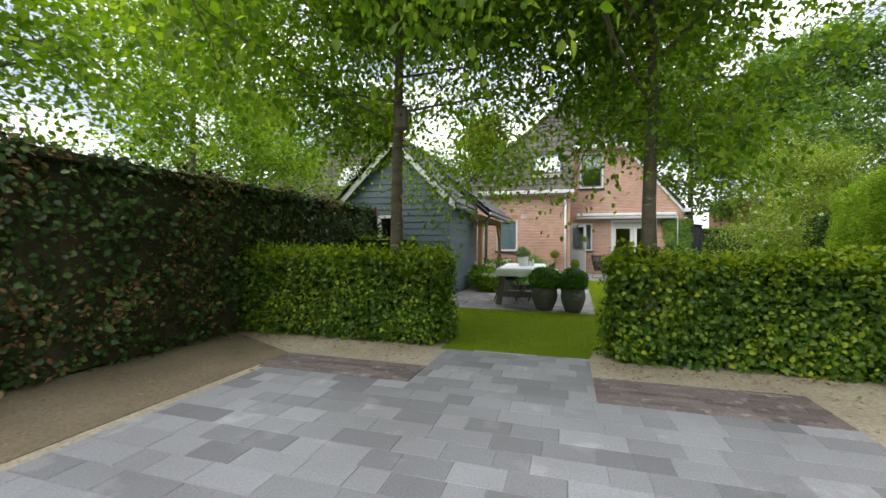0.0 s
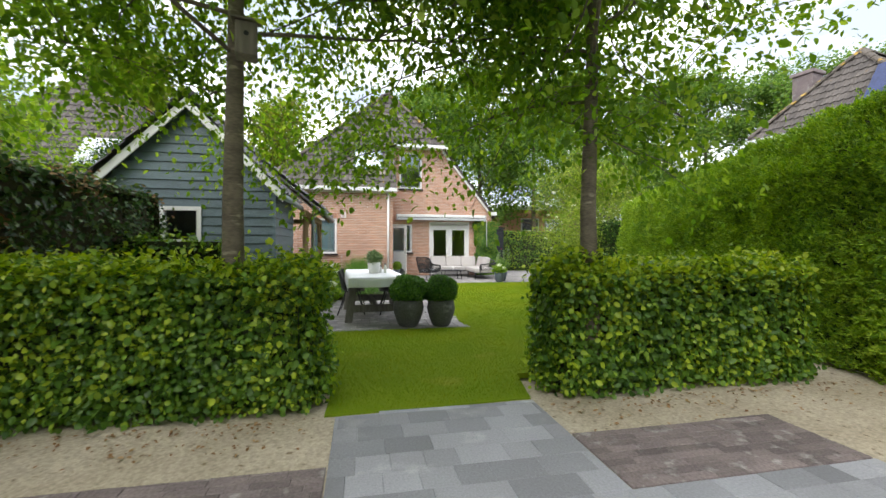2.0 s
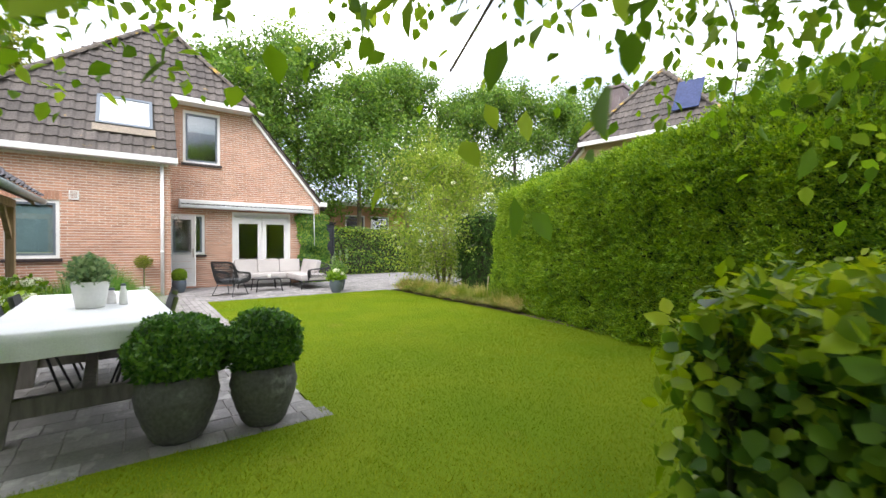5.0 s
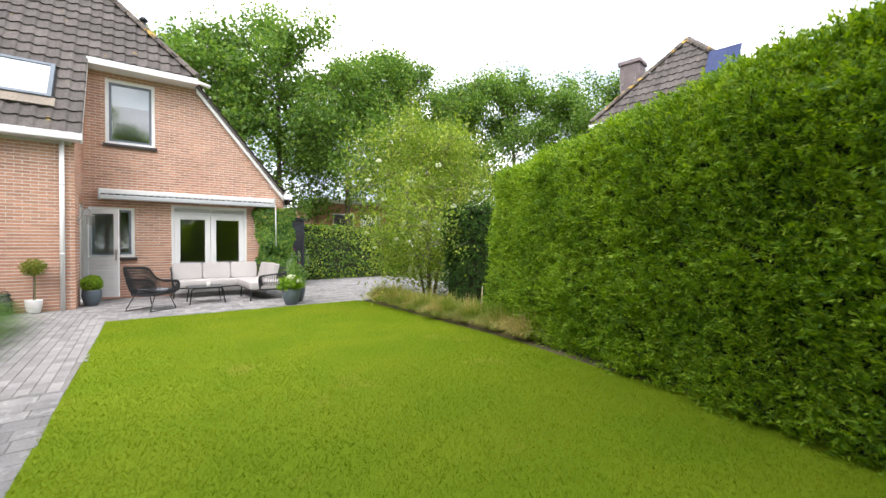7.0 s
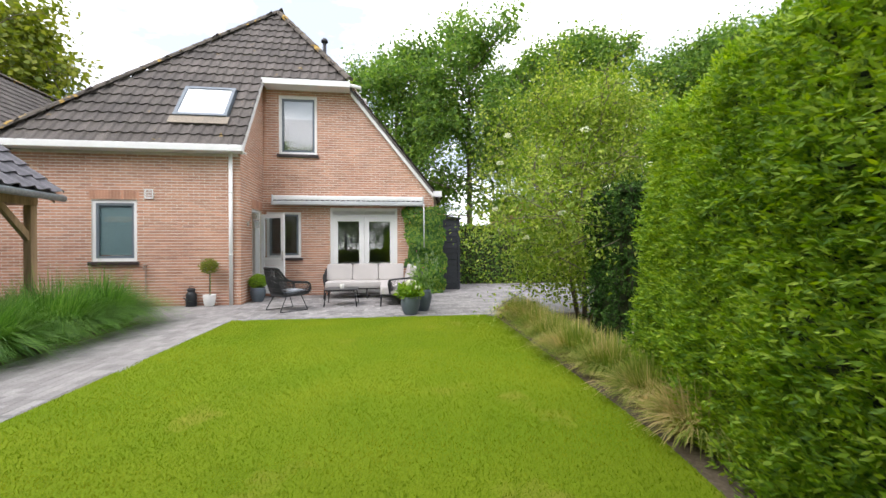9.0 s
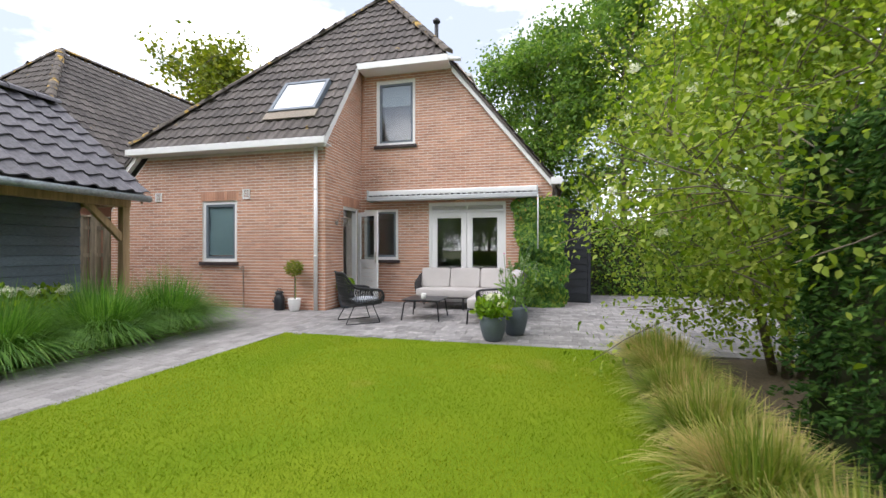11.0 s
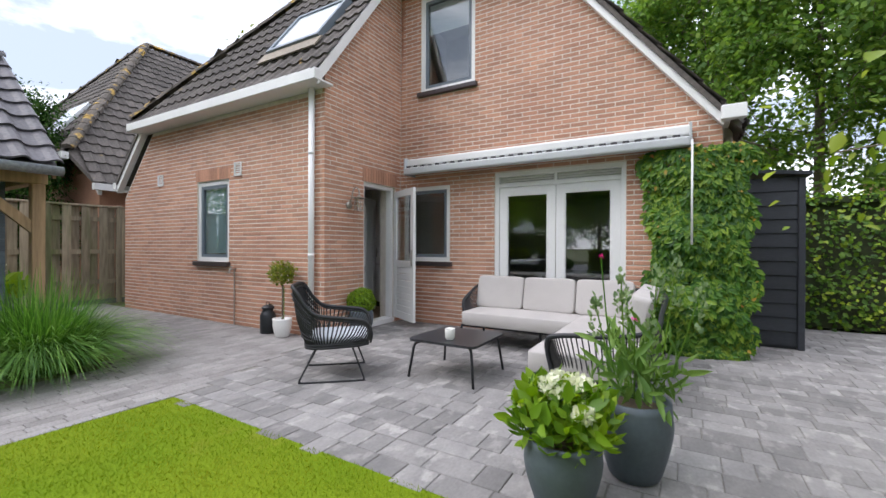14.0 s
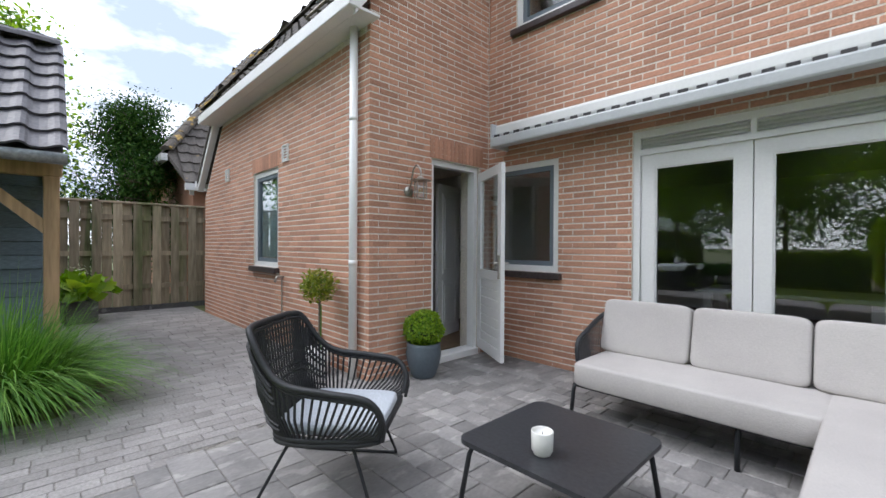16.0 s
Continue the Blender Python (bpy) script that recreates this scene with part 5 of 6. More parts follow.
part("wall_far", Geo().box(SX0, -3.38, 15.09, 15.15, 0, 2.4), BLUEWOOD, shed)
sw = part("window", frame_geo(-4.5, -3.86, 1.28, 1.92, 0.07, SY0 - 0.05, SY0 + 0.03), WHITE, shed, "white framed shed window")
part("pane", Geo().box(-4.43, -3.93, SY0, SY0 + 0.005, 1.35, 1.85), GLASS, sw)
# roof: steeper over the shed, reaching further out over the veranda
for nm, y0, y1, ex, ez in (("roof_shed", SY0 - 0.14, 11.2, -2.52, 2.20), ("roof_veranda", 11.2, 15.3, -2.08, 2.16)):
    sl = (RZ - ez) / (ex - RX)
    rf = part(nm, Geo().prism([(RX, y0, RZ - 0.05), (ex, y0, ez - 0.05), (ex, y0, ez - 0.10), (RX, y0, RZ - 0.10)], (0, y1 - y0, 0)), SLATE, shed)
    q = math.hypot(1, sl)
    rows = int(math.hypot(RZ - ez, ex - RX) / 0.33)
    add_tiles(rf, tile_field((ex + 0.02, y0, ez - 0.045), (0, 1, 0), (-1 / q, 0, sl / q), round((y1 - y0) / 0.27), rows + 1, (y1 - y0 + 0.03) / round((y1 - y0) / 0.27), 0.33, lambda p: p.z < RZ + 0.02, wave=0.05), SLATE)
    part("gutter", Geo().tube([(ex + 0.05, y0, ez - 0.10), (ex + 0.05, y1 + 0.03, ez - 0.10)], 0.055, 10), ZINC, rf, "grey zinc gutter", smooth=True)
lf = part("roof_west", Geo().prism([(RX, SY0 - 0.14, RZ - 0.05), (SX0 - 0.2, SY0 - 0.14, 2.2), (SX0 - 0.2, SY0 - 0.14, 2.15), (RX, SY0 - 0.14, RZ - 0.10)], (0, 6.1, 0)), SLATE, shed)
sl = (RZ - 2.2) / (RX - SX0 + 0.2)
q = math.hypot(1, sl)
add_tiles(lf, tile_field((SX0 - 0.22, 15.3, 2.2), (0, -1, 0), (1 / q, 0, sl / q), 23, 7, 0.27, 0.33, lambda p: p.z < RZ, wave=0.05), SLATE)
ridge_line(shed, (RX, SY0 - 0.16, RZ), (RX, 15.34, RZ), SLATE, 0.13)
part("verge_board", verge((RX, SY0 - 0.17, RZ - 0.02), (-2.50, SY0 - 0.17, 2.19), (0, 0.03, 0), 0.17), WHITE, shed, "white verge board")
part("verge_board", verge((RX, SY0 - 0.17, RZ - 0.02), (SX0 - 0.22, SY0 - 0.17, 2.19), (0, 0.03, 0), 0.17), WHITE, shed, "white verge board")
part("eave_beam", Geo().rbox(-2.50, -2.38, 11.3, 15.30, 1.93, 2.07, 0.008, 1), POSTWOOD, shed)
part("end_beam", Geo().rbox(-4.0, -2.40, 15.15, 15.27, 1.94, 2.08, 0.008, 1), POSTWOOD, shed)
for y in (11.75, 15.22):
    part("post", Geo().rbox(-2.50, -2.38, y - 0.06, y + 0.06, 0, 1.93, 0.008, 1), POSTWOOD, shed, "weathered oak post")
    for dy in ((0.5,) if y < 13 else (-0.5,)):
        part("brace", Geo().prism([(-2.48, y, 1.45), (-2.48, y + dy, 1.93), (-2.48, y + dy + math.copysign(0.13, dy), 1.93), (-2.48, y, 1.30)], (0.07, 0, 0)), POSTWOOD, shed)
part("downpipe", Geo().tube([(-2.18, 11.85, 2.06), (-2.28, 11.85, 1.9), (-2.30, 11.85, 0.0)], 0.04, 12), ZINC, shed, "grey zinc rainwater pipe", smooth=True)
part("verge_far", Geo().prism([(RX, 15.27, RZ - 0.10), (-2.14, 15.27, 2.10), (-2.14, 15.27, 1.98), (RX, 15.27, RZ - 0.22)], (0, 0.03, 0)), POSTWOOD, shed)
part("soffit", Geo().prism([(-4.0, 11.25, 3.6), (-2.2, 11.25, 2.08), (-2.2, 11.25, 2.05), (-4.0, 11.25, 3.57)], (0, 3.98, 0)), GREYWOOD, shed)

# ---- fences ----
fence = thing("fence", "weathered wooden board fence with overlapping boards", "fence")
for y in (12.2, 14.0, 15.8, 17.6, 19.4):
    part("post", Geo().rbox(-6.44, -6.35, y - 0.045, y + 0.045, 0, 2.08, 0.008, 1), FENCEWOOD, fence)
for z in (0.42, 1.05, 1.72):
    part("rail", Geo().box(-6.425, -6.385, 11.4, 20.5, z, z + 0.09), FENCEWOOD, fence)
k, y = 0, 11.4
while y < 20.4:
    x = -6.385 if k % 2 else -6.447
    part("board", Geo().rbox(x, x + 0.022, y, y + 0.14, 0.10, 2.02, 0.004, 1), FENCEWOOD, fence)
    y += 0.15
    k += 1
part("base_plate", Geo().box(-6.44, -6.39, 11.4, 20.5, 0.0, 0.10), POTGREY, fence, "grey concrete gravel board")
part("cap_rail", Geo().rbox(-6.46, -6.35, 11.4, 20.5, 2.02, 2.06, 0.006, 1), FENCEWOOD, fence)
scr = thing("screen", "dark charcoal boarded garden screen beside the house", "screen")
part("frame", Geo().box(4.74, 5.34, 19.84, 19.90, 0.0, 2.06), DARKBOARD, scr)
board_wall(scr, (4.72, 19.84, 0), (1, 0, 0), (0, -1, 0), 0.62, 0.04, 2.08, 0.17, DARKBOARD)
part("post", Geo().rbox(5.32, 5.39, 19.79, 19.90, 0.0, 2.06, 0.008, 1), DARKBOARD, scr)
part("roof_edge", Geo().prism([(4.68, 19.74, 2.16), (5.44, 19.74, 2.08), (5.44, 19.74, 2.12), (4.68, 19.74, 2.21)], (0, 0.9, 0)), DARKBOARD, scr)
part("side", Geo().box(5.30, 5.36, 19.9, 20.6, 0.0, 2.05), DARKBOARD, scr)


# ---- neighbouring houses ----
def flat_pane(w, h):
    """A roof window: a bevelled pane standing proud of the tiles."""
    return Geo().rbox(0, w, 0, h, 0.05, 0.15, 0.02, 2)


def neighbour(m, label, wallmat, ef=5.4):
    """A house like ours: hipped towards the viewer, eaves low at both sides. Local: ridge along +y from the origin, front at y = -2.9."""
    h = thing("house", label, "house", at=m)
    rz, fs, ls = 8.05, 1.385, 1.10
    es = 2.6
    yf = -(rz - ef) / fs
    xs, xt = (rz - es) / ls, (rz - ef) / ls
    gg = Geo()
    gg.prism([(-xs + 0.2, yf + 0.4, 0), (xs - 0.2, yf + 0.4, 0), (xs - 0.2, yf + 0.4, es - 0.05), (xt, yf + 0.4, ef - 0.1), (-xt, yf + 0.4, ef - 0.1), (-xs + 0.2, yf + 0.4, es - 0.05)], (0, 10.5, 0))
    part("wall", gg, wallmat, h)
    A, B = (0, 0, rz), (0, 9, rz)
    gr = Geo()
    for q in ([(-xt, yf, ef), (xt, yf, ef), A], [(-xs, yf + 0.3, es), (-xt, yf, ef), A, B, (-xs, 11, es)], [(xs, yf + 0.3, es), (xs, 11, es), B, A, (xt, yf, ef)], [(-xs, 11, es), B, (xs, 11, es)]):
        gr.prism([Vector(p) - Vector((0, 0, 0.14)) for p in q], (0, 0, 0.1))
    rf = part("roof", gr, TILE, h, "dark brown tiled roof")
    kf2, kl2 = math.hypot(1, fs), math.hypot(1, ls)
    tl = tile_field((-xt - 0.05, yf - 0.04, ef - 0.06), (1, 0, 0), (0, 1 / kf2, fs / kf2), int(2 * xt / 0.222) + 1, int((rz - ef) * kf2 / fs / 0.33) + 1, 0.222, 0.33, lambda p: rz - abs(p.x) * ls > p.z - 0.05 and p.z < rz)
    tl += tile_field((xs + 0.03, yf + 0.2, es - 0.04), (0, 1, 0), (-1 / kl2, 0, ls / kl2), 52, 25, 0.222, 0.33, lambda p: rz + p.y * fs > p.z - 0.05 and p.z < rz)
    tl += tile_field((-xs - 0.03, 10.9, es - 0.04), (0, -1, 0), (1 / kl2, 0, ls / kl2), 57, 25, 0.222, 0.33, lambda p: rz + p.y * fs > p.z - 0.05 and p.z < rz)
    gt = Geo()
    for vs, fs2 in tl:
        gt.add(vs, fs2)
    part("tiles", gt, TILE, rf, kind="stuff")
    for p, q in (((-xt, yf, ef + 0.02), A), ((xt, yf, ef + 0.02), A), (A, B)):
        ridge_line(rf, p, q, RIDGE, 0.12)
    part("gutter", Geo().box(-xt - 0.05, xt + 0.05, yf - 0.12, yf, ef - 0.2, ef - 0.05), WHITE, h)
    for s in (-1, 1):
        part("verge_board", verge((s * xt, yf + 0.3, ef - 0.06), (s * xs, yf + 0.3, es - 0.06), (0, 0.08, 0), 0.22), WHITE, h)
        part("gutter", Geo().box(min(s * xs, s * (xs + 0.12)), max(s * xs, s * (xs + 0.12)), yf + 0.2, 11, es - 0.18, es - 0.04), WHITE, h)
    if ef > 5:
        w = part("window", frame_geo(-0.6, 0.6, 3.6, 5.0, 0.07, yf + 0.32, yf + 0.42), WHITE, h)
        part("pane", Geo().box(-0.53, 0.53, yf + 0.36, yf + 0.37, 3.67, 4.93), SKYGLASS, w)
    return h, (rf, xs, es, ls, kl2, rz, yf, ef, fs, kf2)


nb, (nrf, nxs, nes, nls, nkl, nrz, nyf, nef, nfs, nkf) = neighbour(pose(-11.75, 20.5, 0), "brick neighbour house with a dark mossy tiled roof", BRICKS, 3.3)
RWM = Matrix((Vector((1, 0, 0)), Vector((0, 1, nfs)).normalized(), Vector((0, -nfs, 1)).normalized())).transposed().to_4x4()
rw = part("roof_window", flat_pane(1.15, 1.3), SKYGLASS, nb, "pale roof window")
RWM.translation = Vector((1.1, -3.0, nrz - 3.0 * nfs))
rw.matrix_local = RWM
nb2, (r2, xs2, es2, ls2, kl2b, rz2, yf2, ef2, fs2b, kf2b) = neighbour(pose(15.6, 12.5, -0.1, 0, 0, -80), "pale neighbour house with a tiled roof and blue solar panels", PALEWALL)
FM = Matrix((Vector((1, 0, 0)), Vector((0, 1, fs2b)).normalized(), Vector((0, -fs2b, 1)).normalized())).transposed().to_4x4()
for i, (u, v) in enumerate([(0.75, 0.95)]):
    p = part("solar_panel", Geo().rbox(0, 0.82, 0, 1.5, 0.12, 0.16, 0.01, 1), SOLAR, nb2, "dark blue solar panel")
    mm = FM.copy()
    mm.translation = Vector((u, yf2 + v / kf2b * 0.6, ef2 + v / kf2b * 0.6 * fs2b))
    p.matrix_local = mm
LM = Matrix((Vector((0, -1, 0)), Vector((1, 0, ls2)).normalized(), Vector((-ls2, 0, 1)).normalized())).transposed().to_4x4()
for i in range(4):
    p = part("solar_panel", Geo().rbox(0, 1.0, 0, 1.6, 0.12, 0.16, 0.01, 1), SOLAR, nb2, "dark solar panel")
    mm = LM.copy()
    mm.translation = Vector((-xs2 + 0.9, 1.2 + i * 1.03, es2 + 0.9 * ls2))
    p.matrix_local = mm
part("chimney", Geo().rbox(-2.4, -1.7, 0.6, 1.3, 5.2, 8.1, 0.02, 1).rbox(-2.46, -1.64, 0.54, 1.36, 8.1, 8.25, 0.02, 1), REDCLINK, nb2, "brick chimney")
fb = thing("far_building", "low red brick building with flat roof across the street", "building")
part("wall", Geo().box(12.5, 20, 38, 44, 0, 4.7), BRICKS, fb)
part("roof_edge", Geo().box(12.3, 20.2, 37.8, 44.2, 4.7, 5.05), WHITE, fb, "white roof edge")
for x in (13.6, 16.0):
    w = part("window", frame_geo(x, x + 1.8, 2.7, 3.9, 0.09, 37.92, 38.02), WHITE, fb)
    part("pane", Geo().box(x + 0.09, x + 1.71, 37.96, 37.97, 2.79, 3.81), GLASS, w)
    # dark sheet behind the glass paints an unlit room
    part("backing", Geo().box(x, x + 1.8, 37.985, 37.995, 2.7, 3.9), DARKBOARD, w)


# ---- terrace furniture ----
def corner_sofa():
    """L-shaped lounge sofa: black tube frame with cords, thick pale cushions."""
    s = thing("corner_sofa", "L-shaped outdoor sofa with pale beige cushions and black corded frame", "sofa")
    xa, xb, ya, yb2 = 1.72, 3.98, 16.48, 18.78     # outer left, outer right, near end, back
    # low frames
    def rail(pts):
        return part("rail", Geo().tube(pts, 0.014, 8), BLACKROD, s, smooth=True)
    rail([(xa + 0.03, 18.02, 0.24), (xb - 0.04, 18.02, 0.24)])
    rail([(xa + 0.03, 18.70, 0.24), (xb - 0.04, 18.70, 0.24)])
    rail([(xa + 0.03, 18.02, 0.24), (xa + 0.03, 18.70, 0.24)])
    rail([(3.12, ya + 0.05, 0.24), (3.12, 18.02, 0.24)])
    rail([(xb - 0.04, ya + 0.05, 0.24), (xb - 0.04, 18.70, 0.24)])
    rail([(3.12, ya + 0.05, 0.24), (xb - 0.04, ya + 0.05, 0.24)])
    for x, y, dx, dy in ((xa + 0.03, 18.02, -0.02, -0.02), (xa + 0.03, 18.70, -0.02, 0), (2.75, 18.02, 0, -0.02), (3.12, ya + 0.05, -0.02, -0.02), (xb - 0.04, ya + 0.05, 0.02, -0.02), (xb - 0.04, 18.70, 0.02, 0.0), (3.12, 17.6, -0.02, 0)):
        part("leg", Geo().tube([(x, y, 0.25), (x + dx * 0.4, y + dy * 0.4, 0.20), (x + dx, y + dy, 0.0)], 0.015, 8), BLACKROD, s, smooth=True)
    part("seat_deck", Geo().box(xa + 0.04, xb - 0.05, 18.03, 18.69, 0.235, 0.25).box(3.13, xb - 0.05, ya + 0.06, 18.03, 0.235, 0.25), BLACKROD, s)
    # seat cushions
    part("seat_cushion", superpad(Geo(), ((xa + 3.1) / 2 + 0.03, 18.28, 0.335), ((3.1 - xa) / 2, 0.34, 0.085), 0.16, 40, 14, sag=0.012), CUSHION, s, smooth=True)
    part("seat_cushion", superpad(Geo(), (3.50, 17.62, 0.335), (0.40, 1.0, 0.085), 0.16, 40, 14, sag=0.012), CUSHION, s, smooth=True)
    part("seat_cushion", superpad(Geo(), (3.48, 16.80, 0.33), (0.39, 0.29, 0.085), 0.16, 40, 14, sag=0.012), CUSHION, s, smooth=True)
    # back cushions
    for k in range(3):
        m = pose(2.05 + k * 0.65, 18.57, 0.61, -14, 0, 0)
        part("back_cushion", superpad(Geo(), (0, 0, 0), (0.322, 0.085, 0.215), 0.2, 40, 16, m), CUSHION, s, smooth=True)
    for k in range(2):
        m = pose(3.80, 18.16 - k * 0.66, 0.60, 0, 0, 0) @ pose(0, 0, 0, 0, 14, 0)
        part("back_cushion", superpad(Geo(), (0, 0, 0), (0.085, 0.325, 0.215), 0.2, 40, 16, m), CUSHION, s, smooth=True)
    # arms and backs: a bent tube with cords down to the seat frame
    def corded(name, top, low, n):
        """Cords between a top tube and a low tube."""
        pp = smooth_path(top, 8)
        arm = part(name, Geo().tube(pp, 0.019, 8), BLACKROD, s, smooth=True)
        lows = smooth_path(low, 8)
        for i in range(n):
            f = (i + 0.5) / n
            def on(path):
                x = f * (len(path) - 1)
                j = min(int(x), len(path) - 2)
                return path[j].lerp(path[j + 1], x - j)
            part("cord", Geo().tube([on(pp), on(lows)], 0.0055, 5), CORD, arm)
    corded("arm", [(xa + 0.02, 18.12, 0.26), (xa - 0.02, 18.14, 0.50), (xa - 0.01, 18.28, 0.60), (xa - 0.01, 18.60, 0.70), (xa + 0.08, 18.76, 0.72), (2.3, 18.80, 0.72), (3.2, 18.80, 0.72), (xb - 0.1, 18.80, 0.72)],
           [(xa + 0.03, 18.14, 0.26), (xa + 0.02, 18.15, 0.26), (xa + 0.02, 18.28, 0.26), (xa + 0.02, 18.58, 0.26), (xa + 0.1, 18.70, 0.26), (2.3, 18.71, 0.26), (3.2, 18.71, 0.26), (xb - 0.1, 18.71, 0.26)], 78)
    corded("arm", [(3.30, ya + 0.03, 0.26), (3.27, ya - 0.02, 0.50), (3.36, ya - 0.02, 0.565), (3.78, ya - 0.01, 0.60), (xb + 0.0, ya + 0.12, 0.65), (xb + 0.02, 17.1, 0.70), (xb + 0.02, 18.0, 0.72), (xb - 0.04, 18.74, 0.72)],
           [(3.32, ya + 0.05, 0.26), (3.33, ya + 0.05, 0.26), (3.42, ya + 0.05, 0.26), (3.78, ya + 0.05, 0.26), (xb - 0.05, ya + 0.15, 0.26), (xb - 0.04, 17.1, 0.26), (xb - 0.04, 18.0, 0.26), (xb - 0.06, 18.66, 0.26)], 80)


corner_sofa()


def coffee_table():
    t = thing("coffee_table", "low square black metal coffee table with rounded corners", "table")
    cx, cy, h, r, z = 2.265, 16.93, 0.345, 0.06, 0.36
    ring = []
    for sx, sy, a0 in ((1, 1, 0), (-1, 1, 90), (-1, -1, 180), (1, -1, 270)):
        for k in range(7):
            a = radians(a0 + k * 15)
            ring.append((cx + sx * (h - r) + r * math.cos(a), cy + sy * (h - r) + r * math.sin(a), z - 0.022))
    part("tabletop", Geo().prism(ring, (0, 0, 0.022)), TABLETOP, t)
    for sx in (-1, 1):
        for sy in (-1, 1):
            x, y = cx + sx * 0.30, cy + sy * 0.30
            part("leg", Geo().tube([(x - sx * 0.05, y - sy * 0.05, z - 0.035), (x - sx * 0.01, y - sy * 0.01, z - 0.05), (x, y, z - 0.08), (x + sx * 0.035, y + sy * 0.035, 0.0)], 0.0125, 8), BLACKROD, t, smooth=True)
    part("under_frame", Geo().tube([(cx - 0.26, cy - 0.26, z - 0.034), (cx + 0.26, cy - 0.26, z - 0.034), (cx + 0.26, cy + 0.26, z - 0.034), (cx - 0.26, cy + 0.26, z - 0.034)], 0.011, 6, closed=True), BLACKROD, t)
    c = thing("candle_holder", "white ribbed glass candle on the coffee table", "candle", at=pose(2.29, 16.74, 0.361))
    part("glass", Geo().lathe([(0.032, 0.0), (0.038, 0.004), (0.040, 0.012), (0.046, 0.022), (0.048, 0.10), (0.046, 0.103), (0.043, 0.098), (0.042, 0.085)], sides=24), CANDLE, c, smooth=True)
    part("wax", Geo().lathe([(0.041, 0.05), (0.0415, 0.082), (0.02, 0.084)], sides=20), CANDLE, c)
    part("wick", Geo().tube([(0, 0, 0.083), (0.002, 0, 0.097)], 0.0015, 5), BLACKROD, c)


coffee_table()


def lounge_chair(m):
    """Local: x is forward, z up."""
    c = thing("lounge_chair", "black rattan lounge chair on thin metal sled legs", "chair", at=m)
    half = [(0.29, -0.27, 0.35), (0.30, -0.30, 0.44), (0.24, -0.325, 0.52), (0.08, -0.33, 0.545), (-0.12, -0.32, 0.57), (-0.22, -0.30, 0.64), (-0.31, -0.27, 0.775), (-0.345, -0.20, 0.80), (-0.36, -0.07, 0.80)]
    top = half + [(x, -y, z) for x, y, z in half[::-1]]
    hl2 = [(0.28, -0.25, 0.335), (0.20, -0.27, 0.325), (0.10, -0.275, 0.32), (0.0, -0.275, 0.315), (-0.10, -0.265, 0.31), (-0.18, -0.235, 0.305), (-0.225, -0.20, 0.305), (-0.245, -0.13, 0.305), (-0.255, -0.05, 0.305)]
    low = hl2 + [(x, -y, z) for x, y, z in hl2[::-1]]
    rim, seat = smooth_path(top, 8), smooth_path(low, 8)
    part("rim", Geo().tube(rim, 0.016, 8).tube([p + Vector((0.012, 0, -0.024)) for p in rim], 0.009, 6), RATTAN, c, smooth=True)
    part("seat_rim", Geo().tube(seat + [seat[0]], 0.014, 8).tube([p - Vector((0, 0, 0.022)) for p in seat] + [seat[0] - Vector((0, 0, 0.022))], 0.012, 8), RATTAN, c, smooth=True)
    def on(path, f):
        x = f * (len(path) - 1)
        j = min(int(x), len(path) - 2)
        return path[j].lerp(path[j + 1], x - j)
    for i in range(80):
        f = 0.03 + 0.94 * i / 79
        a, b = on(rim, f), on(seat, f)
        mid = a.lerp(b, 0.55) + Vector((a.x * 0.06, a.y * 0.06, -0.01))
        part("rib", Geo().tube([a, mid, b], 0.0062, 5), RATTAN, c)
    for h in (0.12, 0.2, 0.33, 0.41, 0.54, 0.62, 0.75, 0.83):
        ring = [on(rim, f).lerp(on(seat, f), h) + Vector((on(rim, f).x * 0.05, on(rim, f).y * 0.05, -0.005)) for f in [0.27 + 0.46 * k / 24 for k in range(25)]]
        part("strand", Geo().tube(ring, 0.0065, 6), RATTAN, c)
    for k in range(12):
        y = -0.24 + 0.48 * k / 11
        part("seat_rib", Geo().tube([(0.27, y, 0.332), (0.02, y * 0.98, 0.30), (-0.235, y * 0.8, 0.30)], 0.006, 5), RATTAN, c)
    part("seat_pad", superpad(Geo(), (0.03, 0, 0.348), (0.25, 0.245, 0.032), 0.3, 28, 10), SEATPAD, c, "pale blue-grey seat pad", smooth=True)
    for s in (-1, 1):
        pts = smooth_path([(0.14, s * 0.22, 0.31), (0.235, s * 0.262, 0.06), (0.245, s * 0.27, 0.018), (0.21, s * 0.27, 0.008), (-0.24, s * 0.27, 0.008), (-0.275, s * 0.27, 0.02), (-0.262, s * 0.262, 0.06), (-0.13, s * 0.22, 0.31)], 5)
        part("sled_leg", Geo().tube(pts, 0.008, 8), BLACKROD, c, smooth=True)
    part("crossbar", Geo().tube([(0.13, -0.22, 0.30), (0.13, 0.22, 0.30)], 0.008, 6).tube([(-0.12, -0.22, 0.30), (-0.12, 0.22, 0.30)], 0.008, 6), BLACKROD, c)


lounge_chair(pose(1.27, 16.33, 0, 0, 0, 41) @ Matrix.Scale(1.06, 4))


# ---- dining table with chairs ----
def dining():
    t = thing("dining_table", "grey weathered wooden trestle dining table", "table", at=pose(-0.93, 9.13, 0, 0, 0, 3))
    for k in range(5):
        x = -0.44 + k * 0.177
        part("plank", Geo().rbox(x, x + 0.17, -1.16, 1.16, 0.715, 0.755, 0.006, 1), TABLEWOOD, t)
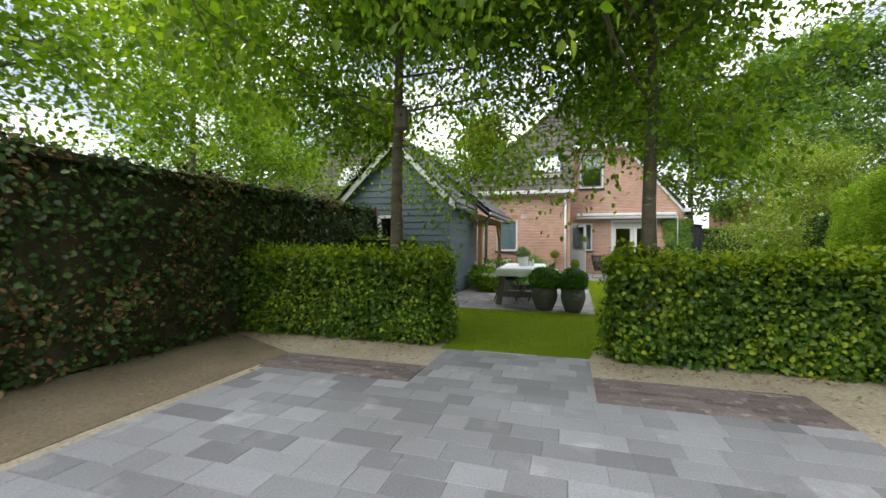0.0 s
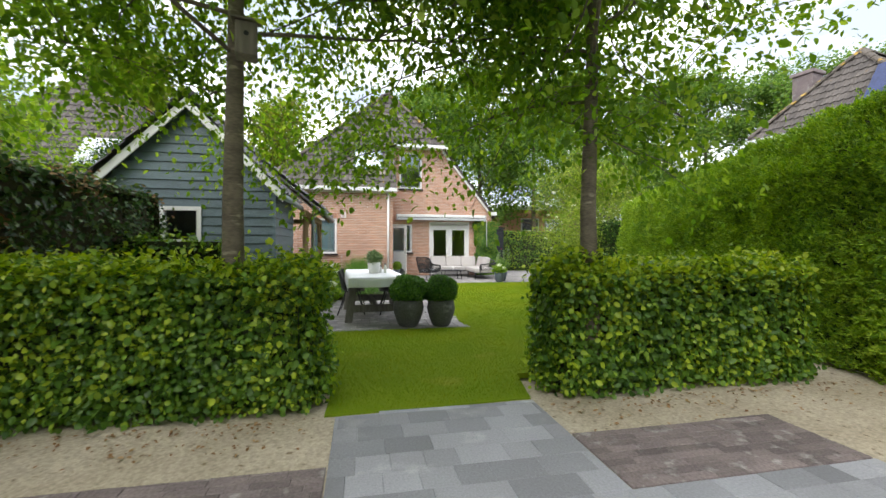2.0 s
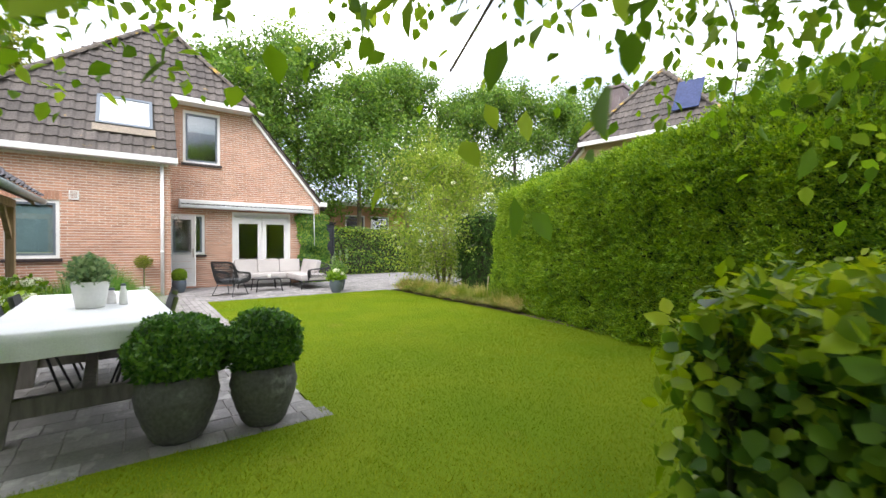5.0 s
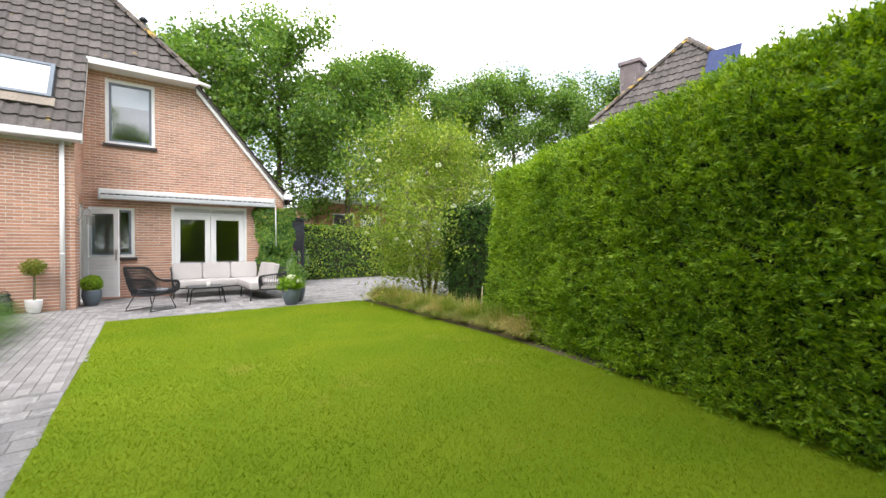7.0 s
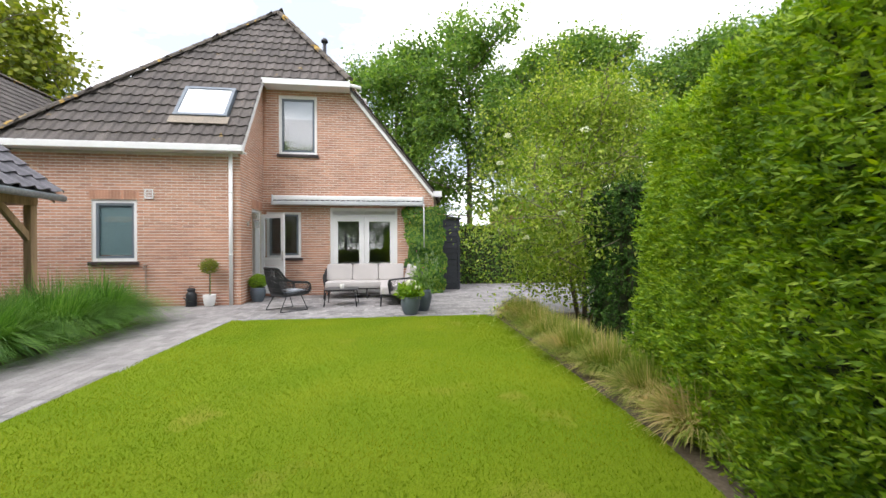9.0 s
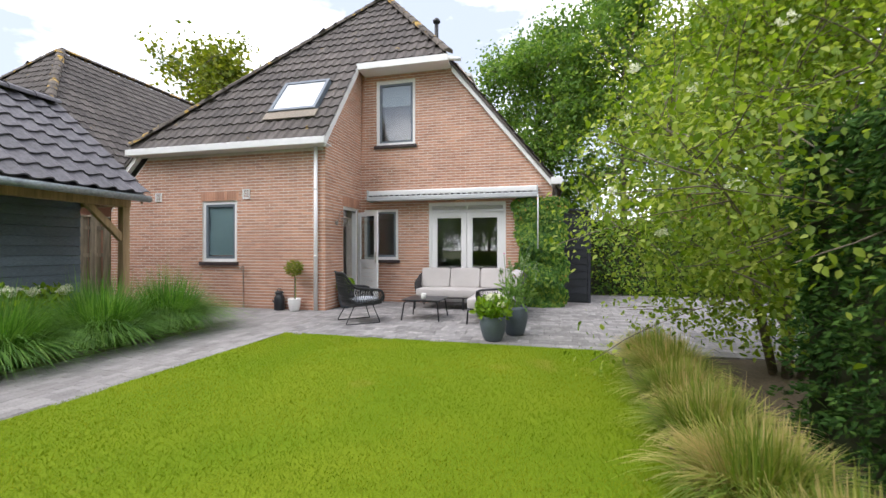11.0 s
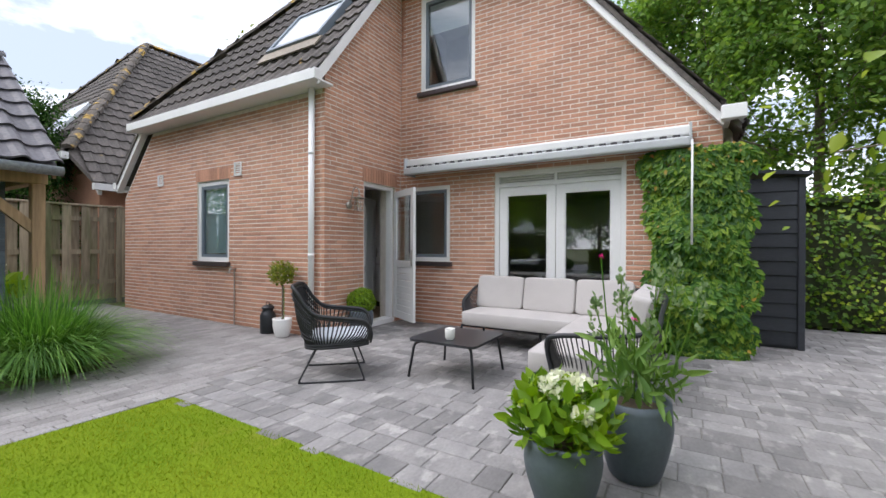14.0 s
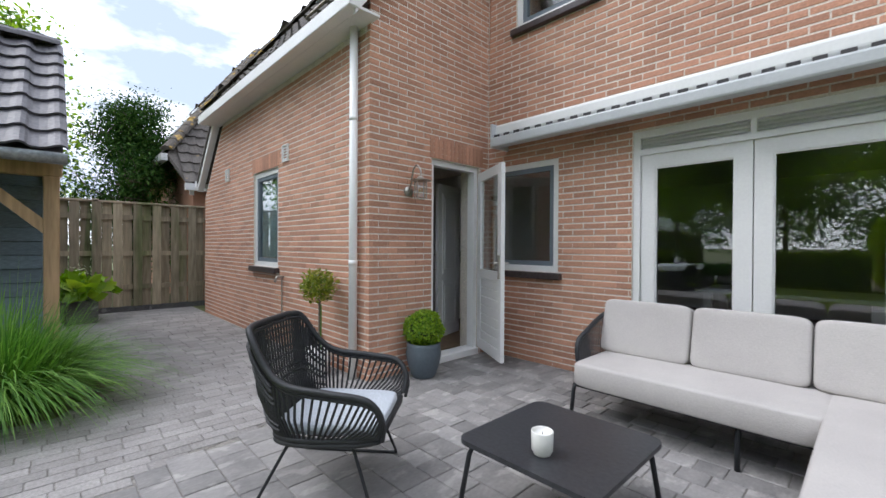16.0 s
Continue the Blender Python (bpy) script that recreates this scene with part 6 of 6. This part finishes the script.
    for y in (-0.72, 0.72):
        for s in (-1, 1):
            part("leg", Geo().prism([(s * 0.46 - 0.06, y - 0.05, 0.0), (s * 0.46 + 0.06, y - 0.05, 0.0), (s * 0.36 + 0.06, y - 0.05, 0.715), (s * 0.36 - 0.06, y - 0.05, 0.715)], (0, 0.1, 0)), TABLEWOOD, t)
        part("crossbar", Geo().rbox(-0.44, 0.44, y - 0.035, y + 0.035, 0.16, 0.28, 0.006, 1), TABLEWOOD, t)
        part("top_bar", Geo().rbox(-0.40, 0.40, y - 0.035, y + 0.035, 0.63, 0.715, 0.006, 1), TABLEWOOD, t)
    part("stretcher", Geo().rbox(-0.04, 0.04, -0.69, 0.69, 0.17, 0.27, 0.006, 1), TABLEWOOD, t)
    # cloth
    nx, ny, hx, hy = 28, 56, 0.47, 1.19
    drop, vs = 0.15, []
    cloth = thing("tablecloth", "white linen tablecloth hanging over the table edge", "tablecloth", at=pose(-0.93, 9.13, 0, 0, 0, 3))
    for j in range(ny + 1):
        for i in range(nx + 1):
            u, v = -(hx + drop) + 2 * (hx + drop) * i / nx, -(hy + drop) + 2 * (hy + drop) * j / ny
            ox, oy = max(abs(u) - hx, 0), max(abs(v) - hy, 0)
            x, y = math.copysign(min(abs(u), hx), u), math.copysign(min(abs(v), hy), v)
            wob = 0.012 * math.sin(v * 21) * ox / drop + 0.012 * math.sin(u * 23 + 1) * oy / drop
            z = 0.762 - max(ox, oy) - 0.35 * min(ox, oy)
            x += math.copysign(ox * 0.12 + wob, u) if ox else 0
            y += math.copysign(oy * 0.12 + wob, v) if oy else 0
            vs.append((x, y, z + 0.0015 * math.sin(u * 9 + v * 5)))
    fs = [(j * (nx + 1) + i, j * (nx + 1) + i + 1, (j + 1) * (nx + 1) + i + 1, (j + 1) * (nx + 1) + i) for j in range(ny) for i in range(nx)]
    part("cloth", Geo().add(vs, fs), CLOTH, cloth, smooth=True)
    # chairs
    ch = thing("dining_chair", "black shell chair with four thin metal legs", "chair", group="chairs round the dining table", at=pose(-1.30, 9.32, 0, 0, 0, 0))
    vs, n1, n2 = [], 12, 12
    for j in range(n2 + 1):
        s = j / n2
        for i in range(n1 + 1):
            u = -1 + 2 * i / n1
            if s < 0.55:
                x, z = 0.22 - 0.40 * s / 0.55, 0.44 - 0.02 * math.sin(s / 0.55 * math.pi)
            else:
                q = (s - 0.55) / 0.45
                x, z = -0.18 - 0.09 * q, 0.44 + 0.34 * q
            wd = 0.23 * (1 - 0.12 * max(0, (s - 0.8) / 0.2))
            vs.append((x + 0.05 * u * u * (1 if s > 0.5 else 0), u * wd, z + 0.06 * abs(u) ** 3 * (1 if 0.15 < s < 0.6 else 0.3)))
    fs = [(j * (n1 + 1) + i, j * (n1 + 1) + i + 1, (j + 1) * (n1 + 1) + i + 1, (j + 1) * (n1 + 1) + i) for j in range(n2) for i in range(n1)]
    low = [(x - 0.004, y, z - 0.014) for x, y, z in vs]
    k = len(vs)
    shell = Geo().add(vs + low, fs + [tuple(q + k for q in f[::-1]) for f in fs])
    part("shell", shell, TABLETOP, ch, smooth=True)
    for sx in (-1, 1):
        for sy in (-1, 1):
            part("leg", Geo().tube([(sx * 0.10 - 0.02, sy * 0.12, 0.425), (sx * 0.24 - 0.02, sy * 0.23, 0.0)], 0.010, 8), BLACKROD, ch, smooth=True)
    part("under_frame", Geo().tube([(-0.12, -0.12, 0.42), (0.08, -0.12, 0.42), (0.08, 0.12, 0.42), (-0.12, 0.12, 0.42)], 0.009, 6, closed=True), BLACKROD, ch)
    for x, y, a in ((-1.28, 10.0, 3), (-0.60, 9.22, 182), (-0.56, 9.88, 178)):
        copy_thing(ch, pose(x, y, 0, 0, 0, a))
    # on the cloth
    hp = thing("herb_pot", "white pot with a grey-green herb on the table", "potted plant", at=pose(-0.92, 8.93, 0.765))
    part("pot", Geo().lathe([(0.085, 0.0), (0.092, 0.01), (0.118, 0.19), (0.12, 0.20), (0.11, 0.20), (0.105, 0.17)], sides=28), POTWHITE, hp, smooth=True)
    dome("leaves", hp, (0, 0, 0.26), (0.15, 0.15, 0.13), 900, 0.04, HERBLEAF, 71, fill=0.2, up=0.8)
    for k, (x, y, h, r) in enumerate(((-0.72, 8.98, 0.15, 0.028), (-0.80, 9.1, 0.11, 0.035))):
        b = thing("table_bottle", "small white bottle on the tablecloth", "bottle", at=pose(x, y, 0.765))
        part("bottle", Geo().lathe([(r, 0), (r * 1.05, 0.01), (r, h * 0.7), (r * 0.6, h * 0.85), (r * 0.6, h)], sides=16), POTWHITE, b, smooth=True)
        part("cap", Geo().lathe([(r * 0.65, h), (r * 0.65, h + 0.015), (r * 0.3, h + 0.02)], sides=12), POTBLUE, b)


dining()


# ---- pots ----
HERBLEAF2 = leaf_mat("stem_leaf", (0.07, 0.15, 0.03), (0.14, 0.25, 0.05), (0.24, 0.36, 0.09), 0.5, 0.35)


def pot(name, label, x, y, r_top, r_mid, r_low, h, material, ribs=False, group=""):
    p = thing(name, label, "potted plant", group=group, at=pose(x, y, 0))
    prof = [(r_low * 0.9, 0.0), (r_low, 0.012)]
    for k in range(1, 11):
        f = k / 10
        r = r_low + (r_mid - r_low) * math.sin(f * math.pi * 0.62) / math.sin(math.pi * 0.62) if f < 0.75 else r_mid + (r_top - r_mid) * (f - 0.75) / 0.25
        prof.append((r + (0.003 if ribs and k % 2 else 0), h * f))
    prof += [(r_top - 0.02, h), (r_top - 0.028, h - 0.05)]
    part("pot", Geo().lathe(prof, sides=32), material, p, smooth=True)
    part("earth", Geo().lathe([(r_top - 0.035, h - 0.06), (r_top - 0.035, h - 0.045), (0.02, h - 0.035)], sides=20), SOIL, p)
    return p


p = pot("box_ball_pot", "round clipped box ball in a grey fibre-clay pot", -0.42, 7.92, 0.222, 0.234, 0.14, 0.42, POTGREY, True, "box balls by the table")
dome("foliage", p, (0, 0, 0.555), (0.275, 0.275, 0.225), 9000, 0.034, BOXLEAF, 81, fill=0.8)
# solid dark ball under the leaves, painting the shade within the bush
part("shaded_core", superpad(Geo(), (0, 0, 0.54), (0.22, 0.22, 0.18), 1.0, 16, 10), SHADECORE, p)
p = pot("box_ball_pot", "round clipped box ball in a slightly slimmer grey fibre-clay pot", 0.09, 7.86, 0.2, 0.215, 0.13, 0.41, POTGREY, True, "box balls by the table")
dome("foliage", p, (0, 0, 0.55), (0.245, 0.245, 0.22), 8000, 0.034, BOXLEAF, 82, fill=0.8)
# same dark filling, standing in for shade between the leaves
part("shaded_core", superpad(Geo(), (0, 0, 0.54), (0.195, 0.195, 0.175), 1.0, 16, 10), SHADECORE, p)
p = pot("box_ball_pot", "clipped box ball in a blue-grey pot beside the back door", 0.27, 17.82, 0.16, 0.168, 0.11, 0.33, POTBLUE)
dome("foliage", p, (0, 0, 0.46), (0.175, 0.175, 0.165), 3500, 0.028, FRESHLEAF, 83, fill=0.8)
# dark filling again, shade put in as colour
part("shaded_core", superpad(Geo(), (0, 0, 0.45), (0.14, 0.14, 0.13), 1.0, 14, 8), SHADECORE, p)
p = pot("hydrangea_pot", "cream hydrangea with fresh leaves in a blue-grey pot", 3.66, 15.37, 0.172, 0.176, 0.115, 0.33, POTBLUE)
dome("leaves", p, (0, 0, 0.42), (0.23, 0.23, 0.15), 620, 0.085, FRESHLEAF, 84, fill=0.35, up=0.6, width=0.5)
for k, (x, y, z, r) in enumerate(((-0.02, -0.02, 0.57, 0.07), (0.07, 0.02, 0.56, 0.06), (0.12, -0.14, 0.50, 0.03))):
    dome("flower_head", p, (x, y, z), (r, r, r * 0.75), 260, 0.026, PETAL, 85 + k, fill=0.8, width=0.9)
p = pot("flower_pot", "tall pot of leafy stems with pink flowers, blue-grey glaze", 3.92, 15.84, 0.178, 0.185, 0.125, 0.41, POTBLUE)
dome("leaves", p, (0, 0, 0.55), (0.23, 0.23, 0.24), 230, 0.12, HERBLEAF2, 90, fill=0.15, up=0.7, width=0.24)
for k in range(9):
    a, r = k * 2.4, 0.05 + 0.02 * k
    tip = (r * 1.5 * math.cos(a), r * 1.5 * math.sin(a), 0.80 + 0.045 * ((k * 5) % 9))
    part("stem", Geo().tube(smooth_path([(r * 0.4 * math.cos(a), r * 0.4 * math.sin(a), 0.42), (r * math.cos(a), r * math.sin(a), 0.62), tip], 4), 0.004, 5), VINELEAF, p)
    if k not in (2, 7):
        dome("flower_spike", p, (tip[0], tip[1], tip[2] - 0.08), (0.03, 0.03, 0.14), 46, 0.035, HERBLEAF, 91 + k, fill=0.4, up=1.0)
    else:
        dome("blossom", p, tip, (0.011, 0.011, 0.008), 10, 0.013, PINK, 91 + k, fill=0.4, width=0.8)
p = pot("standard_tree_pot", "small round-headed standard tree in a white pot", -0.51, 17.13, 0.125, 0.12, 0.085, 0.25, POTWHITE)
part("stem", Geo().tube([(0, 0, 0.2), (0.005, 0, 0.72)], 0.011, 8), BARK, p, smooth=True)
part("tie_stake", Geo().tube([(0.02, 0.01, 0.2), (0.02, 0.01, 0.68)], 0.006, 6), VINELEAF, p)
dome("crown", p, (0, 0, 0.85), (0.17, 0.17, 0.16), 900, 0.045, YELLOWLEAF, 101, fill=0.35, width=0.4)
can = thing("milk_can", "black metal lidded can standing by the wall", "can", at=pose(-0.90, 17.2, 0))
part("body", Geo().lathe([(0.10, 0), (0.105, 0.01), (0.105, 0.25), (0.085, 0.29), (0.07, 0.31), (0.07, 0.34)], sides=24), BLACKROD, can, smooth=True)
part("lid", Geo().lathe([(0.085, 0.34), (0.085, 0.36), (0.06, 0.385), (0.02, 0.395)], sides=20), BLACKROD, can)
part("handle", Geo().tube(smooth_path([(-0.04, 0, 0.39), (-0.03, 0, 0.43), (0.03, 0, 0.43), (0.04, 0, 0.39)], 5), 0.006, 6), BLACKROD, can)
part("spout", Geo().tube([(-0.10, 0, 0.12), (-0.16, 0.0, 0.2)], 0.012, 6), BLACKROD, can)
pl = thing("hosta_planter", "square dark planter with a broad-leaved green hosta", "potted plant", at=pose(-5.55, 15.55, 0, 0, 0, 8))
part("planter", Geo().rbox(-0.24, 0.24, -0.2, 0.2, 0, 0.36, 0.015, 2), POTGREY, pl)
dome("leaves", pl, (0, 0, 0.44), (0.40, 0.36, 0.20), 150, 0.22, FRESHLEAF, 103, fill=0.5, up=0.3, width=0.6, bottom=-0.2)
dome("flower", pl, (0.0, 0, 0.85), (0.2, 0.15, 0.1), 30, 0.03, PETAL, 104, fill=0.3)
part("stem", Geo().tube([(0, 0, 0.36), (0.05, 0, 0.85)], 0.004, 5), VINELEAF, pl)

nb_box = thing("nesting_box", "small weathered wooden nesting box on the tree trunk", "nesting box", at=pose(-2.0, 4.80, 2.65, 0, 0, 12))
part("box", Geo().rbox(-0.075, 0.075, -0.09, 0.07, 0, 0.24, 0.006, 1), GREYWOOD, nb_box)
part("roof", Geo().prism([(-0.10, -0.13, 0.235), (-0.10, 0.08, 0.29), (-0.10, 0.08, 0.305), (-0.10, -0.13, 0.25)], (0.2, 0, 0)), GREYWOOD, nb_box)
# thin black disc paints the dark of the entrance; the box is closed
part("hole_shade", Geo().tube([(0, -0.092, 0.15), (0, -0.089, 0.15)], 0.018, 12), BLACKROD, nb_box)
box = thing("storage_box", "low grey garden storage box behind the hedge", "box", at=pose(-4.1, 6.8, 0))
part("body", Geo().rbox(-0.7, 0.6, -0.35, 0.35, 0, 0.94, 0.02, 2), GREYWOOD, box)
part("lid", Geo().rbox(-0.74, 0.64, -0.39, 0.39, 0.945, 1.0, 0.015, 2), GREYWOOD, box)

# ---- plants of the beds ----
for k, (x, y, r) in enumerate([(-1.2, 12.85, 1.0), (-1.16, 13.9, 1.06), (-1.2, 14.9, 1.08), (-1.25, 11.85, 0.9), (-2.1, 14.5, 0.8)]):
    f = thing("fountain_grass", "arching clump of green fountain grass in the bed", "ornamental grass", group="fountain grass in the bed")
    blades("blades", f, [(x + 0.1 * math.cos(a), y + 0.1 * math.sin(a), 0.0) for a in range(6)], 4200, 0.98 * r, 0.011, REED, 110 + k, spread=0.9, base=0.12, droop=1.08, flare=0.5)
rng = random.Random(7)
for k in range(8):
    y = 10.15 + k * 0.64
    x = 5.0 + (y - 10.2) * 0.05 + 0.27 + rng.uniform(-0.07, 0.07)
    f = thing("bed_grass", "straw-tinged clump of low ornamental grass along the lawn", "ornamental grass", group="low grasses along the lawn")
    blades("blades", f, [(x + 0.06 * math.cos(a), y + 0.06 * math.sin(a), 0.0) for a in range(6)], 2600, rng.uniform(0.42, 0.52), 0.0095, SEDGE, 130 + k, spread=0.85, base=0.08, droop=1.05, flare=0.65)
for k, (x, y, s) in enumerate([(-2.2, 11.0, 0.4), (-1.9, 11.5, 0.45), (-2.4, 12.4, 0.45), (-2.1, 13.2, 0.5), (-2.6, 14.2, 0.45), (-1.9, 10.6, 0.3)]):
    f = thing("hydrangea", "leafy yellow-green plant with cream flower heads beside the shed", "shrub", group="leafy plants by the shed")
    dome("leaves", f, (x, y, s * 0.75), (s, s, s * 0.8), 900, 0.085, FRESHLEAF, 150 + k, fill=0.4, up=0.5)
    if k > 0:
        for j in range(5):
            a = j * 1.26 + k
            dome("flower_head", f, (x + s * 0.6 * math.cos(a), y + s * 0.6 * math.sin(a), s * 1.42), (0.07, 0.07, 0.05), 120, 0.028, PETAL, 160 + k * 6 + j, fill=0.7, width=0.9)
for x, y, h, lx, label in ((5.62, 11.55, 0.56, 0.03, "pale bamboo cane standing upright in the bed"), (5.70, 11.5, 0.50, 0.07, "pale bamboo cane leaning a little in the bed")):
    cane = thing("garden_cane", label, "cane", group="canes in the bed")
    part("stick", Geo().tube([(x, y, -0.02), (x + lx * 0.5, y, h * 0.5), (x + lx, y - 0.01, h)], 0.009, 8), CANE, cane, smooth=True)
    part("knot", Geo().tube([(x + lx * 0.5, y, h * 0.5 - 0.008), (x + lx * 0.5, y, h * 0.5 + 0.008)], 0.011, 8), CANE, cane, smooth=True)
# vine on the house corner
v = thing("vine", "green climbing vine covering the brick corner", "climbing plant")
nr = np.random.default_rng(5)
n = 3000
xx, zz = nr.uniform(3.66, 4.92, n), nr.uniform(0.04, 2.36, n)
lim = 0.40 + 0.09 * np.clip(zz, 0, 1) + 0.05 * np.sin(zz * 3.1 + 0.6) + 0.05 * np.sin(zz * 9.0) - 0.3 * np.clip(zz - 2.05, 0, 1) + 0.06 * nr.random(n)
ok = np.abs(xx - 4.27 - 0.03 * np.sin(zz * 2.0)) < lim
c = np.stack([xx, np.zeros(n), zz], 1)[ok]
bulge = 0.12 + 0.10 * lumps(c, 4.0, 3) + 0.10 * nr.random(len(c))
c[:, 1] = YM - 0.03 - np.clip(bulge, 0.03, 1) * np.cos(np.clip((c[:, 0] - 4.29) / 0.62, -1, 1) * 1.3)
ang = np.tile(np.array([-1.05, -0.5, 0.0, 0.5, 1.05]), len(c))
pp = np.repeat(c, 5, 0)
tilt = np.repeat(nr.normal(size=len(c)) * 0.35, 5)
dd = np.stack([np.sin(ang + tilt), np.full(len(pp), -0.30), -np.cos(ang + tilt) * 0.9], 1) + rand_unit(nr, len(pp)) * 0.18
Lv = np.tile(np.array([0.7, 0.92, 1.0, 0.92, 0.7]), len(c)) * np.repeat(nr.uniform(0.06, 0.125, len(c)), 5)
part("leaves", leaves_mesh("leaves", pp, dd, np.array([0, -1.0, 0.45]) + rand_unit(nr, len(pp)) * 0.3, Lv, Lv * 0.46, VINELEAF, bend=0.25), VINELEAF, v, kind="stuff")
tip = nr.choice(np.flatnonzero((np.abs(c[:, 0] - 4.29) > 0.40) | (c[:, 2] > 2.1)), 90)
Lt = nr.uniform(0.035, 0.07, 90)
part("young_shoots", leaves_mesh("young_shoots", c[tip] + np.array([0, -0.03, 0.0]), rand_unit(nr, 90), np.array([0, -1.0, 0.3]) + rand_unit(nr, 90) * 0.4, Lt, Lt * 0.5, SHOOT), SHOOT, v, "orange-tinged young shoots", kind="stuff")
for k in range(4):
    x = 4.05 + k * 0.16
    part("stem", Geo().tube(smooth_path([(x, YM - 0.03, 0), (x + 0.05, YM - 0.04, 0.8), (x - 0.06, YM - 0.04, 1.6), (x + 0.03, YM - 0.03, 2.2)], 5), 0.010, 6), BARK, v)
# dark slab behind the vine leaves, painting the shade between them
part("inside", Geo().rbox(3.94, 4.66, YM - 0.07, YM - 0.012, 0.0, 2.12, 0.02, 2), SHADECORE, v)

# flower spikes of the shrub
for k in range(16):
    a, z = 2.2 + k * 0.21, 1.2 + 0.17 * ((k * 7) % 12)
    r = 1.55 - 0.12 * abs(z - 1.9)
    dome("flower_spike", sh, (6.62 + r * math.cos(a), 14.5 + r * math.sin(a) * 0.9, z), (0.05, 0.09, 0.03), 90, 0.022, PETAL, 200 + k, fill=0.4, width=0.9)

# fallen leaves on the soil
nr = np.random.default_rng(15)
n = 950
s = nr.random(n)
q = np.where((s < 0.5)[:, None], np.stack([-4.25 + 1.1 * nr.random(n) ** 2, -2 + 6.5 * nr.random(n)], 1),
             np.where((s < 0.75)[:, None], np.stack([nr.uniform(0.3, 3.4, n), 4.5 - 0.5 * nr.random(n) ** 2], 1), np.stack([nr.uniform(-4.2, -1.5, n), 4.58 - 0.45 * nr.random(n) ** 2], 1)))
pp = np.concatenate([q, nr.uniform(-0.004, 0.006, (n, 1))], 1)
dd = rand_unit(nr, n) * np.array([1, 1, 0.15])
L = nr.uniform(0.018, 0.042, n)
tagged(new("fallen_leaves", leaves_mesh("fallen_leaves", pp, dd, np.array([0, 0, 1.0]) + rand_unit(nr, n) * 0.3, L, L * 0.6, DRYLEAF)), "dry brown fallen leaves on the soil along the hedges", "leaf litter", kind="stuff")

# ---- grass blades of the lawn ----
nr = np.random.default_rng(9)
n = 560000
q = np.stack([nr.uniform(-3.8, 5.2, n), 4.6 + 10.6 * nr.random(n)], 1)
ex, ey = np.array([p[0] for p in LAWN_EDGE]), np.array([p[1] for p in LAWN_EDGE])
ins = np.zeros(n, bool)
for i in range(len(ex)):
    j = (i + 1) % len(ex)
    if ey[i] != ey[j]:
        ins ^= ((ey[i] > q[:, 1]) != (ey[j] > q[:, 1])) & (q[:, 0] < (ex[j] - ex[i]) * (q[:, 1] - ey[i]) / (ey[j] - ey[i]) + ex[i])
q = q[ins]
n = len(q)
base = np.concatenate([q, np.zeros((n, 1))], 1)
a = nr.random(n) * 6.283
h = nr.uniform(0.010, 0.022, n)[:, None]
side = np.stack([np.cos(a), np.sin(a), np.zeros(n)], 1) * 0.002
ln = np.concatenate([nr.normal(size=(n, 2)) * 0.55, np.ones((n, 1))], 1)
V = np.stack([base - side, base + side, base + ln * h], 1).reshape(-1, 3)
F = np.arange(n * 3).reshape(-1, 3)
lawn_grass = tagged(new("lawn_grass", quads_mesh("lawn_grass", V, F, BLADE)), "short mown green grass blades of the lawn", "grass", kind="stuff")


# ---- paving ----
pave("driveway", [(-2.84, -7), (1.84, -7), (1.84, 3.36), (-2.84, 3.36)], 0.2, [0.2, 0.3, 0.3, 0.4], DRIVE, DRIVES, "smooth grey concrete pavers in mixed lengths", near=lambda x, y: y > 1.2, seed=4, joint=0.0015, bedding=DRIVES, piece="paving_stone")
pave("garden_step", [(-1.34, 3.36), (0.22, 3.36), (0.22, 4.62), (-1.34, 4.58)], 0.2, [0.2, 0.3, 0.4], DRIVE, DRIVES, "grey concrete pavers leading to the lawn", near=lambda x, y: True, seed=5, joint=0.0015, bedding=DRIVES, piece="paving_stone")
pave("brick_strip", [(-2.92, 3.37), (-1.35, 3.37), (-1.35, 3.88), (-2.96, 3.88)], 0.07, [0.2], REDCLINK, REDCLINK, "worn red-brown clinker strip", seed=6, joint=0.002, bedding=REDCLINK)
pave("brick_strip", [(0.23, 3.37), (1.84, 3.37), (1.84, 4.02), (0.23, 3.98)], 0.07, [0.2], REDCLINK, REDCLINK, "worn red-brown clinker strip", seed=7, joint=0.002, bedding=REDCLINK)
pave("terrace", [(0.62, 15.2), (9.5, 15.12), (9.5, 21.6), (4.55, 21.6), (4.55, 19.0), (0.06, 19.0), (0.06, 17.3)], 0.205, [0.155, 0.205, 0.31], PAVER, PAVERS, "weathered grey-beige tumbled concrete terrace tiles", near=lambda x, y: 0.3 < x < 4.2 and y < 18.3, seed=8, joint=0.005, rows=[0.205, 0.205, 0.155])
pave("dining_terrace", [(-2.7, 7.70), (0.45, 7.66), (0.53, 11.2), (-2.7, 11.2)], 0.205, [0.205, 0.31], PAVER, PAVERS, "weathered grey-beige concrete tiles under the dining table", near=lambda x, y: y < 10.2, seed=9)
pave("garden_path", [(-0.77, 11.2), (0.53, 11.2), (0.61, 15.2), (0.05, 17.33), (-6.4, 17.33), (-6.4, 15.1), (-2.5, 15.25), (-1.5, 15.65), (-0.77, 15.2)], 0.1, [0.205], CLINKER, CLINKER, "grey tumbled clinker garden path", along="y", seed=10, joint=0.005)
